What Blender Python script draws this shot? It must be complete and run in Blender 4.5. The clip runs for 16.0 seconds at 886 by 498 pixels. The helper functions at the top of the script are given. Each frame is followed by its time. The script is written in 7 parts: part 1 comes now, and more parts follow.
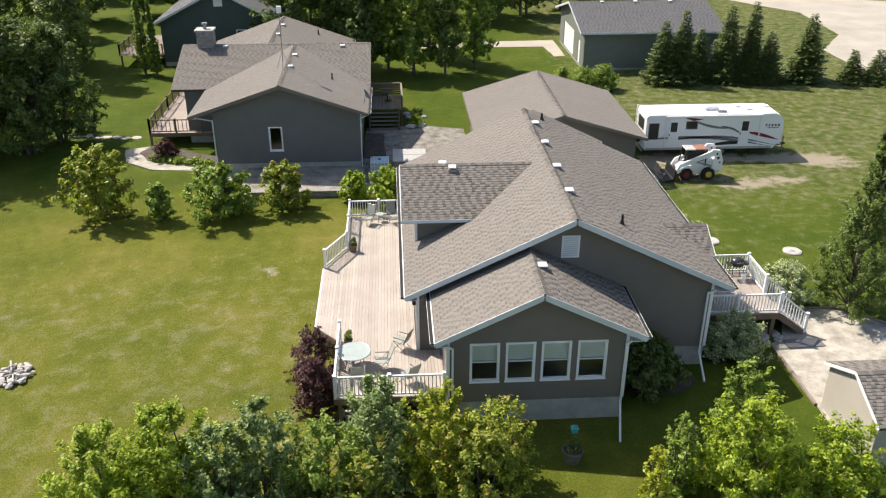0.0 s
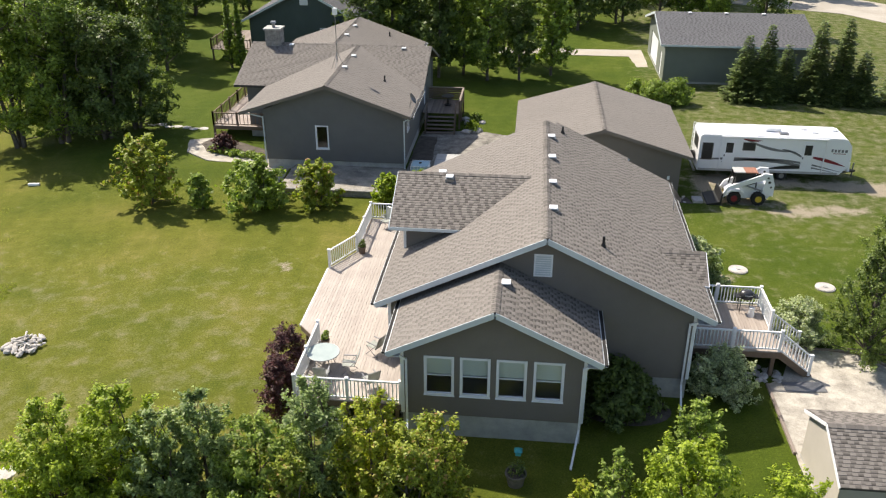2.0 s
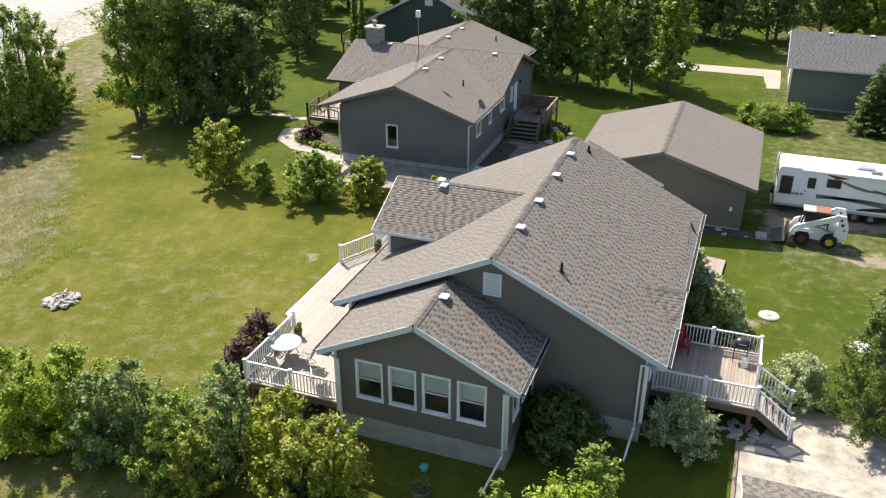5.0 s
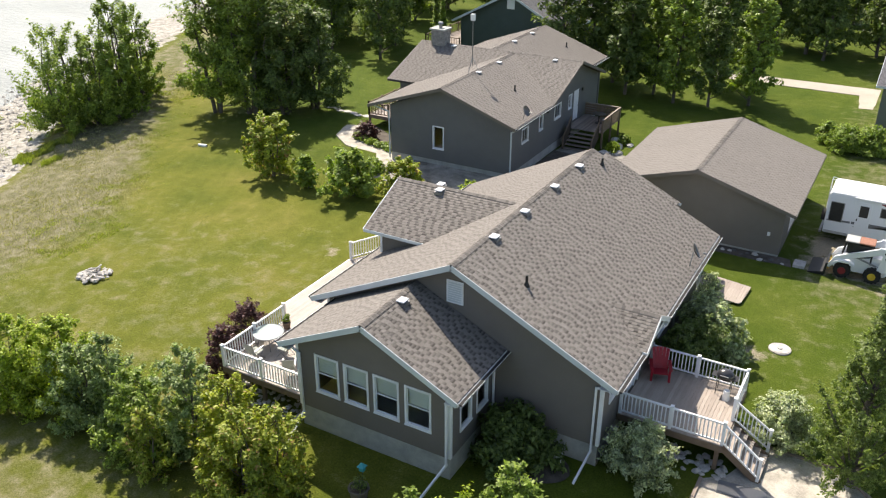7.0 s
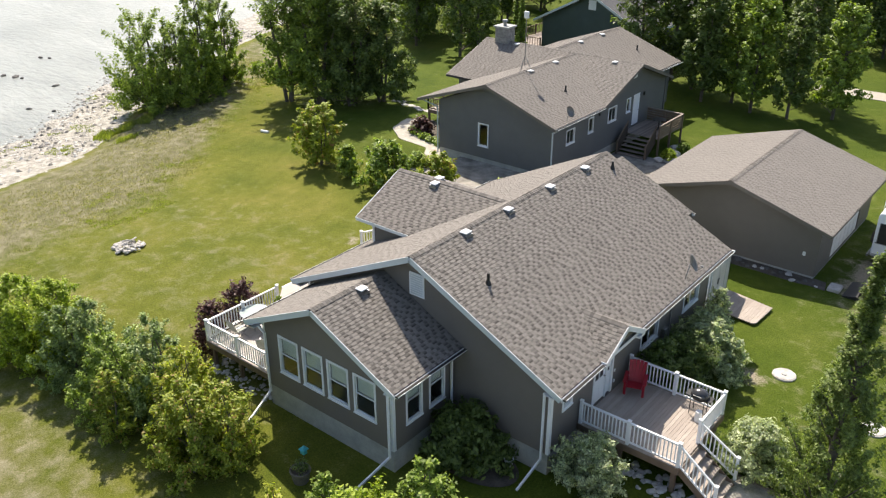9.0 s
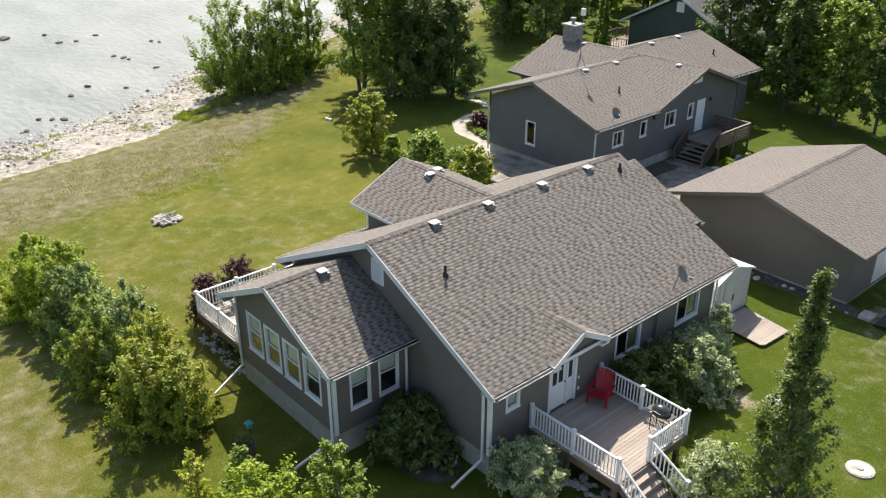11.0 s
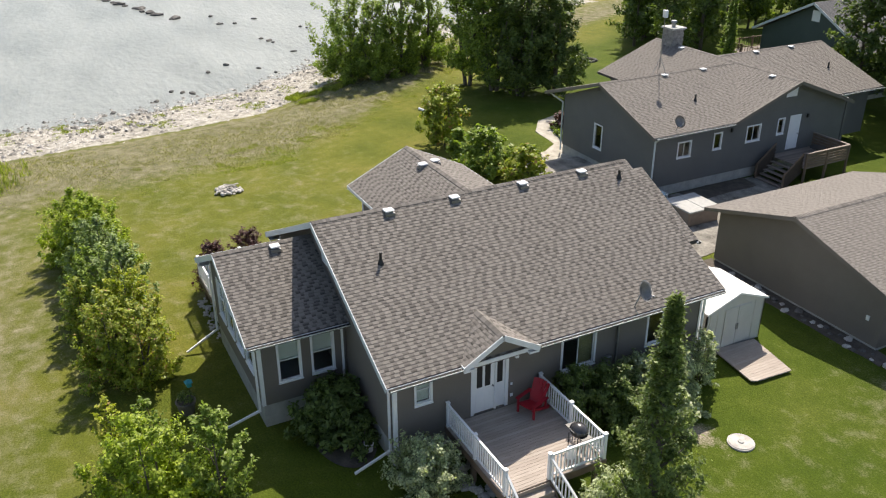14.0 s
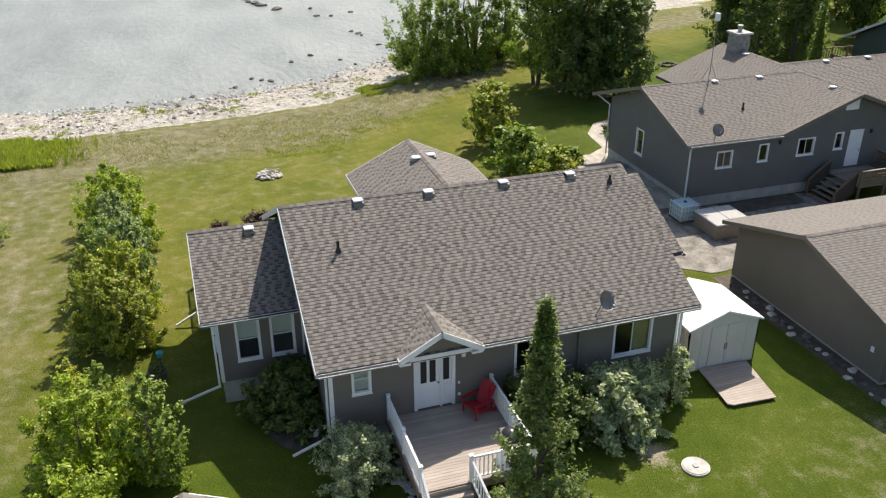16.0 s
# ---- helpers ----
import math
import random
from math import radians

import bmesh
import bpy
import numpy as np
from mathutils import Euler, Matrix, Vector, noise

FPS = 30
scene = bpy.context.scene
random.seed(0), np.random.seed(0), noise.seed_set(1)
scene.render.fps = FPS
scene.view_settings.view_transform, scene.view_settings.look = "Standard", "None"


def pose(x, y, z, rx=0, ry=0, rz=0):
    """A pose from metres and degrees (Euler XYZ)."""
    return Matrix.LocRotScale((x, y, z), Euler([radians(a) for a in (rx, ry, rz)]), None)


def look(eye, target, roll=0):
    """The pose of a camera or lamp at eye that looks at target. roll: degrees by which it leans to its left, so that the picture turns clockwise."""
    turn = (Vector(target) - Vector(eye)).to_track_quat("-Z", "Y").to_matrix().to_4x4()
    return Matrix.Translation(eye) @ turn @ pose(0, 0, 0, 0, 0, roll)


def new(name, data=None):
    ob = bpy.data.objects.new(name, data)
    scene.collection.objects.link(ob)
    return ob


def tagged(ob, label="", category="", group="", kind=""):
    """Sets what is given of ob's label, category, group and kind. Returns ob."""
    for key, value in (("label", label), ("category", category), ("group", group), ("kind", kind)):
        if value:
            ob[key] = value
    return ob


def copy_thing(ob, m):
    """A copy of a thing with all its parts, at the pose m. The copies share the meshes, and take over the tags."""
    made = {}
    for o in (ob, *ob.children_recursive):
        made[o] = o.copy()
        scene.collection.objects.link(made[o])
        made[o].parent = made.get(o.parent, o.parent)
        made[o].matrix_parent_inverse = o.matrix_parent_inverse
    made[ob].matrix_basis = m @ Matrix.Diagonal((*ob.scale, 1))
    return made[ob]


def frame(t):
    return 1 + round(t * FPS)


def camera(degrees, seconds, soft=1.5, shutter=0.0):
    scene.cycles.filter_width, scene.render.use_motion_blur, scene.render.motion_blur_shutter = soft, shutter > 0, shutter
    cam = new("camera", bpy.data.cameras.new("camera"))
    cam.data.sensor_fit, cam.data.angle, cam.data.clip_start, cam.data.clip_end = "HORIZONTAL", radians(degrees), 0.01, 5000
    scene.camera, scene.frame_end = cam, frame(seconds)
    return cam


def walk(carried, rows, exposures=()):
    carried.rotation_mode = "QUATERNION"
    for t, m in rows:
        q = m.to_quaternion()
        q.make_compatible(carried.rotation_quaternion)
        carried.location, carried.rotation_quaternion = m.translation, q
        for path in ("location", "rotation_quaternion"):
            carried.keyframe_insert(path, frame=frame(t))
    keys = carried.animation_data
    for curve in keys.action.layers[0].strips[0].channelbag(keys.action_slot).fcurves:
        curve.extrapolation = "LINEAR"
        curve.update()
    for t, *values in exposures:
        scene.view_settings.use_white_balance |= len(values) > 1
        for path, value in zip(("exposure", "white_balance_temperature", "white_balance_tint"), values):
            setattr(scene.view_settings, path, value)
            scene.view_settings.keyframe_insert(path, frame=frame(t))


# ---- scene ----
cam = camera(55.1, 16.0, 1.2)
METRES, EYE, TILT, LEAN, TURN = 48.0, 20.6, 0.0, 0.0, -3.5
ROWS = [
    (0.0, 0.0, 0.0, 0.0, 0.03, -26.58, -0.06),
    (0.5, 0.032, 0.0012, 0.0016, 2.45, -26.54, -0.07),
    (1.0, 0.0624, 0.0045, 0.0036, 4.77, -26.53, -0.07),
    (1.5, 0.0943, 0.0094, 0.0056, 7.22, -26.55, -0.06),
    (2.0, 0.1245, 0.0148, 0.0068, 9.53, -26.55, -0.06),
    (2.5, 0.1542, 0.0212, 0.0076, 11.84, -26.55, -0.07),
    (3.0, 0.1858, 0.0289, 0.0088, 14.32, -26.56, -0.06),
    (3.5, 0.2152, 0.0381, 0.0104, 16.63, -26.53, -0.05),
    (4.0, 0.2457, 0.0489, 0.0117, 19.06, -26.55, -0.04),
    (6.5, 0.3874, 0.1163, 0.0167, 30.95, -26.5, -0.02),
    (7.0, 0.414, 0.1337, 0.0172, 33.34, -26.5, 0.01),
    (7.5, 0.4384, 0.1512, 0.0165, 35.63, -26.47, 0.01),
    (8.0, 0.4642, 0.1693, 0.0144, 37.99, -26.4, 0.04),
    (8.5, 0.4878, 0.1889, 0.0118, 40.27, -26.39, 0.08),
    (9.0, 0.5095, 0.2115, 0.008, 42.62, -26.37, 0.07),
    (11.5, 0.6112, 0.3333, -0.0061, 54.66, -26.25, 0.06),
    (12.0, 0.6285, 0.3594, -0.0079, 57.0, -26.26, 0.08),
    (12.5, 0.6445, 0.3855, -0.0093, 59.28, -26.25, 0.09),
    (13.0, 0.6589, 0.4129, -0.0104, 61.63, -26.25, 0.1),
    (13.5, 0.6721, 0.4392, -0.0113, 63.89, -26.26, 0.08),
    (14.0, 0.6852, 0.4673, -0.0128, 66.24, -26.25, 0.12),
    (14.5, 0.695, 0.495, -0.0142, 68.44, -26.26, 0.13),
    (15.0, 0.7044, 0.5232, -0.0159, 70.64, -26.29, 0.12),
    (15.5, 0.7154, 0.5539, -0.017, 73.05, -26.28, 0.14),
    (16.0, 0.7241, 0.5832, -0.0182, 75.35, -26.27, 0.12),
]
walk(cam, [(t, pose(0, 0, EYE, TILT, LEAN, TURN) @ pose(METRES * x, METRES * y, METRES * z, 90 + pitch, roll, yaw)) for t, x, y, z, yaw, pitch, roll in ROWS],
     [(0.0, 0.56, 7000, 11.6), (7.5, 0.76, 7000, 11.6), (16.0, 0.53, 7000, 11.6)])

# ---- light ----
SUN_WAY = Vector((-0.64, 0.51, 1.0)).normalized()
world = bpy.data.worlds.new("sky")
scene.world = world
world.use_nodes = True
wn = world.node_tree
sky = wn.nodes.new("ShaderNodeTexSky")
sky.sky_type = "NISHITA"
sky.sun_disc = False
sky.sun_elevation = math.asin(SUN_WAY.z)
sky.sun_rotation = math.atan2(SUN_WAY.x, SUN_WAY.y)
sky.dust_density = 1.5
wn.links.new(sky.outputs[0], wn.nodes["Background"].inputs[0])
wn.nodes["Background"].inputs[1].default_value = 0.125
sun = new("sun", bpy.data.lights.new("sun", "SUN"))
sun.data.energy = 5.0
sun.data.angle = radians(0.55)
sun.data.color = (1.0, 0.95, 0.87)
sun.matrix_world = look(SUN_WAY * 100, (0, 0, 0))


# ---- materials ----
def mat(name, rough=0.8, metal=0.0, spec=0.4):
    m = bpy.data.materials.new(name)
    m.use_nodes = True
    b = m.node_tree.nodes["Principled BSDF"]
    b.inputs["Roughness"].default_value = rough
    b.inputs["Metallic"].default_value = metal
    b.inputs["Specular IOR Level"].default_value = spec
    return m, m.node_tree, b


def node(nt, kind, **inputs):
    n = nt.nodes.new(kind)
    for k, v in inputs.items():
        n.inputs[k.replace("_", " ")].default_value = v
    return n


def noise_tex(nt, scale, detail=4.0, rough=0.6, stretch=None):
    tc = nt.nodes.new("ShaderNodeTexCoord")
    n = node(nt, "ShaderNodeTexNoise", Scale=scale, Detail=detail, Roughness=rough)
    if stretch:
        mp = nt.nodes.new("ShaderNodeMapping")
        mp.inputs["Scale"].default_value = stretch
        nt.links.new(tc.outputs["Object"], mp.inputs[0])
        nt.links.new(mp.outputs[0], n.inputs["Vector"])
    else:
        nt.links.new(tc.outputs["Object"], n.inputs["Vector"])
    return n.outputs["Fac"]


def ramp(nt, fac, stops):
    r = nt.nodes.new("ShaderNodeValToRGB")
    e = r.color_ramp.elements
    while len(e) < len(stops):
        e.new(0.5)
    for el, (p, c) in zip(e, stops):
        el.position = p
        el.color = (*c, 1)
    nt.links.new(fac, r.inputs[0])
    return r.outputs[0]


def mix(nt, fac, a, b, mode="MIX"):
    m = nt.nodes.new("ShaderNodeMix")
    m.data_type, m.blend_type = "RGBA", mode
    for sock, v in ((m.inputs[0], fac), (m.inputs[6], a), (m.inputs[7], b)):
        if isinstance(v, (int, float)):
            sock.default_value = v
        elif isinstance(v, tuple):
            sock.default_value = (*v, 1)
        else:
            nt.links.new(v, sock)
    return m.outputs[2]


def math_node(nt, op, a, b=0.0, clamp=False):
    m = nt.nodes.new("ShaderNodeMath")
    m.operation, m.use_clamp = op, clamp
    for sock, v in ((m.inputs[0], a), (m.inputs[1], b)):
        if isinstance(v, (int, float)):
            sock.default_value = v
        else:
            nt.links.new(v, sock)
    return m.outputs[0]


def bump(nt, b, height, strength=0.3, distance=0.02):
    n = node(nt, "ShaderNodeBump", Strength=strength, Distance=distance)
    nt.links.new(height, n.inputs["Height"])
    nt.links.new(n.outputs[0], b.inputs["Normal"])


def island(nt):
    return nt.nodes.new("ShaderNodeNewGeometry").outputs["Random Per Island"]


def obj_random(nt):
    return nt.nodes.new("ShaderNodeObjectInfo").outputs["Random"]


def simple(name, dark, light, scale=6.0, rough=0.7, metal=0.0, bumps=0.15, spec=0.4, fine=60.0):
    """A surface with stains at one scale and grain at another."""
    m, nt, b = mat(name, rough, metal, spec)
    big = noise_tex(nt, scale, 5)
    small = noise_tex(nt, fine, 3)
    f = math_node(nt, "ADD", math_node(nt, "MULTIPLY", big, 0.65), math_node(nt, "MULTIPLY", small, 0.35))
    nt.links.new(ramp(nt, f, [(0.32, dark), (0.68, light)]), b.inputs["Base Color"])
    if bumps:
        bump(nt, b, small, bumps, 0.01)
    return m


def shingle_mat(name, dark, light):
    """Granule shingles: raised tabs lighter, the laminate between them darker with a shadow band in its colour, each a
    little different.
    """
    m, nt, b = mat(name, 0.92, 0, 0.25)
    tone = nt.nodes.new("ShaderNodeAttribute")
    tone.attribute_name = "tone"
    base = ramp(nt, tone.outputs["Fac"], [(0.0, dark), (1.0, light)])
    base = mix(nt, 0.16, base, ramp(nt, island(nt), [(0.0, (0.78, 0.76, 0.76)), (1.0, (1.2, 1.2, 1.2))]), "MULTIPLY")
    grain = noise_tex(nt, 110, 2)
    blotch = noise_tex(nt, 0.35, 5)
    c = mix(nt, 0.4, base, ramp(nt, grain, [(0.3, (0.55, 0.53, 0.52)), (0.7, (1.25, 1.25, 1.25))]), "MULTIPLY")
    c = mix(nt, 0.12, c, ramp(nt, blotch, [(0.35, (0.72, 0.70, 0.70)), (0.65, (1.2, 1.18, 1.15))]), "MULTIPLY")
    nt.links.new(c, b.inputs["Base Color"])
    bump(nt, b, grain, 0.35, 0.006)
    return m


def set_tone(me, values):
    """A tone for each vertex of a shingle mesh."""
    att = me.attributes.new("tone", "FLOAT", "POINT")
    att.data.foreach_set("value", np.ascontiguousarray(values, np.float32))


def leaf_mat(name, dark, light, trans=0.35, accent=None):
    m = bpy.data.materials.new(name)
    m.use_nodes = True
    nt = m.node_tree
    b = nt.nodes["Principled BSDF"]
    b.inputs["Roughness"].default_value = 0.5
    b.inputs["Specular IOR Level"].default_value = 0.3
    stops = [(0.0, dark), (0.75, light), (1.0, tuple(min(1, c * 1.25) for c in light))]
    if accent:
        stops = [(0.0, dark), (0.7, light), (0.90, light), (0.97, accent)]
    col = ramp(nt, island(nt), stops)
    col = mix(nt, 0.4, col, ramp(nt, noise_tex(nt, 0.9, 3), [(0.35, (0.65, 0.7, 0.6)), (0.65, (1.25, 1.2, 1.1))]), "MULTIPLY")
    nt.links.new(col, b.inputs["Base Color"])
    t = nt.nodes.new("ShaderNodeBsdfTranslucent")
    nt.links.new(mix(nt, 1.0, col, (1.35, 1.5, 0.6), "MULTIPLY"), t.inputs[0])
    s = nt.nodes.new("ShaderNodeMixShader")
    s.inputs[0].default_value = trans
    nt.links.new(b.outputs[0], s.inputs[1])
    nt.links.new(t.outputs[0], s.inputs[2])
    nt.links.new(s.outputs[0], nt.nodes["Material Output"].inputs[0])
    return m


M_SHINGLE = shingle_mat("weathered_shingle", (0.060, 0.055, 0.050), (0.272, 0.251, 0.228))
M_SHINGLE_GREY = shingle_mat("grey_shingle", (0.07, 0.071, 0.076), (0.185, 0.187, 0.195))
M_UNDER = simple("roof_deck_felt", (0.05, 0.045, 0.042), (0.09, 0.08, 0.075), 3, 0.95)
M_TAUPE = simple("taupe_siding", (0.146, 0.130, 0.115), (0.174, 0.154, 0.136), 0.8, 0.6, fine=25)
M_GREY = simple("slate_siding", (0.117, 0.118, 0.117), (0.142, 0.143, 0.141), 0.8, 0.65, fine=25)
M_GREEN = simple("dark_green_siding", (0.050, 0.072, 0.066), (0.066, 0.090, 0.082), 0.8, 0.65, fine=25)
M_SAGE = simple("grey_green_siding", (0.135, 0.152, 0.128), (0.165, 0.184, 0.156), 0.8, 0.65, fine=25)
M_CREAM = simple("cream_siding", (0.36, 0.335, 0.29), (0.44, 0.41, 0.36), 0.8, 0.6, fine=25)
M_WHITE = simple("white_trim", (0.70, 0.72, 0.74), (0.82, 0.83, 0.84), 1.5, 0.45, bumps=0.05)
M_PALE = simple("pale_blue_trim", (0.50, 0.55, 0.58), (0.60, 0.65, 0.67), 1.5, 0.5, bumps=0.05)
M_CONC = simple("foundation_concrete", (0.26, 0.265, 0.255), (0.50, 0.50, 0.47), 1.6, 0.9, bumps=0.3)
M_WOOD_D = simple("dark_stained_wood", (0.045, 0.034, 0.027), (0.09, 0.07, 0.055), 2, 0.7)
M_WOOD = simple("brown_timber", (0.12, 0.085, 0.06), (0.22, 0.16, 0.115), 2, 0.8)
M_STEEL = simple("grey_metal", (0.22, 0.22, 0.22), (0.34, 0.34, 0.34), 4, 0.4, 0.7, 0.05)
M_BLACK = simple("black_plastic", (0.012, 0.012, 0.012), (0.03, 0.03, 0.03), 5, 0.45, 0, 0.05)
M_LID = simple("glossy_dark_enamel", (0.03, 0.03, 0.032), (0.05, 0.05, 0.052), 5, 0.22, 0, 0.0, 0.6)
M_RUBBER = simple("tyre_rubber", (0.015, 0.015, 0.015), (0.04, 0.038, 0.035), 8, 0.9)
M_RED = simple("red_plastic", (0.28, 0.012, 0.022), (0.42, 0.02, 0.035), 3, 0.45, 0, 0.05)
M_RED_D = simple("dark_red_paint", (0.16, 0.01, 0.02), (0.24, 0.015, 0.03), 3, 0.4, 0, 0.0)
M_ORANGE = simple("rusty_orange_paint", (0.22, 0.10, 0.06), (0.36, 0.17, 0.11), 5, 0.6)
M_YELLOW = simple("yellow_paint", (0.55, 0.36, 0.03), (0.7, 0.48, 0.05), 5, 0.5)
M_RV = simple("rv_white_panel", (0.76, 0.77, 0.78), (0.84, 0.845, 0.85), 0.6, 0.3, bumps=0.02)
M_STRIPE = simple("grey_decal", (0.14, 0.145, 0.15), (0.19, 0.19, 0.20), 3, 0.35, bumps=0.0)
M_STONE = simple("pale_fieldstone", (0.28, 0.26, 0.235), (0.62, 0.59, 0.55), 3.0, 0.9, bumps=0.5)
M_CHIM = simple("grey_chimney_stone", (0.14, 0.135, 0.13), (0.38, 0.365, 0.34), 4.0, 0.9, bumps=0.5)
M_ROCK = simple("dark_lake_rock", (0.05, 0.048, 0.045), (0.16, 0.15, 0.14), 3.0, 0.8, bumps=0.5)
M_GRAVEL = simple("pale_gravel", (0.20, 0.185, 0.155), (0.56, 0.52, 0.45), 1.6, 0.95, bumps=0.9, fine=22)
M_ROAD = simple("gravel_road_surface", (0.30, 0.27, 0.225), (0.44, 0.405, 0.35), 0.25, 0.95, bumps=0.4, fine=8)
M_PAVE = simple("concrete_paving", (0.06, 0.055, 0.046), (0.36, 0.34, 0.30), 1.5, 0.95, bumps=0.8, fine=16)
M_TERRACE = simple("grey_terrace_gravel", (0.09, 0.082, 0.068), (0.44, 0.41, 0.36), 1.1, 0.95, bumps=0.9, fine=12)
M_SOIL = simple("dark_soil_mulch", (0.05, 0.042, 0.033), (0.13, 0.11, 0.09), 2.2, 0.95, bumps=0.6, fine=18)
M_BARK = simple("tree_bark", (0.06, 0.05, 0.04), (0.17, 0.145, 0.12), 5, 0.9, bumps=0.6, fine=25)
M_SHEDPLASTIC = simple("pale_resin_panel", (0.52, 0.50, 0.46), (0.62, 0.60, 0.56), 1.0, 0.6, bumps=0.05)
M_SHEDROOF = simple("white_resin_roof", (0.76, 0.76, 0.75), (0.84, 0.84, 0.83), 1.0, 0.5, bumps=0.05)
M_TOTE = simple("pale_blue_tank", (0.30, 0.46, 0.54), (0.42, 0.58, 0.64), 2, 0.4, bumps=0.05)
M_TEAL = simple("teal_paint", (0.02, 0.22, 0.25), (0.04, 0.32, 0.35), 4, 0.5, bumps=0.05)
M_BLIND = simple("pale_window_blind", (0.55, 0.60, 0.55), (0.64, 0.69, 0.63), 2, 0.8, bumps=0.05)
M_CURTAIN = simple("green_yellow_curtain", (0.20, 0.19, 0.09), (0.28, 0.27, 0.14), 2, 0.8, bumps=0.05)
M_INNER = simple("dim_interior_plaster", (0.38, 0.385, 0.38), (0.5, 0.5, 0.49), 2, 0.9, bumps=0.0)
M_GLASSTOP = simple("frosted_glass_top", (0.32, 0.38, 0.365), (0.41, 0.47, 0.45), 3, 0.12, bumps=0.0, spec=0.6)
M_MESHSEAT = simple("grey_green_sling", (0.26, 0.28, 0.25), (0.36, 0.38, 0.34), 8, 0.8)
M_POT = simple("grey_stave_planter", (0.07, 0.064, 0.055), (0.16, 0.145, 0.125), 5, 0.9)
M_FABRIC = simple("pale_grey_fabric", (0.33, 0.33, 0.32), (0.45, 0.45, 0.43), 5, 0.9)

M_GLASS, nt, b = mat("window_glass", 0.03, 0, 0.35)
b.inputs["Base Color"].default_value = (0.93, 0.96, 0.96, 1)
b.inputs["Transmission Weight"].default_value = 1.0
b.inputs["IOR"].default_value = 1.42

L_LIME = leaf_mat("lime_leaves", (0.12, 0.185, 0.016), (0.35, 0.425, 0.05), 0.36)
L_MID = leaf_mat("mid_green_leaves", (0.095, 0.15, 0.028), (0.265, 0.345, 0.07), 0.36)
L_DARK = leaf_mat("dark_green_leaves", (0.055, 0.088, 0.024), (0.155, 0.21, 0.06), 0.32)
L_OLIVE = leaf_mat("olive_tipped_leaves", (0.11, 0.155, 0.018), (0.34, 0.385, 0.06), 0.36, (0.38, 0.22, 0.10))
L_SILVER = leaf_mat("silvery_green_leaves", (0.085, 0.135, 0.04), (0.29, 0.365, 0.15), 0.32)
L_GOLD = leaf_mat("yellow_olive_leaves", (0.12, 0.17, 0.012), (0.40, 0.43, 0.045), 0.36, (0.36, 0.25, 0.10))
L_GREY = leaf_mat("silvery_dogwood_leaves", (0.17, 0.215, 0.12), (0.50, 0.54, 0.36), 0.35)
L_PURPLE = leaf_mat("purple_ninebark_leaves", (0.03, 0.012, 0.014), (0.11, 0.045, 0.048), 0.25)
L_ASPEN = leaf_mat("aspen_leaves", (0.072, 0.105, 0.034), (0.20, 0.255, 0.085), 0.42)
L_SPRUCE = leaf_mat("spruce_needles", (0.06, 0.088, 0.034), (0.185, 0.235, 0.09), 0.35)
L_REED = leaf_mat("long_bank_grass", (0.13, 0.165, 0.03), (0.27, 0.30, 0.08), 0.45)
L_DRY = leaf_mat("dry_bank_grass", (0.19, 0.18, 0.10), (0.34, 0.315, 0.20), 0.4)

# lawn, dry bank grass, worn soil and beach, mixed by the ground's own masks
M_GROUND, nt, b = mat("lawn_bank_and_beach", 0.95, 0, 0.15)
at = nt.nodes.new("ShaderNodeAttribute")
at.attribute_name = "cover"
sep = nt.nodes.new("ShaderNodeSeparateColor")
nt.links.new(at.outputs["Color"], sep.inputs[0])
fine = noise_tex(nt, 14, 4, 0.7)
blades = noise_tex(nt, 55, 3, 0.7)
mid = noise_tex(nt, 1.3, 5)
wide = noise_tex(nt, 0.16, 4)
mow = noise_tex(nt, 0.55, 3, 0.5, (0.35, 1.6, 1.0))
lawn = ramp(nt, wide, [(0.34, (0.098, 0.116, 0.015)), (0.52, (0.136, 0.142, 0.022)), (0.68, (0.180, 0.166, 0.040))])
lawn = mix(nt, 0.5, lawn, ramp(nt, mid, [(0.3, (0.66, 0.74, 0.55)), (0.7, (1.28, 1.2, 1.35))]), "MULTIPLY")
lawn = mix(nt, 0.22, lawn, ramp(nt, mow, [(0.35, (0.82, 0.88, 0.75)), (0.65, (1.15, 1.1, 1.1))]), "MULTIPLY")
lawn = mix(nt, 0.9, lawn, ramp(nt, fine, [(0.3, (0.55, 0.6, 0.52)), (0.7, (1.4, 1.36, 1.35))]), "MULTIPLY")
lawn = mix(nt, 0.8, lawn, ramp(nt, blades, [(0.3, (0.6, 0.64, 0.5)), (0.7, (1.3, 1.3, 1.3))]), "MULTIPLY")
lush = nt.nodes.new("ShaderNodeMix")
lush.data_type, lush.blend_type = "RGBA", "MULTIPLY"
nt.links.new(at.outputs["Alpha"], lush.inputs[0])
nt.links.new(lawn, lush.inputs[6])
lush.inputs[7].default_value = (0.54, 0.73, 0.47, 1)
lawn = lush.outputs[2]
dry = ramp(nt, mid, [(0.3, (0.100, 0.104, 0.044)), (0.5, (0.175, 0.163, 0.098)), (0.7, (0.25, 0.232, 0.160))])
dry = mix(nt, 0.7, dry, ramp(nt, fine, [(0.3, (0.55, 0.58, 0.5)), (0.7, (1.3, 1.25, 1.2))]), "MULTIPLY")
sand = ramp(nt, mid, [(0.3, (0.27, 0.255, 0.22)), (0.6, (0.42, 0.40, 0.36)), (0.75, (0.53, 0.51, 0.47))])
vor = node(nt, "ShaderNodeTexVoronoi", Scale=3.2)
tcg = nt.nodes.new("ShaderNodeTexCoord")
nt.links.new(tcg.outputs["Object"], vor.inputs["Vector"])
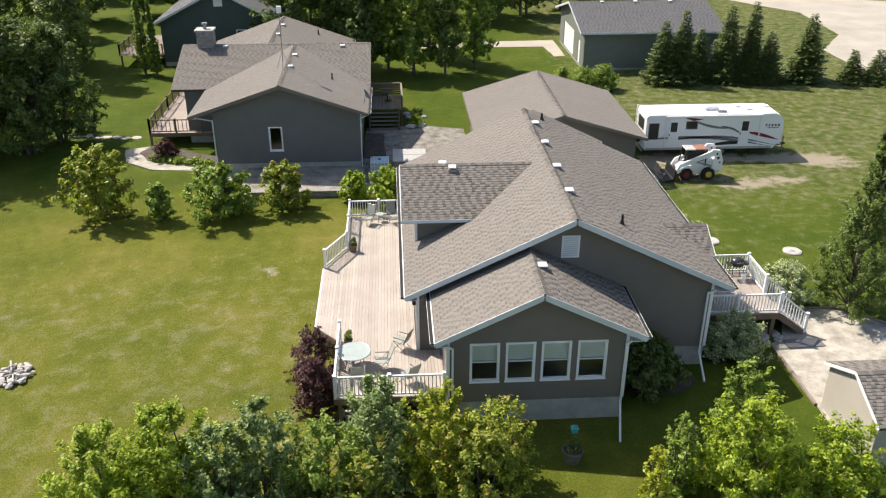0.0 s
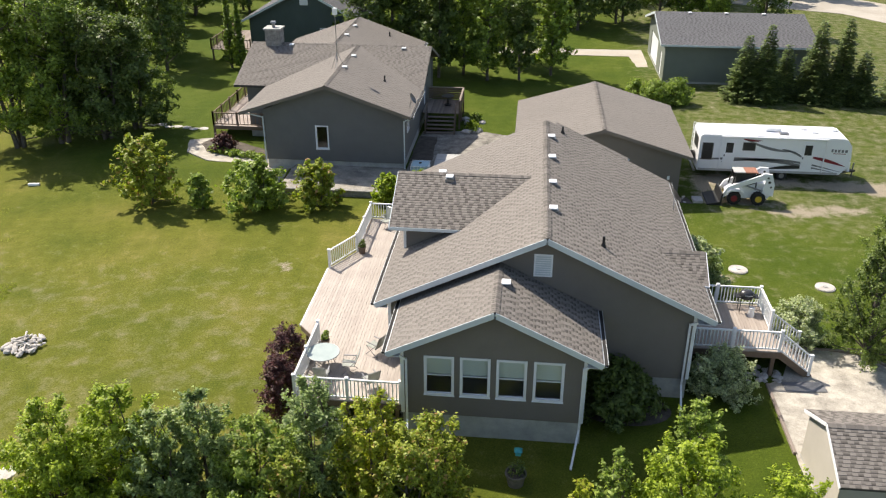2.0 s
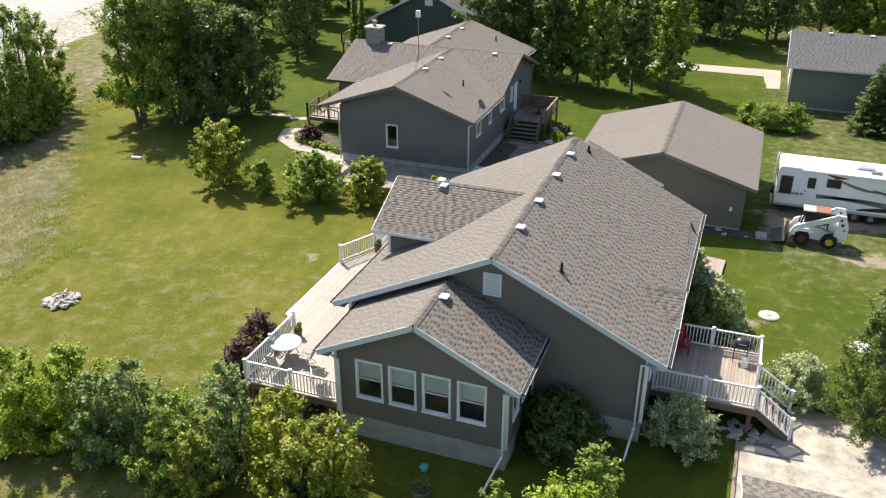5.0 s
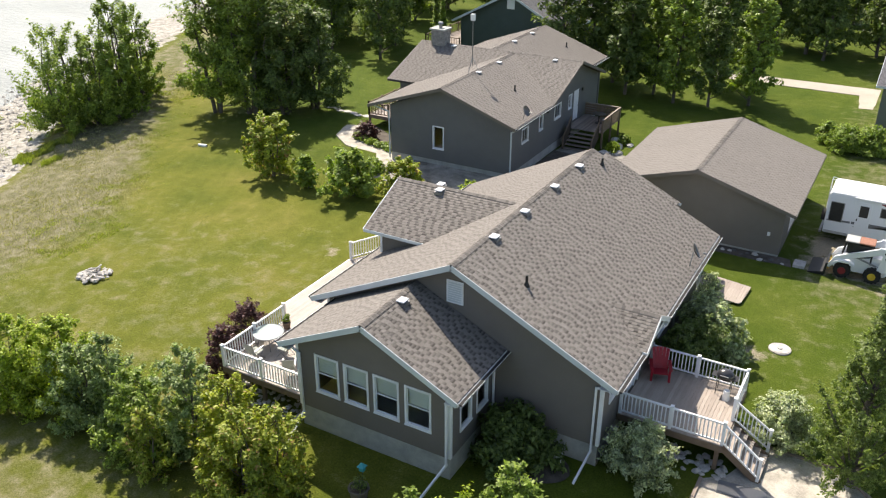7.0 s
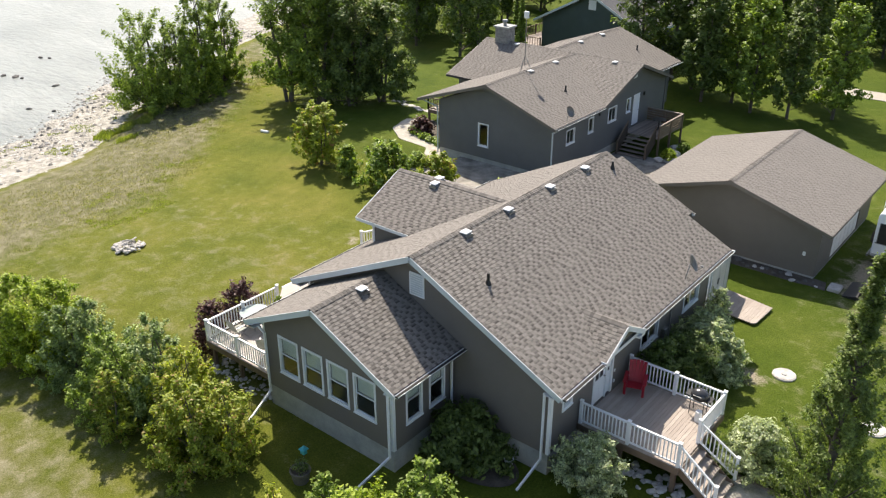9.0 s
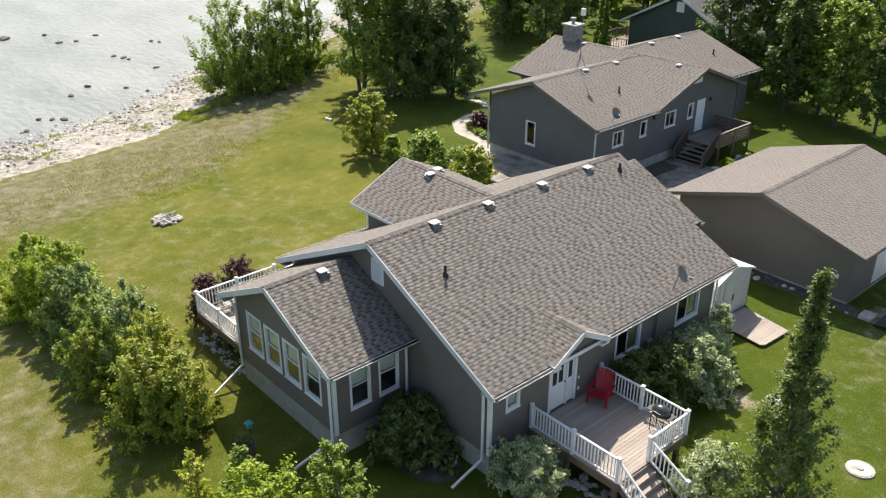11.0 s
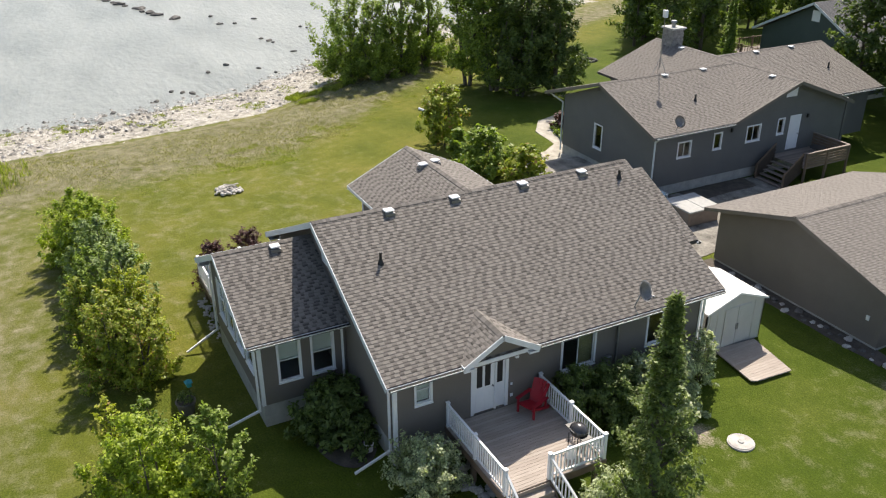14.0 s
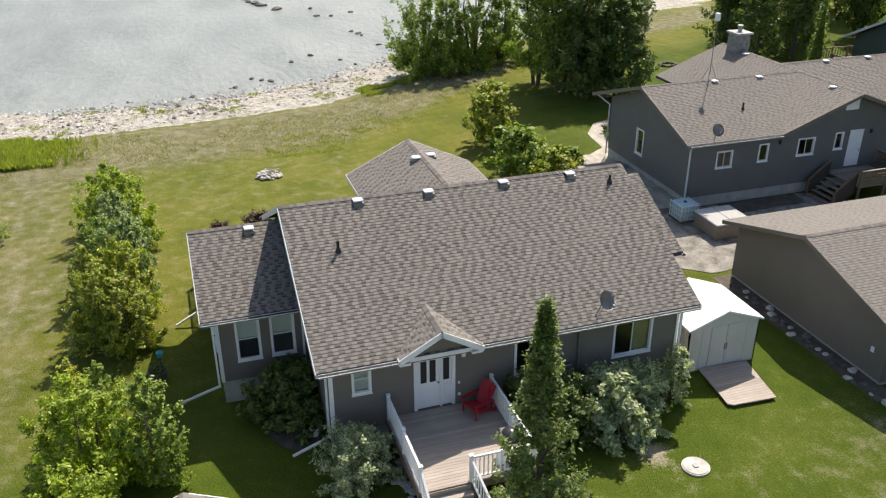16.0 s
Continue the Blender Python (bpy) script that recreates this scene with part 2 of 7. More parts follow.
sand = mix(nt, 0.55, sand, ramp(nt, vor.outputs["Color"], [(0.1, (0.45, 0.44, 0.42)), (0.8, (1.3, 1.28, 1.25))]), "MULTIPLY")


def masked(chan, hard=6.0):
    f = math_node(nt, "ADD", sep.outputs[chan], math_node(nt, "MULTIPLY", math_node(nt, "SUBTRACT", mid, 0.5), 1.3))
    f = math_node(nt, "ADD", f, math_node(nt, "MULTIPLY", math_node(nt, "SUBTRACT", fine, 0.5), 0.7))
    return math_node(nt, "ADD", math_node(nt, "MULTIPLY", math_node(nt, "SUBTRACT", f, 0.5), hard), 0.5, True)


col = mix(nt, masked(0, 1.6), lawn, dry)
col = mix(nt, masked(1, 5.0), col, sand)
soil = ramp(nt, fine, [(0.3, (0.17, 0.145, 0.10)), (0.7, (0.42, 0.365, 0.28))])
col = mix(nt, masked(2, 3.0), col, soil)
nt.links.new(col, b.inputs["Base Color"])
bump(nt, b, math_node(nt, "ADD", fine, blades), 0.6, 0.06)

M_WATER, nt, b = mat("silty_lake_water", 0.3, 0, 0.4)
tcw = nt.nodes.new("ShaderNodeTexCoord")
mpw = nt.nodes.new("ShaderNodeMapping")
mpw.inputs["Rotation"].default_value = (0, 0, radians(35))
mpw.inputs["Scale"].default_value = (0.6, 1.7, 1.0)
nt.links.new(tcw.outputs["Object"], mpw.inputs[0])
w1 = node(nt, "ShaderNodeTexNoise", Scale=0.9, Detail=6.0, Roughness=0.6)
w2 = node(nt, "ShaderNodeTexNoise", Scale=0.12, Detail=3.0)
nt.links.new(mpw.outputs[0], w1.inputs["Vector"])
nt.links.new(mpw.outputs[0], w2.inputs["Vector"])
c = mix(nt, 0.5, ramp(nt, w2.outputs[0], [(0.35, (0.17, 0.183, 0.168)), (0.65, (0.245, 0.257, 0.238))]), ramp(nt, w1.outputs[0], [(0.36, (0.75, 0.79, 0.77)), (0.6, (1.1, 1.1, 1.1)), (0.72, (1.5, 1.5, 1.5))]), "MULTIPLY")
nt.links.new(c, b.inputs["Base Color"])
bump(nt, b, w1.outputs[0], 0.5, 0.3)


# ---- mesh helpers ----
def world_of(ob):
    return ob.matrix_basis if ob.parent is None else Matrix.Identity(4)


def attach(ob, parent):
    if parent is not None:
        ob.parent = parent
        ob.matrix_parent_inverse = world_of(parent).inverted()
    return ob


def thing(name, loc, label, category, group="", kind=""):
    e = new(name)
    e.empty_display_size = 0.3
    e.matrix_basis = Matrix.Translation(loc)
    return tagged(e, label, category, group, kind)


def part(name, bm, material, parent=None, label="", smooth=False):
    me = bpy.data.meshes.new(name)
    bmesh.ops.recalc_face_normals(bm, faces=bm.faces)
    bm.to_mesh(me)
    bm.free()
    me.materials.append(material)
    if smooth:
        me.polygons.foreach_set("use_smooth", [True] * len(me.polygons))
    ob = attach(new(name, me), parent)
    if label:
        ob["label"] = label
    return ob


def raw(name, verts, faces, material, parent=None, label="", kind=""):
    me = bpy.data.meshes.new(name)
    me.from_pydata(verts, [], faces)
    me.materials.append(material)
    ob = attach(new(name, me), parent)
    return tagged(ob, label, "", "", kind)


def share(name, me, m, parent):
    ob = new(name, me)
    ob.matrix_basis = m
    ob.parent = parent
    ob.matrix_parent_inverse = world_of(parent).inverted()
    return ob


def box(bm, x0, x1, y0, y1, z0, z1, m=None, bevel=0.0):
    lo, hi = (min(x0, x1), min(y0, y1), min(z0, z1)), (max(x0, x1), max(y0, y1), max(z0, z1))
    t = Matrix.Translation([(a + c) / 2 for a, c in zip(lo, hi)]) @ Matrix.Diagonal([c - a for a, c in zip(lo, hi)] + [1])
    r = bmesh.ops.create_cube(bm, size=1, matrix=(m @ t) if m else t)
    if bevel:
        es = list({e for v in r["verts"] for e in v.link_edges})
        bmesh.ops.bevel(bm, geom=es, offset=bevel, segments=1, affect="EDGES")
    return bm


def bx(x0, x1, y0, y1, z0, z1, m=None, bevel=0.0):
    return box(bmesh.new(), x0, x1, y0, y1, z0, z1, m, bevel)


def rod(bm, p, q, r0, r1=None, seg=8, caps=True):
    p, q = Vector(p), Vector(q)
    d = q - p
    m = Matrix.Translation((p + q) / 2) @ d.to_track_quat("Z", "Y").to_matrix().to_4x4()
    bmesh.ops.create_cone(bm, cap_ends=caps, segments=seg, radius1=r0, radius2=r0 if r1 is None else r1, depth=d.length, matrix=m)
    return bm


def beam(bm, p, q, w, h):
    """A square bar from p to q."""
    p, q = Vector(p), Vector(q)
    d = (q - p).normalized()
    s = d.cross(Vector((0, 0, 1)))
    s = s.normalized() if s.length > 1e-3 else Vector((1, 0, 0))
    u = s.cross(d).normalized()
    m = Matrix((s, d, u)).transposed().to_4x4()
    m.translation = (p + q) / 2
    bmesh.ops.create_cube(bm, size=1, matrix=m @ Matrix.Diagonal((w, (q - p).length, h, 1)))
    return bm


def prism(bm, pts, a, b2, m):
    """A polygon of (u, z) drawn out from depth a to b2 in the frame m (u, d, z)."""
    lo = [bm.verts.new(m @ Vector((u, a, z))) for u, z in pts]
    hi = [bm.verts.new(m @ Vector((u, b2, z))) for u, z in pts]
    bm.faces.new(lo)
    bm.faces.new(hi[::-1])
    for i in range(len(pts)):
        j = (i + 1) % len(pts)
        bm.faces.new((lo[j], lo[i], hi[i], hi[j]))
    return bm


def side(x, y, facing):
    """The frame of a wall: u runs along it, d is outward, z up. u runs towards +x on S and N walls, towards +y on E and W ones."""
    u, n = {"S": ((1, 0, 0), (0, -1, 0)), "N": ((1, 0, 0), (0, 1, 0)), "E": ((0, 1, 0), (1, 0, 0)), "W": ((0, 1, 0), (-1, 0, 0))}[facing]
    m = Matrix((Vector(u), Vector(n), Vector((0, 0, 1)))).transposed().to_4x4()
    m.translation = (x, y, 0)
    return m


# ---- building parts ----
def wall(house, m, length, z0, ez, material, peak=None, holes=(), lap=0.115, name="wall"):
    """A wall slab with holes through it and lap siding on its face. peak: (u, z) of a gable; its eaves are at ez."""
    bm = bmesh.new()
    us = sorted({0.0, length, *[h[0] for h in holes], *[h[1] for h in holes]})
    zs = sorted({z0, ez, *[h[2] for h in holes if h[2] < ez], *[h[3] for h in holes if h[3] < ez]})
    for u0, u1 in zip(us, us[1:]):
        for a, c in zip(zs, zs[1:]):
            if not any(h[0] <= (u0 + u1) / 2 <= h[1] and h[2] <= (a + c) / 2 <= h[3] for h in holes):
                box(bm, u0, u1, -0.15, 0, a, c, m)
    if peak:
        prism(bm, [(0, ez), (length, ez), peak], -0.15, 0, m)
    slab = part(name, bm, material, house)
    verts, faces = [], []

    def span(z):
        if not peak or z <= ez:
            return 0.0, length
        f = (z - ez) / (peak[1] - ez)
        return peak[0] * f, length + (peak[0] - length) * f

    z, top = z0, peak[1] if peak else ez
    while z < top - 0.02:
        c = min(z + lap, top)
        (a0, a1), (b0, b1) = span(z), span(c)
        cuts = sorted((h[0], h[1]) for h in holes if h[2] < c - 0.01 and h[3] > z + 0.01)
        edges, at0, at1 = [], a0, b0
        for h0, h1 in cuts:
            edges.append((at0, h0, at1, h0))
            at0 = at1 = h1
        edges.append((at0, a1, at1, b1))
        for l0, l1, t0, t1 in edges:
            if l1 - l0 < 0.02:
                continue
            k = len(verts)
            for u, d, zz in ((l0, 0.001, z), (l1, 0.001, z), (l0, 0.019, z), (l1, 0.019, z), (t0, 0.005, c), (t1, 0.005, c)):
                verts.append(m @ Vector((u, d, zz)))
            faces += [(k, k + 1, k + 3, k + 2), (k + 2, k + 3, k + 5, k + 4), (k, k + 2, k + 4), (k + 1, k + 5, k + 3)]
        z = c
    raw("siding", verts, faces, material, slab, "", "stuff")
    return slab


def window(house, m, u0, u1, z0, z1, style="hung", trim=None, blind=None):
    """A framed window in the hole (u0, u1, z0, z1): casing, sashes, panes, sill."""
    trim = trim or M_WHITE
    bm = bmesh.new()
    w = 0.07
    for a, c, e, f in ((u0 - w, u0 + 0.015, z0 - w, z1 + w), (u1 - 0.015, u1 + w, z0 - w, z1 + w), (u0 + 0.015, u1 - 0.015, z1 - 0.015, z1 + w), (u0 + 0.015, u1 - 0.015, z0 - w, z0 + 0.015)):
        box(bm, a, c, -0.10, 0.038, e, f, m)
    win = part("window", bm, trim, house, "white-framed window")
    part("sill", bx(u0 - w - 0.02, u1 + w + 0.02, 0.02, 0.07, z0 - w - 0.03, z0 - w + 0.005, m), trim, win)
    bm = bmesh.new()
    s = 0.035
    if style == "hung":
        zm = (z0 + z1) / 2
        cells = [(u0, u1, z0, zm + s / 2, -0.02), (u0, u1, zm - s / 2, z1, -0.045)]
    elif style == "slider":
        um = (u0 + u1) / 2
        cells = [(u0, um + s / 2, z0, z1, -0.02), (um - s / 2, u1, z0, z1, -0.045)]
    else:
        cells = [(u0, u1, z0, z1, -0.03)]
    for a, c, e, f, d in cells:
        bm = bmesh.new()
        for q in ((a, a + s, e, f), (c - s, c, e, f), (a + s, c - s, e, e + s), (a + s, c - s, f - s, f)):
            box(bm, q[0], q[1], d - 0.024, d, q[2], q[3], m)
        part("sash", bm, trim, win)
        pane = part("pane", bx(a + s, c - s, d - 0.015, d - 0.009, e + s, f - s, m), M_GLASS, win)
        pane.visible_shadow = False
    if blind:
        part("blind", bx(u0 + 0.02 + (blind[2] * (u1 - u0) if len(blind) > 2 else 0), u1 - 0.02, -0.145, -0.125, z1 - blind[0] * (z1 - z0), z1 - 0.02, m), blind[1], win)
    return win


RNG = np.random.default_rng(4)


def shingle_rows(eave_a, eave_b, ridge_a, expo=0.142, lift=0.004):
    """Wedge-shaped shingle tabs over the slope whose eave runs from a to b and rises to ridge_a. Gives verts (n, 6, 3)."""
    a, b_, r = (np.array(p, float) for p in (eave_a, eave_b, ridge_a))
    length, rise = np.linalg.norm(b_ - a), np.linalg.norm(r - a)
    u, v = (b_ - a) / length, (r - a) / rise
    n = np.cross(u, v)
    n = n if n[2] > 0 else -n
    out, tones = [], []
    for k in range(int(rise / expo) + 1):
        v0, v1 = k * expo, min((k + 1) * expo + 0.01, rise)
        if v1 - v0 < 0.03:
            continue
        n_tab = int(length / 0.17) + 8
        raised = (np.arange(n_tab) + RNG.integers(0, 2)) % 2 == 0
        w = np.where(raised, RNG.uniform(0.14, 0.26, n_tab), RNG.uniform(0.12, 0.25, n_tab))
        ends = np.cumsum(w) - RNG.uniform(0, 0.35)
        ok = (ends > 0.04) & (ends < length - 0.04)
        cuts = np.concatenate(([0], ends[ok], [length]))
        first = int(np.argmax(ok))
        up_ = (np.arange(len(cuts) - 1) + (0 if raised[first] else 1)) % 2 == 0
        u0, u1 = cuts[:-1], cuts[1:]
        h = lift + np.where(up_, 0.015, 0.010)
        vv = np.full(len(u0), v0)
        g = 0.002
        tab = np.empty((len(u0), 6, 3))
        for i, (uu, ww, hh) in enumerate(((u0 + g, vv, 0 * h), (u1 - g, vv, 0 * h), (u0 + g, vv, h), (u1 - g, vv, h), (u0 + g, v1 + 0 * h, 0 * h + lift), (u1 - g, v1 + 0 * h, 0 * h + lift))):
            tab[:, i] = a + uu[:, None] * u + np.broadcast_to(ww, uu.shape)[:, None] * v + hh[:, None] * n
        out.append(tab)
        # Low tabs carry a shadow band, coloured like printed granules at their lower edge.
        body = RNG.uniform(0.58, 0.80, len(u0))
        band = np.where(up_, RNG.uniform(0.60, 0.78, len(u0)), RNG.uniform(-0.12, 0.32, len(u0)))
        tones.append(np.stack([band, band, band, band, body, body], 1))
    return np.concatenate(out), np.concatenate(tones)


def tabs_mesh(name, tabs, tones, material, parent, bold=1.0):
    k = len(tabs)
    faces = []
    for i in range(k):
        o = 6 * i
        faces += [(o, o + 1, o + 3, o + 2), (o + 2, o + 3, o + 5, o + 4), (o, o + 2, o + 4), (o + 1, o + 5, o + 3)]
    ob = raw(name, tabs.reshape(-1, 3).tolist(), faces, material, parent, "", "stuff")
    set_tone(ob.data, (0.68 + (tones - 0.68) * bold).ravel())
    return ob


def slope(house, eave_a, eave_b, ridge_a, ridge_b, material=None, thick=0.16, singles=None, expo=0.142, bold=1.0, far_b=None):
    """One roof slope: a slab, and shingles on it. singles: a test on tab middles for those that become objects. far_b: the full eave's end where a valley cuts the slope."""
    material = material or M_SHINGLE
    bm = bmesh.new()
    quad = [Vector(p) for p in (eave_a, eave_b, ridge_b, ridge_a)]
    top = [bm.verts.new(p) for p in quad]
    low = [bm.verts.new(p - Vector((0, 0, thick))) for p in quad]
    bm.faces.new(top)
    bm.faces.new(low[::-1])
    for i in range(4):
        j = (i + 1) % 4
        bm.faces.new((top[j], top[i], low[i], low[j]))
    roof = part("roof", bm, M_UNDER, house, "weathered brown-grey shingled roof slope")
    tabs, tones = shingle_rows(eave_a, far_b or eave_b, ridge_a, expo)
    if far_b:
        mids = tabs.mean(1)
        f = (mids[:, 0] - eave_b[0]) / (ridge_b[0] - eave_b[0])
        inside = mids[:, 1] < eave_b[1] + f * (ridge_b[1] - eave_b[1])
        tabs, tones = tabs[inside], tones[inside]
    if singles:
        mids = tabs.mean(1)
        pick = singles(mids)
        for j in np.flatnonzero(pick)[:290]:
            tab = tabs[j]
            me = bpy.data.meshes.new("shingle")
            o = tab[0]
            me.from_pydata((tab - o).tolist(), [], [(0, 1, 3, 2), (2, 3, 5, 4), (0, 2, 4), (1, 5, 3)])
            me.materials.append(material)
            set_tone(me, tones[j])
            SINGLES.append((me, o, roof))
        keep = ~pick
        keep[np.flatnonzero(pick)[290:]] = True
        tabs, tones = tabs[keep], tones[keep]
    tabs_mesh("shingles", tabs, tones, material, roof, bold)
    return roof


SINGLES = []


def ridge_caps(house, a, b_, fall, material=None, step=0.145):
    """Bent cap shingles along a ridge from a to b. fall: the drop of the two slopes per metre."""
    a, b_ = np.array(a, float), np.array(b_, float)
    length = np.linalg.norm(b_ - a)
    u = (b_ - a) / length
    s = np.array((u[1], -u[0], 0))
    verts, faces = [], []
    for k in range(int(length / step)):
        p, q = a + u * k * step, a + u * min((k + 1.15) * step, length)
        o = len(verts)
        for base, h in ((p, 0.03), (q, 0.014)):
            for w in (-0.15, 0, 0.15):
                verts.append(base + s * w + np.array((0, 0, h - abs(w) * fall)))
        for w in (-0.15, 0, 0.15):
            verts.append(p + s * w + np.array((0, 0, 0.004 - abs(w) * fall)))
        faces += [(o, o + 1, o + 4, o + 3), (o + 1, o + 2, o + 5, o + 4), (o + 6, o + 7, o + 1, o), (o + 7, o + 8, o + 2, o + 1)]
    ob = raw("ridge_cap", [tuple(v) for v in verts], faces, material or M_SHINGLE, house, "", "stuff")
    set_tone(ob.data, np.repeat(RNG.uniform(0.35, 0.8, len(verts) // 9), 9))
    return ob


def fascia(house, p, q, material=None, h=0.19, drop=0.0, out=(0, 0, 0), name="fascia"):
    """A trim board from p to q (its top edge)."""
    o = Vector((0, 0, -h / 2 - drop)) + Vector(out)
    return part(name, beam(bmesh.new(), Vector(p) + o, Vector(q) + o, 0.03, h), material or M_PALE, house)


def gutter(house, p, q, out, material=None):
    """An open gutter along an eave from p to q, hung outward of it."""
    p, q, out = Vector(p), Vector(q), Vector(out)
    bm = bmesh.new()
    prof = [(0.0, 0.0), (0.0, -0.10), (0.115, -0.10), (0.155, -0.025), (0.155, -0.01), (0.143, -0.01), (0.143, -0.02), (0.11, -0.088), (0.012, -0.088), (0.012, 0.0)]
    rings = [[bm.verts.new(e + out * a + Vector((0, 0, z - 0.03))) for a, z in prof] for e in (p, q)]
    for i in range(len(prof)):
        j = (i + 1) % len(prof)
        bm.faces.new((rings[0][i], rings[0][j], rings[1][j], rings[1][i]))
    bm.faces.new(rings[0])
    bm.faces.new(rings[1][::-1])
    gut = part("gutter", bm, material or M_WHITE, house, "white metal gutter")
    # Added dark strip in the trough, for the shade between lip and shingles.
    a, c = p + out * 0.076, q + out * 0.076
    part("gutter_shade", beam(bmesh.new(), a - Vector((0, 0, 0.075)), c - Vector((0, 0, 0.075)), 0.122, 0.07), M_RUBBER, gut, "dark strip standing in for the shade inside the gutter")
    return gut


def downspout(house, pts, material=None):
    """A square pipe through the points given."""
    bm = bmesh.new()
    for p, q in zip(pts, pts[1:]):
        beam(bm, p, q, 0.075, 0.075)
    for p in pts[1:-1]:
        bmesh.ops.create_cube(bm, size=0.082, matrix=Matrix.Translation(p))
    return part("downspout", bm, material or M_WHITE, house, "white metal downspout")


def roof_vent(house, x, y, z, material=None):
    v = part("roof_vent", box(bx(x - 0.2, x + 0.2, y - 0.2, y + 0.2, z - 0.12, z + 0.0), x - 0.13, x + 0.13, y - 0.13, y + 0.13, z + 0.0, z + 0.05), M_STEEL, house, "white square roof vent")
    part("cap", bx(x - 0.17, x + 0.17, y - 0.19, y + 0.19, z + 0.05, z + 0.115, None, 0.02), material or M_WHITE, v)
    return v


def stack_pipe(house, x, y, z, h=0.42):
    p = part("vent_pipe", rod(bmesh.new(), (x, y, z - 0.2), (x, y, z + h), 0.055, seg=12), M_BLACK, house, "black vent pipe")
    part("collar", rod(bmesh.new(), (x, y, z - 0.05), (x, y, z + 0.14), 0.13, 0.06, 12), M_BLACK, p)
    return p


POST_ME = BAL_ME = None


def railing(parent, p, q, h=0.93, material=None, gap=0.145, ends=(True, True), balusters=True, thick=1.0):
    """A railing from p to q (deck level): posts with caps, two rails, and balusters as parts."""
    material = material or M_WHITE
    p, q = Vector(p), Vector(q)
    d = q - p
    flat = Vector((d.x, d.y, 0)).length
    n = max(1, round(flat / 1.9))
    for i in range(n + 1):
        if (i == 0 and not ends[0]) or (i == n and not ends[1]):
            continue
        c = p + d * i / n
        bm = bx(c.x - 0.055 * thick, c.x + 0.055 * thick, c.y - 0.055 * thick, c.y + 0.055 * thick, c.z - 0.02, c.z + h + 0.08)
        box(bm, c.x - 0.07 * thick, c.x + 0.07 * thick, c.y - 0.07 * thick, c.y + 0.07 * thick, c.z + h + 0.08, c.z + h + 0.11)
        part("post", bm, material, parent)
    up = Vector((0, 0, 1))
    part("top_rail", beam(bmesh.new(), p + up * h, q + up * h, 0.075 * thick, 0.06), material, parent)
    part("bottom_rail", beam(bmesh.new(), p + up * 0.12, q + up * 0.12, 0.055, 0.06), material, parent)
    if balusters:
        k = max(2, round(flat / gap))
        bm = bx(-0.019, 0.019, -0.019, 0.019, 0.12, h)
        me = bpy.data.meshes.new("baluster")
        bm.to_mesh(me)
        bm.free()
        me.materials.append(material)
        for i in range(1, k):
            share("baluster", me, Matrix.Translation(p + d * i / k), parent)


def boards(parent, polygon, along_y, z, material, width=0.14, t=0.03, name="board"):
    """Deck boards, each an object, clipped to a convex polygon of (x, y)."""
    k = 1 if along_y else 0
    lo, hi = min(p[1 - k] for p in polygon), max(p[1 - k] for p in polygon)
    c = lo
    while c < hi - 0.02:
        e = min(c + width - 0.008, hi)
        spans = []
        for s in (c + 0.001, e - 0.001):
            cross = []
            for (a, b_) in zip(polygon, polygon[1:] + polygon[:1]):
                if (a[1 - k] - s) * (b_[1 - k] - s) < 0:
                    f = (s - a[1 - k]) / (b_[1 - k] - a[1 - k])
                    cross.append(a[k] + f * (b_[k] - a[k]))
            spans.append((min(cross), max(cross)) if len(cross) >= 2 else None)
        if spans[0] and spans[1]:
            bm = bmesh.new()
            pts = [(c, spans[0][0]), (c, spans[0][1]), (e, spans[1][1]), (e, spans[1][0])]
            top = [bm.verts.new((a, b_, z) if along_y else (b_, a, z)) for a, b_ in pts]
            low = [bm.verts.new(v.co - Vector((0, 0, t))) for v in top]
            bm.faces.new(top)
            bm.faces.new(low[::-1])
            for i in range(4):
                bm.faces.new((top[i], low[i], low[(i + 1) % 4], top[(i + 1) % 4]))
            part(name, bm, material, parent)
        c += width


def board_mat(name, dark, light, along_y=True):
    m, nt, b = mat(name, 0.75, 0, 0.3)
    r = obj_random(nt)
    base = ramp(nt, r, [(0, dark), (1, light)])
    g = noise_tex(nt, 6, 5, 0.6, (6, 0.5, 1) if along_y else (0.5, 6, 1))
    st = noise_tex(nt, 0.7, 4)
    c = mix(nt, 0.5, base, ramp(nt, g, [(0.3, (0.75, 0.73, 0.7)), (0.7, (1.15, 1.15, 1.15))]), "MULTIPLY")
    c = mix(nt, 0.4, c, ramp(nt, st, [(0.3, (0.72, 0.7, 0.68)), (0.7, (1.15, 1.15, 1.15))]), "MULTIPLY")
    nt.links.new(c, b.inputs["Base Color"])
    return m


M_BOARD_W = board_mat("weathered_pale_board", (0.385, 0.345, 0.31), (0.45, 0.405, 0.365))
M_BOARD_E = board_mat("weathered_taupe_board", (0.32, 0.275, 0.24), (0.40, 0.35, 0.31))
M_BOARD_R = board_mat("greyed_deck_board", (0.31, 0.265, 0.235), (0.38, 0.33, 0.295))
M_BOARD_G = board_mat("weathered_grey_board", (0.20, 0.165, 0.14), (0.30, 0.25, 0.215))


# ---- ground ----
SHORE_Y = [-60, 0, 14, 25, 32, 38, 43, 49, 58, 72, 90, 130, 300]
SHORE_X = [-30, -32, -32.7, -33.3, -34.2, -35.2, -38.3, -43.5, -50, -57, -64, -78, -140]
RISE_D = [-60, -25, -10, -4, 0, 3, 8, 13, 18, 32]
RISE_Z = [-4.5, -3.2, -2.25, -2.0, -1.8, -1.35, -1.0, -0.8, -0.6, 0.0]


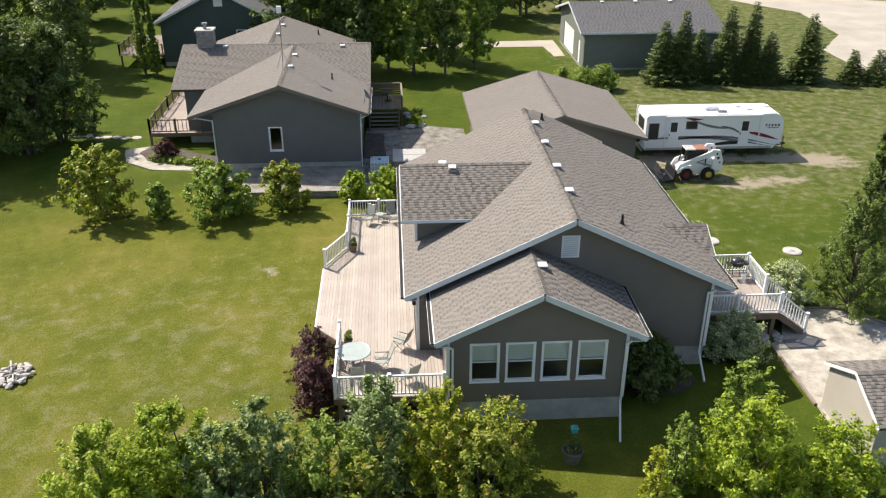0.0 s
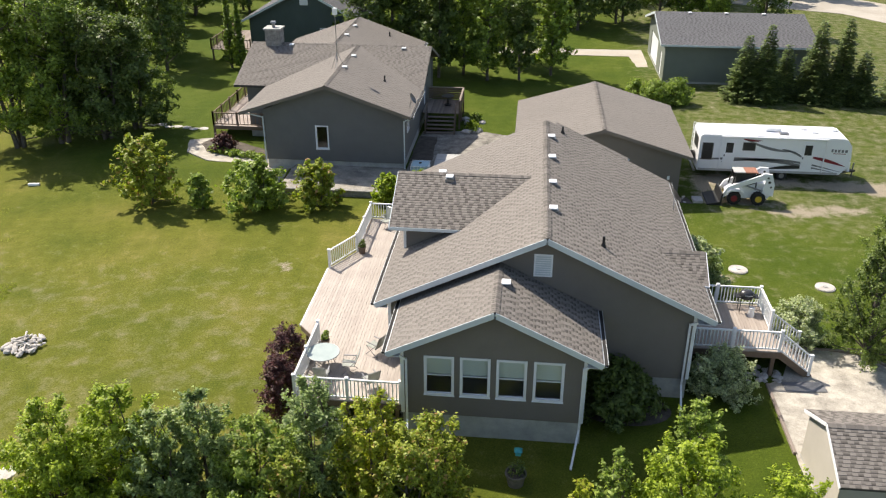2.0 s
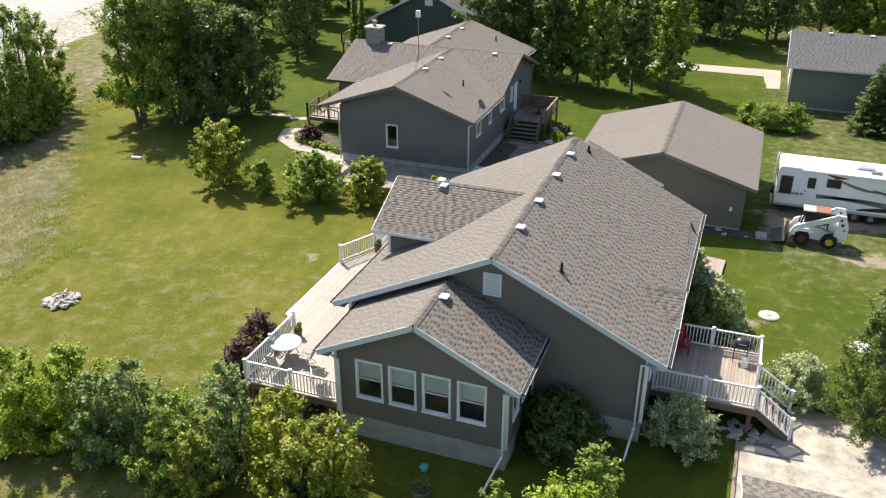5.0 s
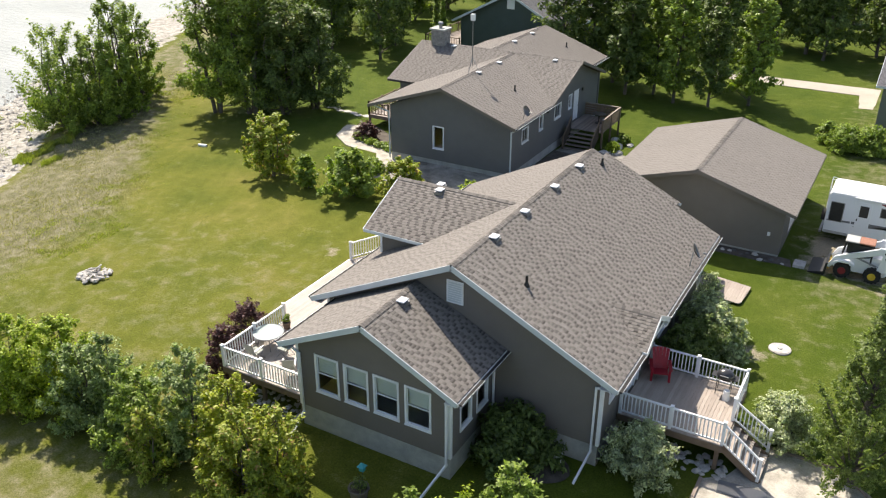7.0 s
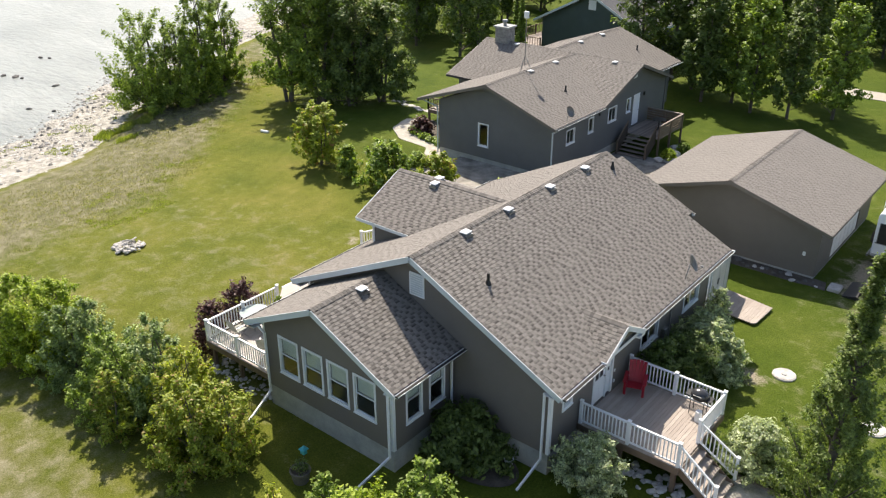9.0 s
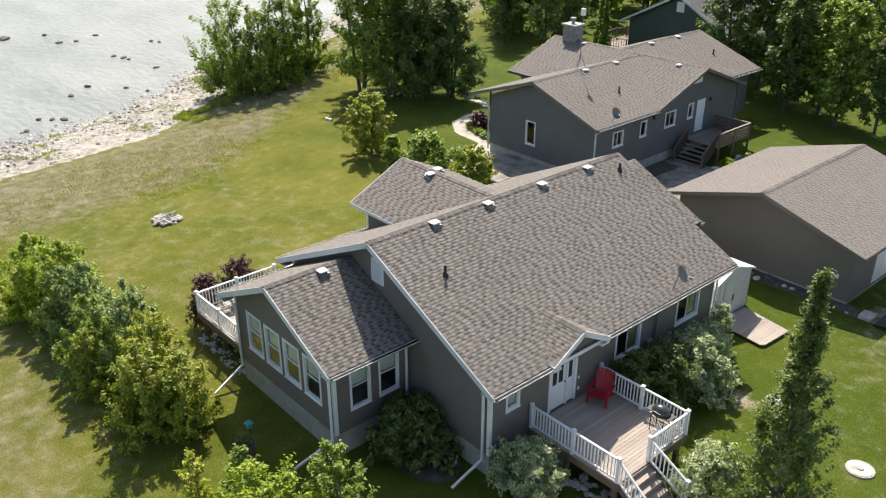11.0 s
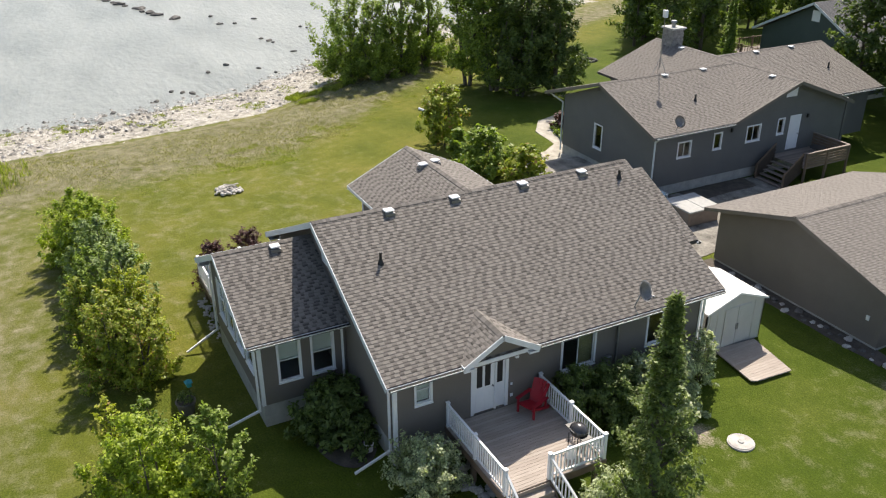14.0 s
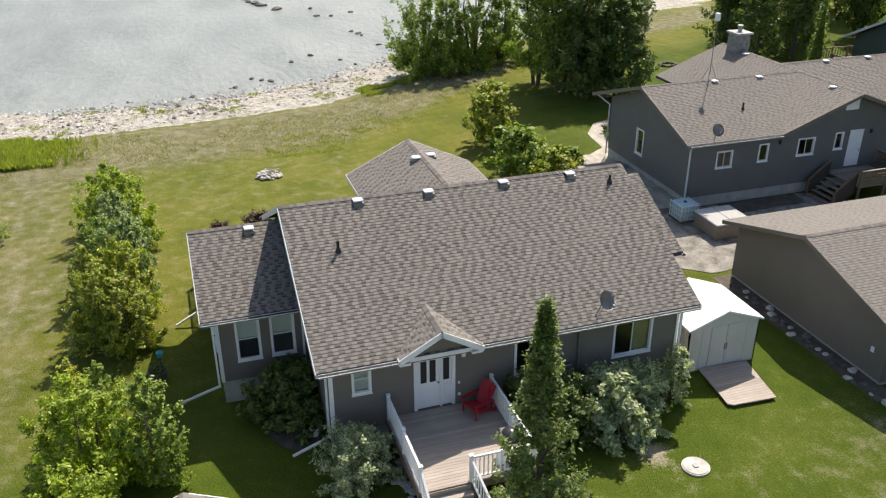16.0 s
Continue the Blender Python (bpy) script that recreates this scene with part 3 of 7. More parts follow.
def inland(x, y):
    return x - np.interp(y, SHORE_Y, SHORE_X)


def gz(x, y):
    z = np.interp(inland(x, y), RISE_D, RISE_Z)
    return float(z) if np.ndim(z) == 0 else z


def lines(*spans):
    out = []
    for a, b_, s in spans:
        out += list(np.arange(a, b_, s))
    return np.array(out + [spans[-1][1]])


gx = lines((-500, -120, 20), (-120, -60, 3), (-60, 40, 0.6), (40, 120, 4), (120, 500, 20))
gy = lines((-120, 0, 6), (0, 75, 0.6), (75, 130, 2.5), (130, 500, 20))
GX, GY = np.meshgrid(gx, gy)
D = inland(GX, GY)
wob = np.array([noise.noise(Vector((x * 0.13, y * 0.13, 3))) for x, y in zip(GX.ravel(), GY.ravel())]).reshape(GX.shape)
wob2 = np.array([noise.noise(Vector((x * 0.6, y * 0.6, 9))) for x, y in zip(GX.ravel(), GY.ravel())]).reshape(GX.shape)
GZ = gz(GX, GY) + np.where(D < 16, 0.10 * wob + 0.05 * wob2, 0.03 * wob)
near_house = (GX > -13) & (GX < 32) & (GY > 18) & (GY < 64)
GZ = np.where(near_house, np.minimum(GZ, 0.0) - 0.005, GZ)
ground_me = bpy.data.meshes.new("ground")
nx, ny = len(gx), len(gy)
idx = np.arange(nx * ny).reshape(ny, nx)
quads = np.stack([idx[:-1, :-1], idx[:-1, 1:], idx[1:, 1:], idx[1:, :-1]], -1).reshape(-1, 4)
ground_me.from_pydata(np.stack([GX, GY, GZ], -1).reshape(-1, 3).tolist(), [], quads.tolist())
ground_me.polygons.foreach_set("use_smooth", [True] * len(quads))
cover = np.zeros((ny, nx, 4))


def smooth(v, a, b_):
    t = np.clip((v - a) / (b_ - a), 0, 1)
    return t * t * (3 - 2 * t)


track = np.exp(-((D - 9.5) / 1.6) ** 2) * smooth(GY, 38, 50)
cover[..., 0] = np.clip(0.95 * smooth(D, 14.5, 7.5) * (1 - 0.35 * smooth(GY, 46, 60)) + 0.4 * track - 0.8 * smooth(D, 2.5, 0.0) * (D > -1.5), 0, 1) + 0.22 * smooth(GX, 10, -4) * smooth(GY, 46, 34) + 0.36 * smooth(GY, 22, 16.5) + 0.16 * smooth(GX, 15, 19) * smooth(GY, 30, 36) + 0.24 * smooth(GX, 13, 18) * smooth(GY, 43, 51)
cover[..., 1] = smooth(D, 0.6, -0.6)
pads = ((29.6, 53.2, 2.6, 1.7), (22.0, 49.0, 2.2, 0.7), (25, 49.9, 2.4, 0.8), (18.5, 54.2, 2.6, 1.2), (22.5, 54.0, 2.6, 1.0), (26.5, 53.8, 2.2, 0.9), (20.0, 50.6, 1.8, 0.8), (16.2, 40.2, 1.0, 0.8), (17.5, 51.5, 1.0, 2.0), (-6.4, 39.2, 0.35, 1.2))
for px_, py_, rx_, ry_ in pads:
    cover[..., 2] += 0.75 * np.exp(-(((GX - px_) / rx_) ** 2 + ((GY - py_) / ry_) ** 2))
cover[..., 2] += 0.5 * (np.exp(-((D - 8.7) / 0.45) ** 2) + np.exp(-((D - 10.3) / 0.45) ** 2)) * smooth(GY, 45, 55) * smooth(GY, 100, 60)
cover[..., 3] = smooth(GX, 2, 13) + smooth(GX, 13, 2) * smooth(GY, 44, 56) * smooth(D, 14, 22)
att = ground_me.color_attributes.new("cover", "FLOAT_COLOR", "POINT")
att.data.foreach_set("color", cover.reshape(-1).astype(np.float32))
ground_me.materials.append(M_GROUND)
ground = tagged(new("ground", ground_me), "mown lawn falling to a dry grass bank and stony beach", "ground", "", "structure")

bm = bmesh.new()
wx = lines((-500, -120, 40), (-120, -36, 3))
grid = [[bm.verts.new((x, y, -2.2)) for x in wx] for y in lines((-150, 0, 15), (0, 120, 3), (120, 500, 40))]
for r0, r1 in zip(grid, grid[1:]):
    for i in range(len(wx) - 1):
        bm.faces.new((r0[i], r0[i + 1], r1[i + 1], r1[i]))
water = tagged(part("water", bm, M_WATER, None, "", True), "pale silty lake water with small waves", "water", "", "structure")


def sheet(name, pts, z, material, label, category, thick=0.12):
    """A flat slab laid in the ground, with an uneven outline."""
    bm = bmesh.new()
    ring = []
    for (x0, y0), (x1, y1) in zip(pts, pts[1:] + pts[:1]):
        n = max(1, int(math.hypot(x1 - x0, y1 - y0) / 0.7))
        for i in range(n):
            f = i / n
            x, y = x0 + f * (x1 - x0), y0 + f * (y1 - y0)
            w = 0.12 if n > 1 else 0
            ring.append((x + w * noise.noise(Vector((x, y, 1))), y + w * noise.noise(Vector((x, y, 7)))))
    top = [bm.verts.new((x, y, z)) for x, y in ring]
    low = [bm.verts.new((x, y, z - thick)) for x, y in ring]
    bm.faces.new(top)
    for i in range(len(top)):
        j = (i + 1) % len(top)
        bm.faces.new((top[j], top[i], low[i], low[j]))
    bmesh.ops.triangulate(bm, faces=[f for f in bm.faces if len(f.verts) > 4])
    return tagged(part(name, bm, material), label, category, "", "structure")


sheet("gravel_pad", [(16.45, 24.5), (16.45, 30.8), (17.2, 31.4), (18.2, 33.75), (20.9, 33.6), (23.6, 30.8), (24.5, 26), (22, 23)], 0.03, M_GRAVEL, "pale crushed gravel pad beside the deck stairs", "gravel pad")
sheet("paving", [(-2.1, 49.2), (-2.0, 61.8), (2.3, 62.2), (5.3, 61.2), (5.2, 50), (4, 48.4)], 0.025, M_PAVE, "pale worn concrete yard between the houses", "paving")
sheet("road", [(30, 118), (44, 112), (50, 103), (49, 91), (44, 84), (44, 76), (75, 70), (90, 98), (75, 106), (58, 112), (42, 130)], 0.04, M_ROAD, "pale gravel road turning behind the trees", "road")
sheet("driveway", [(2, 89.6), (17.2, 90.0), (17.2, 83.2), (16.1, 83.0), (15.7, 87.2), (2, 87.2)], 0.03, M_ROAD, "pale concrete driveway to a garage", "driveway")


# ---- buildings ----
def gable_block(house, x0, x1, y0, y1, zf, ez, pz, material, axis="y", skip="", holes=None, found=None, zg=-0.3, ends=True):
    """Four walls on a foundation. axis: the ridge's direction; holes: by facing."""
    holes = holes or {}
    mid_x, mid_y = (x1 - x0) / 2, (y1 - y0) / 2
    for f, (x, y, ln) in {"S": (x0, y0, x1 - x0), "N": (x0, y1, x1 - x0), "E": (x1, y0 + 0.15, y1 - y0 - 0.3), "W": (x0, y0 + 0.15, y1 - y0 - 0.3)}.items():
        if f in skip:
            continue
        m = side(x, y, f)
        pk = None
        if axis == "y" and f in "SN":
            pk = (mid_x, pz)
        if axis == "x" and f in "EW":
            pk = (mid_y - 0.15, pz)
        wall(house, m, ln, zf, ez, material, pk, holes.get(f, ()))
    for q in ((x0 + 0.03, x1 - 0.03, y0 + 0.03, y0 + 0.25), (x0 + 0.03, x1 - 0.03, y1 - 0.25, y1 - 0.03), (x0 + 0.03, x0 + 0.25, y0 + 0.25, y1 - 0.25), (x1 - 0.25, x1 - 0.03, y0 + 0.25, y1 - 0.25)):
        part("foundation", bx(*q, zg, zf), found or M_CONC, house, "bare concrete foundation")


# main house
house = thing("house", (6.8, 36, 0), "taupe-sided bungalow with a weathered brown shingle roof", "house")
RX, RZ, EW, EE, EZ, Y0, Y1 = 6.9, 7.17, 0.28, 13.5, 4.0, 28.98, 43.3
SL = (RZ - EZ) / (RX - EW)
WX0, WX1, WY0, WY1 = 0.75, 12.85, 29.5, 42.9
HE = {"w1": (30.31, 30.86, 2.50, 3.55), "door": (32.52, 33.86, 1.27, 3.48), "w2": (36.26, 37.70, 1.98, 3.36), "w3": (40.22, 41.72, 1.98, 3.40)}
rel = WY0 + 0.15
gable_block(house, WX0, WX1, WY0, WY1, 0.95, 4.05, 6.98, M_TAUPE, "y", "", {"E": [(a - rel, c - rel, e, f) for a, c, e, f in HE.values()]})
mE = side(WX1, 0, "E")
window(house, mE, *HE["w1"], "hung", None, (0.98, M_BLIND))
window(house, mE, *HE["w2"], "slider", None, (0.98, M_CURTAIN, 0.55))
window(house, mE, *HE["w3"], "slider", None, (0.98, M_CURTAIN, 0.55))
part("inner_floor", bx(WX0 + 0.2, WX1 - 0.2, WY0 + 0.2, WY1 - 0.2, 1.0, 1.15), M_INNER, house)
part("inner_ceiling", bx(WX0 + 0.2, WX1 - 0.2, WY0 + 0.2, WY1 - 0.2, 3.75, 3.85), M_INNER, house)
part("inner_wall", bx(9.0, 9.1, WY0 + 0.2, WY1 - 0.2, 1.15, 3.75), M_INNER, house)


def near_tabs(p):
    return (p[:, 0] > 10.9) & (p[:, 1] > 29.0) & (p[:, 1] < 33.4)


slope(house, (EW, Y0, EZ), (EW, Y1, EZ), (RX, Y0, RZ), (RX, Y1, RZ), bold=0.55)
slope(house, (EE, Y0, EZ), (EE, Y1, EZ), (RX, Y0, RZ), (RX, Y1, RZ), None, 0.16, near_tabs)
ridge_caps(house, (RX, Y0, RZ + 0.01), (RX, Y1, RZ + 0.01), SL)
NX0, NX1 = 7.45, 11.3
slope(house, (NX1, Y1, RZ - SL * (NX1 - RX)), (NX1, Y1 + 0.5, RZ - SL * (NX1 - RX)), (NX0, Y1, RZ - SL * (NX0 - RX)), (NX0, Y1 + 0.5, RZ - SL * (NX0 - RX)))
wall(house, side(NX0 + 0.1, WY1 + 0.45, "N"), NX1 - NX0 - 0.5, 0.95, 4.9, M_TAUPE)
part("bay_side", bx(NX1 - 0.4, NX1 - 0.25, WY1, WY1 + 0.45, 0.95, 4.95), M_TAUPE, house)
part("bay_side", bx(NX0 - 0.05, NX0 + 0.1, WY1, WY1 + 0.45, 0.95, 6.3), M_TAUPE, house)
for yy, o in ((Y0, -0.018), (Y1, 0.018)):
    for ex in (EW, EE):
        fascia(house, (ex, yy, EZ), (RX, yy, RZ), M_PALE if o < 0 else M_TAUPE, 0.22, -0.005 if o < 0 else 0.02, (0, o, 0))
fascia(house, (EE, Y0, EZ), (EE, Y1, EZ), M_WHITE, 0.13, 0.035, (0.018, 0, 0))
fascia(house, (EW, Y0, EZ), (EW, Y1, EZ), M_WHITE, 0.13, 0.035, (-0.018, 0, 0))
gutter(house, (EE + 0.034, Y0 + 0.05, EZ), (EE + 0.034, 31.7, EZ), (1, 0, 0))
gutter(house, (NX1 - 0.1, Y1 + 0.42, RZ - SL * (NX1 - RX) - 0.02), (NX1 + 0.12, Y1 + 0.42, RZ - SL * (NX1 - RX) - 0.02), (0, 1, 0))
gutter(house, (EE + 0.034, 34.75, EZ), (EE + 0.034, Y1 - 0.05, EZ), (1, 0, 0))
gutter(house, (EW - 0.034, Y0 + 0.05, EZ), (EW - 0.034, Y1 - 0.05, EZ), (-1, 0, 0))
part("soffit", bx(WX1, EE, Y0 + 0.05, Y1 - 0.05, 3.79, 3.81), M_WHITE, house)
for xx in (EW + 0.05,):
    part("soffit", bx(xx, WX0, Y0 + 0.05, Y1 - 0.05, 3.79, 3.81), M_WHITE, house)
for yv in (31.97, 34.78, 37.91, 40.82):
    roof_vent(house, RX + 0.26, yv, RZ - 0.26 * SL + 0.03)
stack_pipe(house, 7.75, 42.35, RZ - 0.85 * SL + 0.05, 0.32)
stack_pipe(house, 9.15, 30.75, RZ - 2.25 * SL + 0.02)
for x, y in ((WX0, WY0), (WX1, WY0), (WX1, WY1)):
    sx, sy = (-1 if x == WX0 else 1), (-1 if y == WY0 else 1)
    bm = bx(x - 0.10 * sx, x + 0.03 * sx, y + 0.022 * sy, y + 0.034 * sy, 0.95, 3.95)
    box(bm, x + 0.022 * sx, x + 0.034 * sx, y - 0.10 * sy, y + 0.022 * sy, 0.95, 3.95)
    part("corner_board", bm, M_WHITE, house)

# gable vent
mS = side(0, WY0, "S")
gv = part("gable_vent", bx(6.46, 7.18, 0.02, 0.05, 5.31, 6.27, mS), M_WHITE, house, "pale louvred gable vent")
for k in range(9):
    part("slat", bx(6.53, 7.11, 0.05, 0.062, 5.38 + k * 0.095, 5.44 + k * 0.095, mS), M_PALE, gv)

# sunroom on the south gable
SX0, SX1, SY0 = 1.75, 8.5, 26.15
SRX, SRZ, SEW, SEE, SEZ, SYE = 5.16, 5.85, 1.29, 9.03, 3.97, 25.64
SSL = (SRZ - SEZ) / (SRX - SEW)
SW = [(c - 0.49, c + 0.49, 1.95, 3.52) for c in (3.15, 4.485, 5.82, 7.175)]
SE_W = [(26.88, 27.66, 1.85, 3.53), (28.16, 28.95, 1.85, 3.53)]
mSS = side(0, SY0, "S")
wall(house, side(SX0, SY0, "S"), SX1 - SX0, 0.98, 4.0, M_TAUPE, (SRX - SX0, 5.64), [(a - SX0, c - SX0, e, f) for a, c, e, f in SW])
wall(house, side(SX1, SY0 + 0.15, "E"), WY0 - SY0 - 0.17, 0.98, 4.0, M_TAUPE, None, [(a - SY0 - 0.15, c - SY0 - 0.15, e, f) for a, c, e, f in SE_W])
wall(house, side(SX0, SY0 + 0.15, "W"), WY0 - SY0 - 0.17, 0.98, 4.0, M_TAUPE)
for q in ((SX0 + 0.03, SX1 - 0.03, SY0 + 0.03, SY0 + 0.25), (SX0 + 0.03, SX0 + 0.25, SY0 + 0.25, WY0), (SX1 - 0.25, SX1 - 0.03, SY0 + 0.25, WY0)):
    part("foundation", bx(*q, -0.2, 0.98), M_CONC, house, "stained bare concrete foundation")
part("inner_floor", bx(SX0 + 0.2, SX1 - 0.2, SY0 + 0.2, WY0 - 0.03, 1.0, 1.12), M_INNER, house)
part("inner_ceiling", bx(SX0 + 0.2, SX1 - 0.2, SY0 + 0.2, WY0 - 0.03, 3.72, 3.8), M_INNER, house)
for w in SW:
    window(house, mSS, *w, "hung", None, (0.5, M_BLIND))
mSE = side(SX1, 0, "E")
for w in SE_W:
    window(house, mSE, *w, "hung", None, (0.5, M_BLIND))
slope(house, (SEW, SYE, SEZ), (SEW, WY0 - 0.03, SEZ), (SRX, SYE, SRZ), (SRX, WY0 - 0.03, SRZ), bold=0.55)
slope(house, (SEE, SYE, SEZ), (SEE, WY0 - 0.03, SEZ), (SRX, SYE, SRZ), (SRX, WY0 - 0.03, SRZ))
ridge_caps(house, (SRX, SYE, SRZ + 0.01), (SRX, WY0 - 0.03, SRZ + 0.01), SSL)
for ex in (SEW, SEE):
    fascia(house, (ex, SYE, SEZ), (SRX, SYE, SRZ), M_PALE, 0.22, -0.005, (0, -0.018, 0))
    o = -1 if ex == SEW else 1
    fascia(house, (ex, SYE, SEZ), (ex, WY0 - 0.05, SEZ), M_WHITE, 0.13, 0.035, (0.018 * o, 0, 0))
    gutter(house, (ex + 0.034 * o, SYE + 0.05, SEZ), (ex + 0.034 * o, WY0 - 0.05, SEZ), (o, 0, 0))
    part("soffit", bx(ex - 0.02 * o, SX0 if o < 0 else SX1, SYE + 0.05, WY0 - 0.05, 3.74, 3.76), M_WHITE, house)
roof_vent(house, SRX + 0.3, 27.95, SRZ - 0.3 * SSL + 0.04)
for x in (SX0, SX1):
    o = -1 if x == SX0 else 1
    bm = bx(x - 0.10 * o, x + 0.03 * o, SY0 - 0.034, SY0 - 0.022, 0.98, 3.9)
    box(bm, x + 0.022 * o, x + 0.034 * o, SY0 - 0.022, SY0 + 0.10, 0.98, 3.9)
    part("corner_board", bm, M_WHITE, house)
downspout(house, [(8.95, 26.0, 3.85), (8.4, 26.02, 3.45), (8.4, 26.02, 0.75), (8.1, 24.55, 0.1)])
downspout(house, [(1.3, 26.0, 3.85), (1.95, 26.02, 3.45), (1.95, 26.02, 0.75), (2.15, 24.6, 0.1)])
downspout(house, [(8.98, 29.2, 3.85), (8.62, 29.3, 3.5), (8.62, 29.3, 0.3)])
downspout(house, [(13.45, 29.3, 3.9), (12.62, 29.4, 3.55), (12.62, 29.4, 0.7), (12.5, 28.1, 0.1)])
downspout(house, [(13.5, 38.6, 3.9), (12.95, 38.7, 3.6), (12.95, 38.7, 0.3)], M_STEEL)
downspout(house, [(13.5, 43.1, 3.9), (12.95, 42.95, 3.6), (12.95, 42.95, 0.3)])

# west cross gable
CY, CZ, CH, CEZ, CX = 35.93, 6.88, 2.97, 5.48, 0.25
CSL = (CZ - CEZ) / CH
for s in (-1, 1):
    slope(house, (CX, CY + s * CH, CEZ), (6.4, CY + s * CH, CEZ), (CX, CY, CZ), (6.4, CY, CZ))
    fascia(house, (CX, CY + s * CH, CEZ), (CX, CY, CZ), M_PALE, 0.2, -0.005, (-0.018, 0, 0))
    fascia(house, (CX, CY + s * CH, CEZ), (3.6, CY + s * CH, CEZ), M_PALE, 0.14, 0.0, (0, 0.018 * s, 0))
ridge_caps(house, (CX, CY, CZ + 0.01), (6.3, CY, CZ + 0.01), CSL)
wall(house, side(0.85, CY - 2.5, "S"), 4.0, 4.0, 5.5, M_TAUPE)
wall(house, side(0.85, CY + 2.5, "N"), 4.0, 4.0, 5.5, M_TAUPE)
wall(house, side(0.85, CY - 2.5, "W"), 5.0, 3.6, 5.5, M_TAUPE, (2.5, 6.6))
part("corner_board", bx(0.80, 0.92, CY - 2.54, CY - 2.42, 4.0, 5.3), M_WHITE, house)
roof_vent(house, 2.6, CY - 0.3, CZ - 0.3 * CSL + 0.04)
roof_vent(house, 2.2, CY + 0.5, CZ - 0.5 * CSL + 0.04)

# porch gable over the door
PY, PZ, PH, PX = 33.21, 4.86, 1.47, 13.66
for s in (-1, 1):
    slope(house, (11.4, PY + s * PH, EZ + 0.03), (PX, PY + s * PH, EZ + 0.03), (11.4, PY, PZ), (PX, PY, PZ), None, 0.12)
    fascia(house, (PX, PY + s * PH, EZ + 0.03), (PX, PY, PZ), M_WHITE, 0.2, -0.005, (0.018, 0, 0))
    fascia(house, (13.35, PY + s * PH, EZ + 0.03), (PX, PY + s * PH, EZ + 0.03), M_WHITE, 0.2, 0.0, (0, 0.018 * s, 0))
    part("soffit_return", bx(12.88, PX, PY + s * 1.08, PY + s * PH, 3.78, 3.86), M_WHITE, house)
ridge_caps(house, (11.7, PY, PZ + 0.01), (PX, PY, PZ + 0.01), (PZ - EZ) / PH)
bm = prism(bmesh.new(), [(PY - 1.2, 3.72), (PY + 1.2, 3.72), (PY + 1.2, 3.86), (PY, 4.66), (PY - 1.2, 3.86)], 0.0, 0.05, side(13.4, 0, "E"))
part("porch_gable_panel", bm, M_TAUPE, house)

# front door with sidelight
a, c, e, f = HE["door"]
bm = bmesh.new()
for q in ((a - 0.09, a + 0.03, e, f + 0.09), (c - 0.03, c + 0.09, e, f + 0.09), (a + 0.03, c - 0.03, f - 0.03, f + 0.09), (33.40, 33.46, e, f - 0.03)):
    box(bm, q[0], q[1], -0.12, 0.04, q[2], q[3], mE)
door_frame = part("door_frame", bm, M_WHITE, house, "white door surround")
bm = bx(a + 0.03, 33.40, -0.08, -0.035, e + 0.02, f - 0.03, mE)
for k in range(2):
    box(bm, a + 0.13 + 0.36 * k, a + 0.42 + 0.36 * k, -0.035, -0.025, e + 0.12, e + 0.85, mE)
door = part("door", bm, M_WHITE, house, "white panelled entrance door, closed")
part("sidelight", bx(33.46, 33.83, -0.08, -0.04, e + 0.02, f - 0.03, mE), M_WHITE, house)
for u in (a + 0.17, a + 0.50, 33.52):
    part("pane", bx(u, u + 0.22, -0.036, -0.027, 2.35, 3.25, mE), M_BLACK, door, "dark leaded glass pane")
part("door_handle", rod(bmesh.new(), mE @ Vector((33.33, -0.03, 2.3)), mE @ Vector((33.33, 0.04, 2.3)), 0.035), M_STEEL, door)
lamp = part("wall_lamp", bx(34.15, 34.30, 0.02, 0.16, 3.25, 3.55, mE, 0.03), M_WHITE, house, "white wall lantern")
part("meter_box", bx(38.1, 38.45, 0.02, 0.2, 1.5, 2.1, mE, 0.02), M_STEEL, house, "grey electric meter box")
part("meter", bx(34.05, 34.12, 0.02, 0.05, 2.1, 2.2, mE), M_WHITE, house)
part("meter", bx(34.05, 34.15, 0.02, 0.05, 1.6, 1.72, mE), M_WHITE, house)

part("wall_lamp", bx(30.2, 30.34, 0.02, 0.16, 2.9, 3.2, side(WX0, 0, "W"), 0.02), M_BLACK, house, "black wall lantern")

# west deck
wd = thing("deck", (-1, 35, 0), "large pale board deck with white vinyl railing", "deck")
WZ = 1.2
boards(wd, [(-2.5, 26.3), (0.7, 26.3), (0.7, 43.0), (-2.5, 43.0), (-2.5, 38.9), (-3.55, 36.9), (-3.55, 31.5), (-2.5, 30.3)], True, WZ, M_BOARD_W)
boards(wd, [(0.705, 26.3), (1.72, 26.3), (1.72, 29.46), (0.705, 29.46)], True, WZ, M_BOARD_W)
edge = [(1.72, 26.3), (-2.5, 26.3), (-2.5, 30.3), (-3.55, 31.5), (-3.55, 36.9), (-2.5, 38.9), (-2.5, 43.0), (0.7, 43.0)]
for p, q in zip(edge, edge[1:]):
    part("rim_joist", beam(bmesh.new(), (*p, WZ - 0.15), (*q, WZ - 0.15), 0.04, 0.24), M_WOOD, wd, "brown timber rim joist")
for p in ((-2.3, 26.5), (-0.5, 26.5), (1.5, 26.5), (-2.3, 28.5), (-3.4, 31.9), (-3.4, 34.2), (-3.4, 36.5), (-2.3, 41), (-2.3, 42.8)):
    part("support_post", bx(p[0] - 0.07, p[0] + 0.07, p[1] - 0.07, p[1] + 0.07, -0.5, WZ - 0.03), M_WOOD, wd)
railing(wd, (1.66, 26.36, WZ), (-2.45, 26.36, WZ), ends=(True, False))
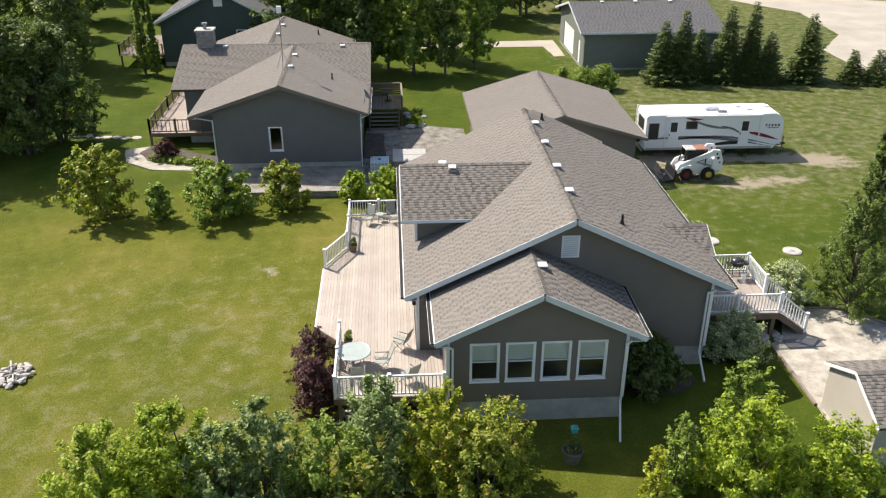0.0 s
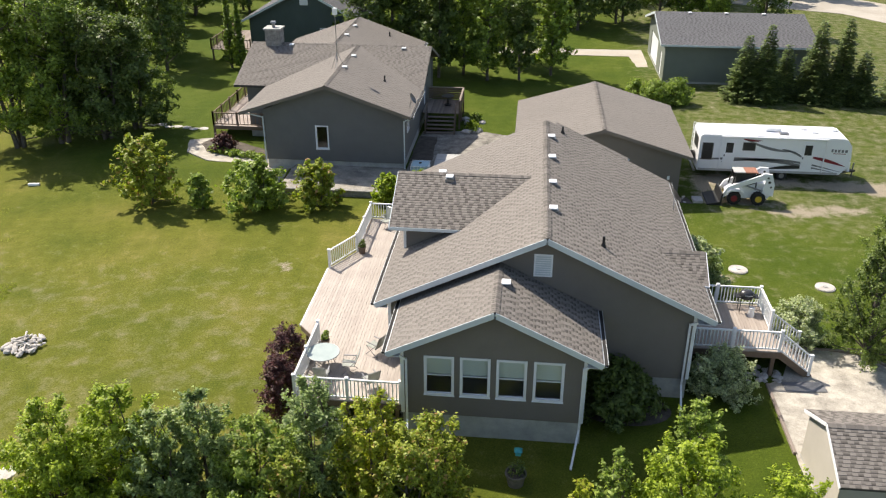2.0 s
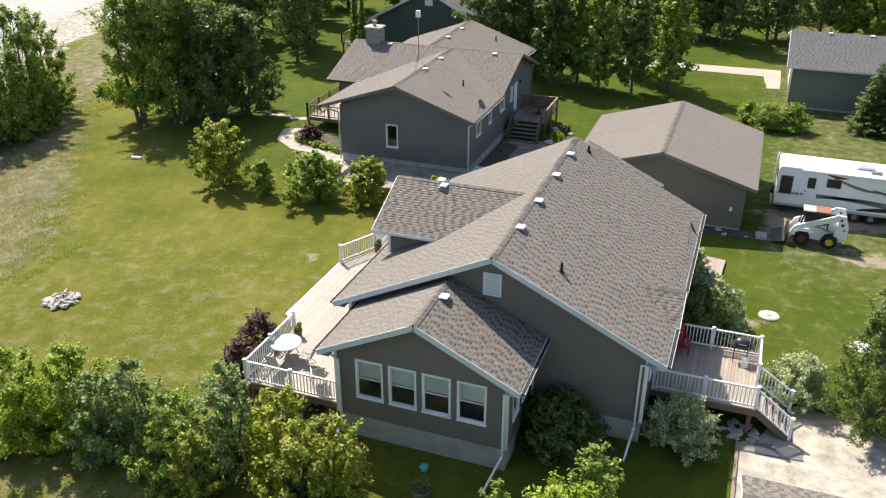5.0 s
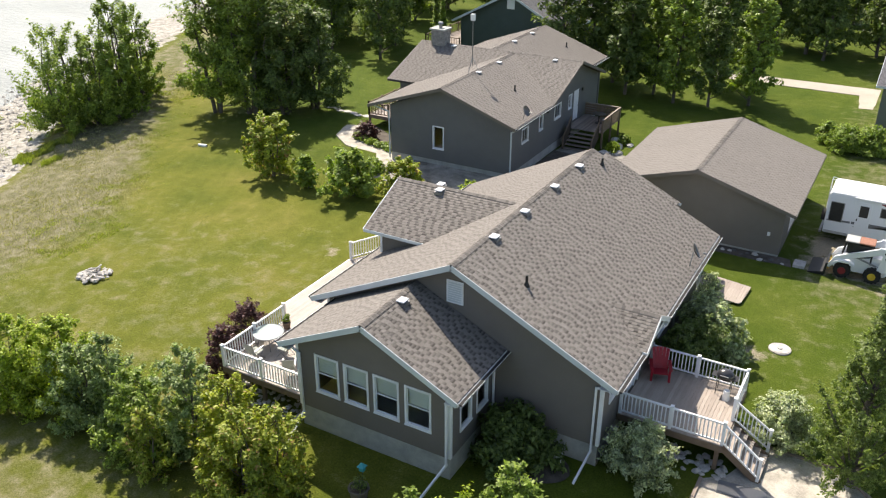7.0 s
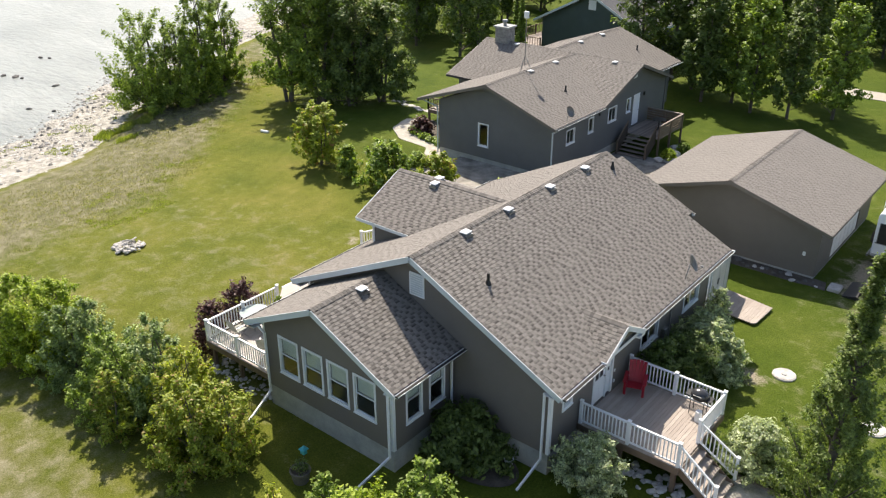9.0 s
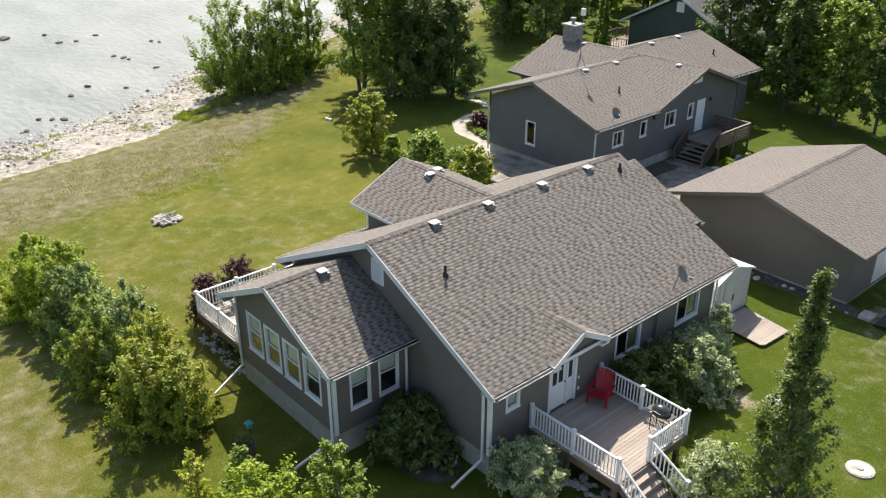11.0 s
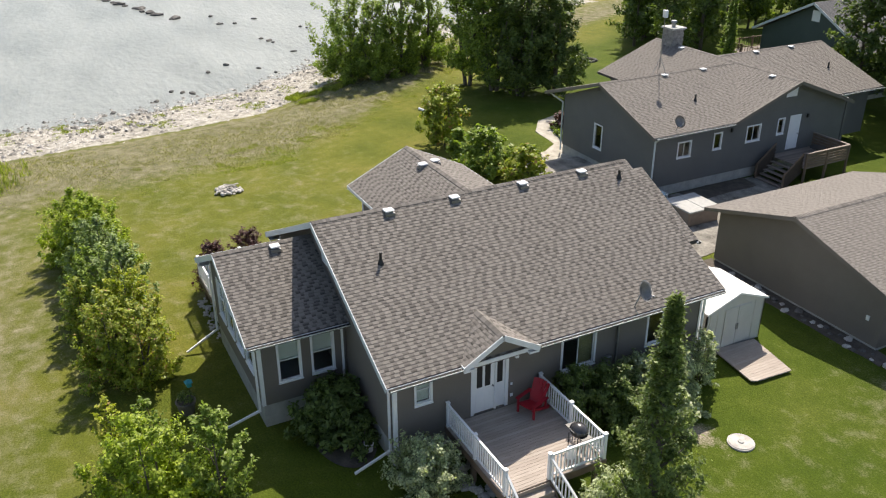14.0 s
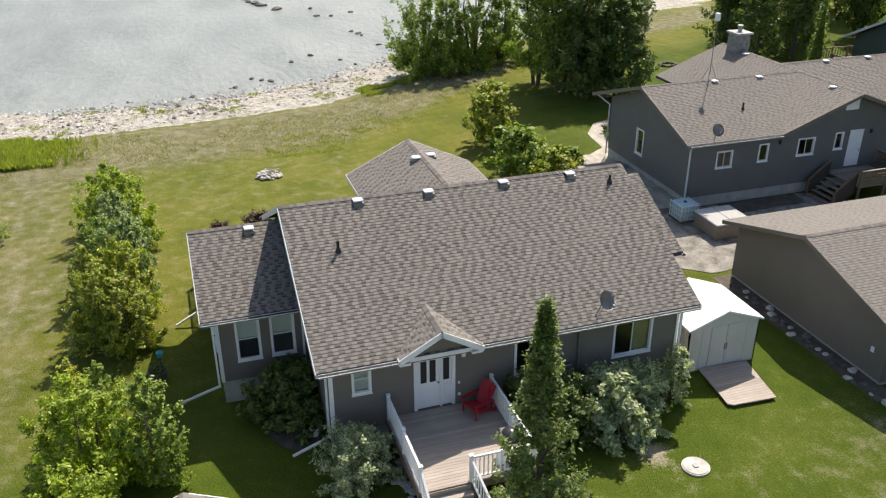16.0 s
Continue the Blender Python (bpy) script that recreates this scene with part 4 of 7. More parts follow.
railing(wd, (-2.45, 26.36, WZ), (-2.45, 30.3, WZ))
part("nosing", bx(-3.62, -3.55, 31.5, 36.9, WZ - 0.08, WZ + 0.006), M_WHITE, wd, "white deck edge trim")
railing(wd, (-3.5, 36.95, WZ), (-2.5, 38.95, WZ), ends=(True, True))
railing(wd, (-2.5, 38.95, WZ), (-2.5, 42.95, WZ), ends=(False, True))
railing(wd, (-2.5, 42.95, WZ), (0.65, 42.95, WZ), ends=(False, True))

# east deck and stairs
ed = thing("deck", (15, 33.4, 0), "taupe board entrance deck with white vinyl railing and stairs", "deck")
DZ = 1.25
boards(ed, [(12.9, 31.4), (16.9, 31.4), (16.9, 35.35), (12.9, 35.35)], True, DZ, M_BOARD_E)
for p, q in zip([(12.9, 31.4), (16.9, 31.4), (16.9, 35.35)], [(16.9, 31.4), (16.9, 35.35), (12.9, 35.35)]):
    part("rim_joist", beam(bmesh.new(), (*p, DZ - 0.16), (*q, DZ - 0.16), 0.04, 0.26), M_WOOD, ed, "brown timber rim joist")
for p in ((16.7, 31.6), (16.7, 33.2), (16.7, 35.1), (14.6, 31.6), (14.6, 35.1)):
    part("support_post", bx(p[0] - 0.08, p[0] + 0.08, p[1] - 0.08, p[1] + 0.08, -0.2, DZ - 0.03), M_WOOD, ed)
railing(ed, (12.98, 31.47, DZ), (16.84, 31.47, DZ))
railing(ed, (12.98, 35.28, DZ), (16.84, 35.28, DZ))
railing(ed, (16.84, 35.28, DZ), (16.84, 33.12, DZ), ends=(False, True))
railing(ed, (16.84, 31.47, DZ), (18.25, 31.55, 0.12), h=0.9, ends=(False, True))
railing(ed, (16.84, 33.12, DZ), (18.25, 33.45, 0.12), h=0.9, ends=(False, True))
for k in range(5):
    x, z = 16.95 + 0.27 * k, DZ - 0.21 * (k + 1)
    part("step", bx(x, x + 0.29, 31.58, 33.1, z - 0.04, z), M_BOARD_E, ed)
    part("riser", bx(x - 0.015, x + 0.005, 31.58, 33.1, z, z + 0.17), M_BOARD_E, ed)
for y in (31.54, 33.14):
    part("stringer", beam(bmesh.new(), (16.9, y, DZ - 0.2), (18.3, y, 0.02), 0.045, 0.28), M_WOOD, ed)

# garage
garage = thing("garage", (10.6, 56, 0), "taupe-sided detached garage with a shallow shingle roof", "garage")
gable_block(garage, 5.75, 15.45, 50.75, 60.55, 0.15, 2.82, 4.22, M_TAUPE, "y", "", {"E": [(2.3, 7.3, 0.2, 2.45)]})
GS = 1.6 / 5.43
for ex in (5.17, 16.03):
    slope(garage, (ex, 50.2, 2.85), (ex, 61.05, 2.85), (10.6, 50.2, 4.45), (10.6, 61.05, 4.45), bold=0.45)
    o = -1 if ex < 10 else 1
    for yy, k in ((50.2, -0.018), (61.05, 0.018)):
        fascia(garage, (ex, yy, 2.85), (10.6, yy, 4.45), M_TAUPE, 0.18, -0.005, (0, k, 0))
    fascia(garage, (ex, 50.2, 2.85), (ex, 61.05, 2.85), M_TAUPE, 0.16, 0, (0.018 * o, 0, 0))
ridge_caps(garage, (10.6, 50.2, 4.46), (10.6, 61.05, 4.46), GS)
mG = side(15.45, 50.9, "E")
gdoor = part("garage_door", bx(2.3, 7.3, -0.1, -0.05, 0.2, 2.45, mG), M_WHITE, garage, "white sectional garage door")
for k in range(4):
    for j in range(6):
        part("panel", bx(2.4 + 0.81 * j, 3.12 + 0.81 * j, -0.05, -0.035, 0.28 + 0.54 * k, 0.70 + 0.54 * k, mG), M_WHITE, gdoor)
part("outlet_box", bx(9.2 + 5.5, 9.35 + 5.5, 0.02, 0.07, 1.2, 1.42, side(0, 50.75, "S")), M_WHITE, garage)

# neighbouring house
nb = thing("house", (-8, 63, 0), "slate-grey sided neighbouring bungalow with brown shingle roof", "house")
NE_W = [(54.9, 55.85, 2.32, 3.22), (57.72, 58.28, 2.4, 3.36), (60.42, 61.5, 2.45, 3.4), (63.05, 63.55, 2.55, 3.5)]
S_W = [(-8.0, -7.25, 1.55, 3.05)]
wall(nb, side(-11.5, 53.1, "S"), 9.3, 0.65, 4.1, M_GREY, (4.4, 5.8), [(a + 11.5, c + 11.5, e, f) for a, c, e, f in S_W])
wall(nb, side(-2.2, 53.25, "E"), 16.0, 0.65, 4.1, M_GREY, None, [(a - 53.25, c - 53.25, e, f) for a, c, e, f in NE_W] + [(64.05 - 53.25, 65.1 - 53.25, 1.3, 3.6)])
prism_bm = prism(bmesh.new(), [(59.2, 4.1), (68.6, 4.1), (63.8, 5.86)], -0.15, 0.02, side(-2.2, 0, "E"))
part("gable_wall", prism_bm, M_GREY, nb)
wall(nb, side(-11.5, 53.25, "W"), 16.0, 0.65, 4.1, M_GREY)
wall(nb, side(-2.2, 69.2, "N"), 0.1, 0.65, 4.1, M_GREY)
wall(nb, side(-3.9, 69.3, "E"), 4.2, 0.65, 4.0, M_GREY, None, [(0.9, 1.9, 2.4, 3.5)])
wall(nb, side(-14.2, 73.4, "N"), 10.3, 0.65, 4.0, M_GREY, (5.2, 5.8))
wall(nb, side(-14.6, 59.4, "W"), 9.0, 0.65, 4.1, M_GREY, (4.4, 5.7))
wall(nb, side(-14.6, 59.3, "S"), 3.1, 0.65, 4.1, M_GREY)
wall(nb, side(-14.2, 68.4, "W"), 5.0, 0.65, 4.0, M_GREY)
for q in ((-11.47, -2.23, 53.13, 53.35), (-2.45, -2.23, 53.35, 69.2), (-11.47, -11.25, 53.35, 59.3), (-14.57, -11.5, 59.33, 59.5), (-14.57, -14.35, 59.5, 73.2)):
    part("foundation", bx(*q, -0.4, 0.65), M_CONC, nb, "bare concrete foundation")
part("inner_floor", bx(-11.3, -2.4, 53.3, 69.0, 0.7, 0.85), M_INNER, nb)
part("inner_ceiling", bx(-11.3, -2.4, 53.3, 69.0, 3.85, 3.95), M_INNER, nb)
mN = side(-2.2, 0, "E")
for w, st in zip(NE_W, ("slider", "fixed", "slider", "fixed")):
    window(nb, mN, *w, st)
window(nb, side(-3.9, 69.3, "E"), 0.9, 1.9, 2.4, 3.5, "fixed")
window(nb, side(0, 53.1, "S"), *S_W[0], "fixed")
nd = part("door", bx(64.05, 65.1, -0.1, -0.02, 1.3, 3.6, mN), M_WHITE, nb, "white side door, closed")
part("door_handle", rod(bmesh.new(), mN @ Vector((64.95, -0.02, 2.3)), mN @ Vector((64.95, 0.05, 2.3)), 0.035), M_STEEL, nd)
NS = (6.0 - 4.1) / 5.5
slope(nb, (-12.95, 52.45, 4.05), (-12.95, 64, 4.05), (-7.1, 52.45, 6.0), (-7.1, 64, 6.0), bold=0.6)
slope(nb, (-1.6, 52.45, 4.1), (-1.6, 58.75, 4.1), (-7.1, 52.45, 6.0), (-7.1, 64, 6.0), bold=0.6, far_b=(-1.6, 64, 4.1))
for ys in (58.6, 69.0):
    slope(nb, (-15.3, ys, 4.1), (-1.55, ys, 4.1), (-15.3, 63.8, 6.02), (-1.55, 63.8, 6.02), bold=0.6)
    fascia(nb, (-1.55, ys, 4.1), (-1.55, 63.8, 6.02), M_TAUPE, 0.2, -0.005, (0.018, 0, 0))
    fascia(nb, (-15.3, ys, 4.1), (-15.3, 63.8, 6.02), M_TAUPE, 0.2, -0.005, (-0.018, 0, 0))
slope(nb, (-3.25, 63.8, 4.0), (-3.25, 74.0, 4.0), (-9.0, 63.8, 6.02), (-9.0, 74.0, 6.02), bold=0.6)
slope(nb, (-14.8, 63.8, 4.0), (-14.8, 74.0, 4.0), (-9.0, 63.8, 6.02), (-9.0, 74.0, 6.02))
ridge_caps(nb, (-7.1, 52.45, 6.01), (-7.1, 63.8, 6.01), NS)
ridge_caps(nb, (-15.3, 63.8, 6.03), (-1.55, 63.8, 6.03), 0.37)
ridge_caps(nb, (-9, 63.8, 6.03), (-9, 74, 6.03), 0.35)
for ex, z in ((-12.95, 4.05), (-1.6, 4.1)):
    fascia(nb, (ex, 52.45, z), (-7.1, 52.45, 6.0), M_TAUPE, 0.2, -0.005, (0, -0.018, 0))
    fascia(nb, (ex, 52.45, z), (ex, 58.6, z), M_TAUPE, 0.18, 0, (0.018 if ex > -5 else -0.018, 0, 0))
gutter(nb, (-1.56, 52.5, 4.1), (-1.56, 58.6, 4.1), (1, 0, 0), M_PALE)
gutter(nb, (-3.2, 69.2, 4.0), (-3.2, 74, 4.0), (1, 0, 0), M_PALE)
downspout(nb, [(-1.5, 52.7, 4.0), (-2.1, 53.0, 3.6), (-2.1, 53.0, 0.2)], M_PALE)
downspout(nb, [(-12.9, 52.7, 4.0), (-11.55, 53.0, 3.6), (-11.55, 53.0, 0.2)], M_PALE)
for x, y, z in ((-6.85, 57.4, 5.9), (-6.85, 60.6, 5.9), (-12.2, 63.5, 5.9), (-3.6, 63.4, 5.86), (-8.75, 67.2, 5.93), (-8.75, 70.6, 5.93)):
    roof_vent(nb, x, y, z)
stack_pipe(nb, -4.1, 57.6, 6.0 - 3.0 * NS)
stack_pipe(nb, -6.0, 71.5, 4.95)

part("gable_vent", bx(63.35, 64.25, 0.02, 0.05, 4.9, 5.6, mN), M_WHITE, nb, "white gable vent")
for y in (58.95, 65.5):
    part("wall_lamp", bx(y, y + 0.14, 0.02, 0.14, 3.3, 3.55, mN, 0.02), M_BLACK, nb, "black wall lantern")
# stone chimney
chim = part("chimney", bx(-14.15, -13.05, 63.35, 64.3, 5.2, 7.05), M_CHIM, nb, "grey stone-faced chimney with a metal cap")
for k in range(9):
    z = 5.3 + 0.195 * k
    for s, (x0, x1, y0, y1, ax) in enumerate(((-14.15, -13.05, 63.31, 63.35, 0), (-13.05, -13.01, 63.35, 64.3, 1), (-14.19, -14.15, 63.35, 64.3, 1))):
        lo, hi = (x0, x1) if ax == 0 else (y0, y1)
        cc = lo
        while cc < hi - 0.05:
            w = min(random.uniform(0.2, 0.42), hi - cc)
            if ax == 0:
                b2 = bx(cc + 0.01, cc + w - 0.01, y0 - 0.02 * random.random(), y1, z, z + 0.178)
            else:
                b2 = bx(x0 - (0.02 * random.random() if s == 2 else 0), x1 + (0.02 * random.random() if s == 1 else 0), cc + 0.01, cc + w - 0.01, z, z + 0.178)
            part("stone", b2, M_CHIM, chim)
            cc += w
part("cap", bx(-14.28, -12.92, 63.2, 64.45, 7.05, 7.17), M_CONC, chim)
part("flue", rod(rod(bmesh.new(), (-13.6, 63.8, 7.15), (-13.6, 63.8, 7.5), 0.14), (-13.6, 63.8, 7.5), (-13.6, 63.8, 7.62), 0.24, 0.2), M_STEEL, chim)

# neighbour's east landing and stairs
nl = thing("landing", (-0.8, 64.5, 0), "brown timber side landing with steps and solid board rails", "deck")
LZ = 1.2
boards(nl, [(-2.15, 62.7), (0.7, 62.7), (0.7, 66.4), (-2.15, 66.4)], True, LZ, M_BOARD_G)
for k in range(5):
    part("step", bx(-1.7, 0.4, 62.65 - 0.28 * (k + 1), 62.68 - 0.28 * k, LZ - 0.22 * (k + 1) - 0.05, LZ - 0.22 * (k + 1)), M_BOARD_G, nl)
for x in (-1.75, 0.45):
    part("stringer", beam(bmesh.new(), (x, 62.7, LZ - 0.2), (x, 61.2, 0.0), 0.05, 0.28), M_WOOD_D, nl)
    part("stair_rail", beam(bmesh.new(), (x, 62.7, LZ + 0.9), (x, 61.25, 0.95), 0.06, 0.1), M_WOOD, nl)
    part("post", bx(x - 0.05, x + 0.05, 61.2, 61.3, 0, 0.98), M_WOOD, nl)
    for k in range(4):
        part("rail_board", beam(bmesh.new(), (x, 62.7, LZ + 0.1 + 0.2 * k), (x, 61.25, 0.15 + 0.2 * k), 0.03, 0.15), M_WOOD_D, nl)
for (p, q) in (((0.7, 62.7), (0.7, 66.4)), ((0.7, 66.4), (-2.1, 66.4))):
    for k in range(5):
        part("rail_board", beam(bmesh.new(), (*p, LZ + 0.12 + 0.18 * k), (*q, LZ + 0.12 + 0.18 * k), 0.03, 0.14), M_WOOD, nl)
    part("rail_cap", beam(bmesh.new(), (*p, LZ + 0.98), (*q, LZ + 0.98), 0.14, 0.04), M_BOARD_G, nl)
for p in ((0.7, 62.7), (0.7, 64.5), (0.7, 66.4), (-0.7, 66.4)):
    part("post", bx(p[0] - 0.06, p[0] + 0.06, p[1] - 0.06, p[1] + 0.06, 0, LZ + 0.96), M_WOOD, nl)

# neighbour's west deck
nw = thing("deck", (-14, 60, 0), "greyed brown board deck with brown timber railing", "deck")
boards(nw, [(-17.3, 58.7), (-14.65, 58.7), (-14.65, 70.0), (-17.3, 70.0)], False, 0.95, M_BOARD_R)
boards(nw, [(-14.64, 58.7), (-11.6, 58.7), (-11.6, 59.25), (-14.64, 59.25)], False, 0.95, M_BOARD_R)
pts = [(-11.7, 58.75), (-17.25, 58.75), (-17.25, 64.4), (-17.25, 70.0)]
for p, q in zip(pts, pts[1:]):
    railing(nw, (*p, 0.95), (*q, 0.95), 0.95, M_WOOD, 0.3, (True, True))
    part("rim_joist", beam(bmesh.new(), (*p, 0.8), (*q, 0.8), 0.05, 0.26), M_WOOD, nw)
for p in pts:
    part("support_post", bx(p[0] - 0.07, p[0] + 0.07, p[1] + 0.03, p[1] + 0.17, -0.8, 0.92), M_WOOD, nw)

# far dark green house
fh = thing("house", (-16, 88, 0), "dark green gabled house beyond the neighbour", "house")
gable_block(fh, -21.4, -10.4, 81.4, 94, 0.4, 4.1, 6.9, M_GREEN, "y", "", {"S": [(7.0, 7.9, 2.2, 3.3)]})
window(fh, side(-21.4, 81.4, "S"), 7.0, 7.9, 2.2, 3.3, "hung")
for ex in (-22.1, -10.0):
    slope(fh, (ex, 80.8, 4.0), (ex, 94.6, 4.0), (-15.9, 80.8, 7.12), (-15.9, 94.6, 7.12), M_SHINGLE_GREY)
    fascia(fh, (ex, 80.8, 4.0), (-15.9, 80.8, 7.12), M_PALE, 0.2, -0.005, (0, -0.018, 0))
    fascia(fh, (ex, 80.8, 4.0), (ex, 94.6, 4.0), M_PALE, 0.2, 0, (-0.018 if ex < -15 else 0.018, 0, 0))
part("gable_vent", bx(-16.3, -15.5, 0.02, 0.05, 5.5, 6.4, side(0, 81.4, "S")), M_WHITE, fh)
fd = thing("deck", (-24, 84, 0), "brown deck with timber railing beside the green house", "deck")
boards(fd, [(-25.6, 81.2), (-21.5, 81.2), (-21.5, 90), (-25.6, 90)], True, 1.1, M_BOARD_G, 0.2)
for p, q in (((-21.5, 81.3), (-25.5, 81.3)), ((-25.5, 81.3), (-25.5, 90))):
    railing(fd, (*p, 1.1), (*q, 1.1), 0.95, M_WOOD, 0.3)
for p in ((-25.4, 81.4), (-23.5, 81.4), (-25.4, 85), (-25.4, 89.8)):
    part("support_post", bx(p[0] - 0.07, p[0] + 0.07, p[1] - 0.07, p[1] + 0.07, -0.8, 1.07), M_WOOD, fd)

# far grey-roofed garage
fg = thing("garage", (24, 81.5, 0), "grey-green sided garage with a grey shingle roof", "garage")
wall(fg, side(17.8, 77.6, "S"), 12.6, 0.2, 3.6, M_SAGE)
wall(fg, side(17.8, 89.4, "N"), 12.6, 0.2, 3.6, M_SAGE)
wall(fg, side(17.8, 77.75, "W"), 11.5, 0.2, 3.6, M_SAGE, (5.75, 5.05), [(1.6, 2.5, 0.25, 2.35), (4.6, 9.6, 0.25, 2.7)])
wall(fg, side(30.4, 77.75, "E"), 11.5, 0.2, 3.6, M_SAGE, (5.75, 5.05))
mF = side(17.8, 77.75, "W")
part("door", bx(1.6, 2.5, -0.1, -0.03, 0.25, 2.35, mF), M_WHITE, fg, "white side door, closed")
part("garage_door", bx(4.6, 9.6, -0.1, -0.05, 0.25, 2.7, mF), M_WHITE, fg, "white garage door, closed")
part("foundation", bx(17.82, 30.38, 77.62, 89.38, -0.4, 0.2), M_CONC, fg)
for ys in (77.0, 90.0):
    slope(fg, (17.3, ys, 3.6), (30.9, ys, 3.6), (17.3, 83.5, 5.25), (30.9, 83.5, 5.25), M_SHINGLE_GREY)
    fascia(fg, (17.3, ys, 3.6), (17.3, 83.5, 5.25), M_PALE, 0.2, -0.005, (-0.018, 0, 0))
    fascia(fg, (17.3, ys, 3.6), (30.9, ys, 3.6), M_PALE, 0.16, 0, (0, 0.018 if ys > 80 else -0.018, 0))
for x in (20.5, 23.8, 27.2):
    roof_vent(fg, x, 83.2, 5.18)


# ---- plants ----
def leaf_cloud(blobs, n, size, rng, up=0.5, squash=0.62):
    """Leaf quads over a set of blobs (x, y, z, r, rz), thick near the outside, with gaps."""
    bl = np.array(blobs, float)
    wgt = bl[:, 3] ** 2
    pick = rng.choice(len(bl), n, p=wgt / wgt.sum())
    d = rng.normal(size=(n, 3))
    d /= np.linalg.norm(d, axis=1)[:, None]
    rad = rng.uniform(0.35, 1.0, n) ** 0.45 * (1 + 0.16 * rng.normal(size=n))
    c = bl[pick, :3] + d * (rad * bl[pick, 3])[:, None] * np.stack([np.ones(n), np.ones(n), bl[pick, 4] / bl[pick, 3]], 1)
    nrm = d * 0.7 + rng.normal(size=(n, 3)) * 0.55 + np.array((0, 0, up))
    nrm /= np.linalg.norm(nrm, axis=1)[:, None]
    t = np.cross(nrm, rng.normal(size=(n, 3)))
    t /= np.linalg.norm(t, axis=1)[:, None]
    s = np.cross(nrm, t)
    ln = size * rng.uniform(0.6, 1.35, n)[:, None]
    wd_ = ln * squash
    tip = nrm * ln * 0.18
    v = np.stack([c - t * ln, c + s * wd_ * 0.8 + tip, c + t * ln, c - s * wd_ * 0.8 + tip], 1)
    return v.reshape(-1, 3)


def quads_mesh(name, verts, material):
    n = len(verts) // 4
    me = bpy.data.meshes.new(name)
    me.vertices.add(4 * n)
    me.vertices.foreach_set("co", np.ascontiguousarray(verts, np.float32).ravel())
    me.loops.add(4 * n)
    me.loops.foreach_set("vertex_index", np.arange(4 * n, dtype=np.int32))
    me.polygons.add(n)
    me.polygons.foreach_set("loop_start", np.arange(0, 4 * n, 4, dtype=np.int32))
    me.update(calc_edges=True)
    me.materials.append(material)
    return me


def envelope(shape, f):
    """The crown's half-width, as a share of its radius, at the share f of its height."""
    if shape == "column":
        return min(1.0, 0.72 + 1.6 * f) * (1 - f) ** 1.2 + 0.02
    if shape == "hedge":
        return math.sqrt(max(0.02, 1 - ((f - 0.30) / 0.72) ** 2))
    if shape == "shrub":
        return math.sqrt(max(0.03, 1 - (f * 0.98) ** 2.2))
    if shape == "tall":
        return math.sqrt(max(0.03, 1 - ((f - 0.36) / 0.68) ** 2)) * (0.85 + 0.15 * math.sin(9 * f))
    return math.sqrt(max(0.03, 1 - ((f - 0.38) / 0.66) ** 2))


def grow(shape, h, r, low, n, size, rng):
    """Boughs from the trunk to the crown's outside, twigs on them, and leaves along the twigs. Gives boughs and leaf quads."""
    nb = {"round": 46, "column": 150, "shrub": 64, "tall": 74, "hedge": 60}[shape]
    boughs, starts, ways, wts = [], [], [], []
    for i in range(nb):
        f = ((i + rng.uniform(0, 1)) / nb) ** {"column": 0.95, "hedge": 1.2}.get(shape, 0.85)
        a = 2.399 * i + rng.uniform(-0.4, 0.4)
        reach = r * envelope(shape, f) * ((rng.uniform(0.55, 1.22) if shape in ("round", "tall") else rng.uniform(0.68, 1.12)) if rng.random() < 0.8 else rng.uniform(0.25, 0.6))
        z = h * (low + (1 - low) * f)
        end = np.array((reach * math.cos(a), reach * math.sin(a), z))
        drop = reach * {"column": 1.5, "shrub": 0.8, "tall": 0.7, "round": 0.75, "hedge": 1.5}[shape]
        st = np.array((0.06 * end[0], 0.06 * end[1], max(0.05 * h, z - drop)))
        boughs.append((st, end))
        way = end - st
        ln = np.linalg.norm(way)
        k = 7
        for _ in range(k):
            s = rng.uniform(0.35, 1.0)
            p = st + way * s
            d = way / ln * 0.7 + rng.normal(size=3) * 0.55 + np.array((0, 0, {"tall": 0.15, "hedge": 0.75}.get(shape, 0.35)))
            d /= np.linalg.norm(d)
            tl = r * rng.uniform(0.14, 0.34) * ((1.15 - 0.4 * f) if shape != "column" else (0.95 - 0.72 * f))
            starts.append(p), ways.append(d * tl), wts.append(tl)
    starts, ways, wts = np.array(starts), np.array(ways), np.array(wts)
    pick = rng.choice(len(wts), n, p=wts / wts.sum())
    u = rng.uniform(0, 1, n) ** 0.7
    c = starts[pick] + ways[pick] * u[:, None] + rng.normal(size=(n, 3)) * ((0.034 if shape != "column" else 0.022) * r + 0.22 * size)
    outward = c - np.array((0, 0, h * 0.45))
    outward /= np.linalg.norm(outward, axis=1)[:, None] + 1e-6
    nrm = outward * 0.5 + rng.normal(size=(n, 3)) * 0.5 + np.array((0, 0, 0.65))
    nrm /= np.linalg.norm(nrm, axis=1)[:, None]
    t = np.cross(nrm, rng.normal(size=(n, 3)))
    t /= np.linalg.norm(t, axis=1)[:, None]
    s = np.cross(nrm, t)
    ln = size * rng.uniform(0.6, 1.35, n)[:, None]
    tip = nrm * ln * 0.2
    v = np.stack([c - t * ln, c + s * ln * 0.5 + tip, c + t * ln, c - s * ln * 0.5 + tip], 1)
    return boughs, v.reshape(-1, 3)


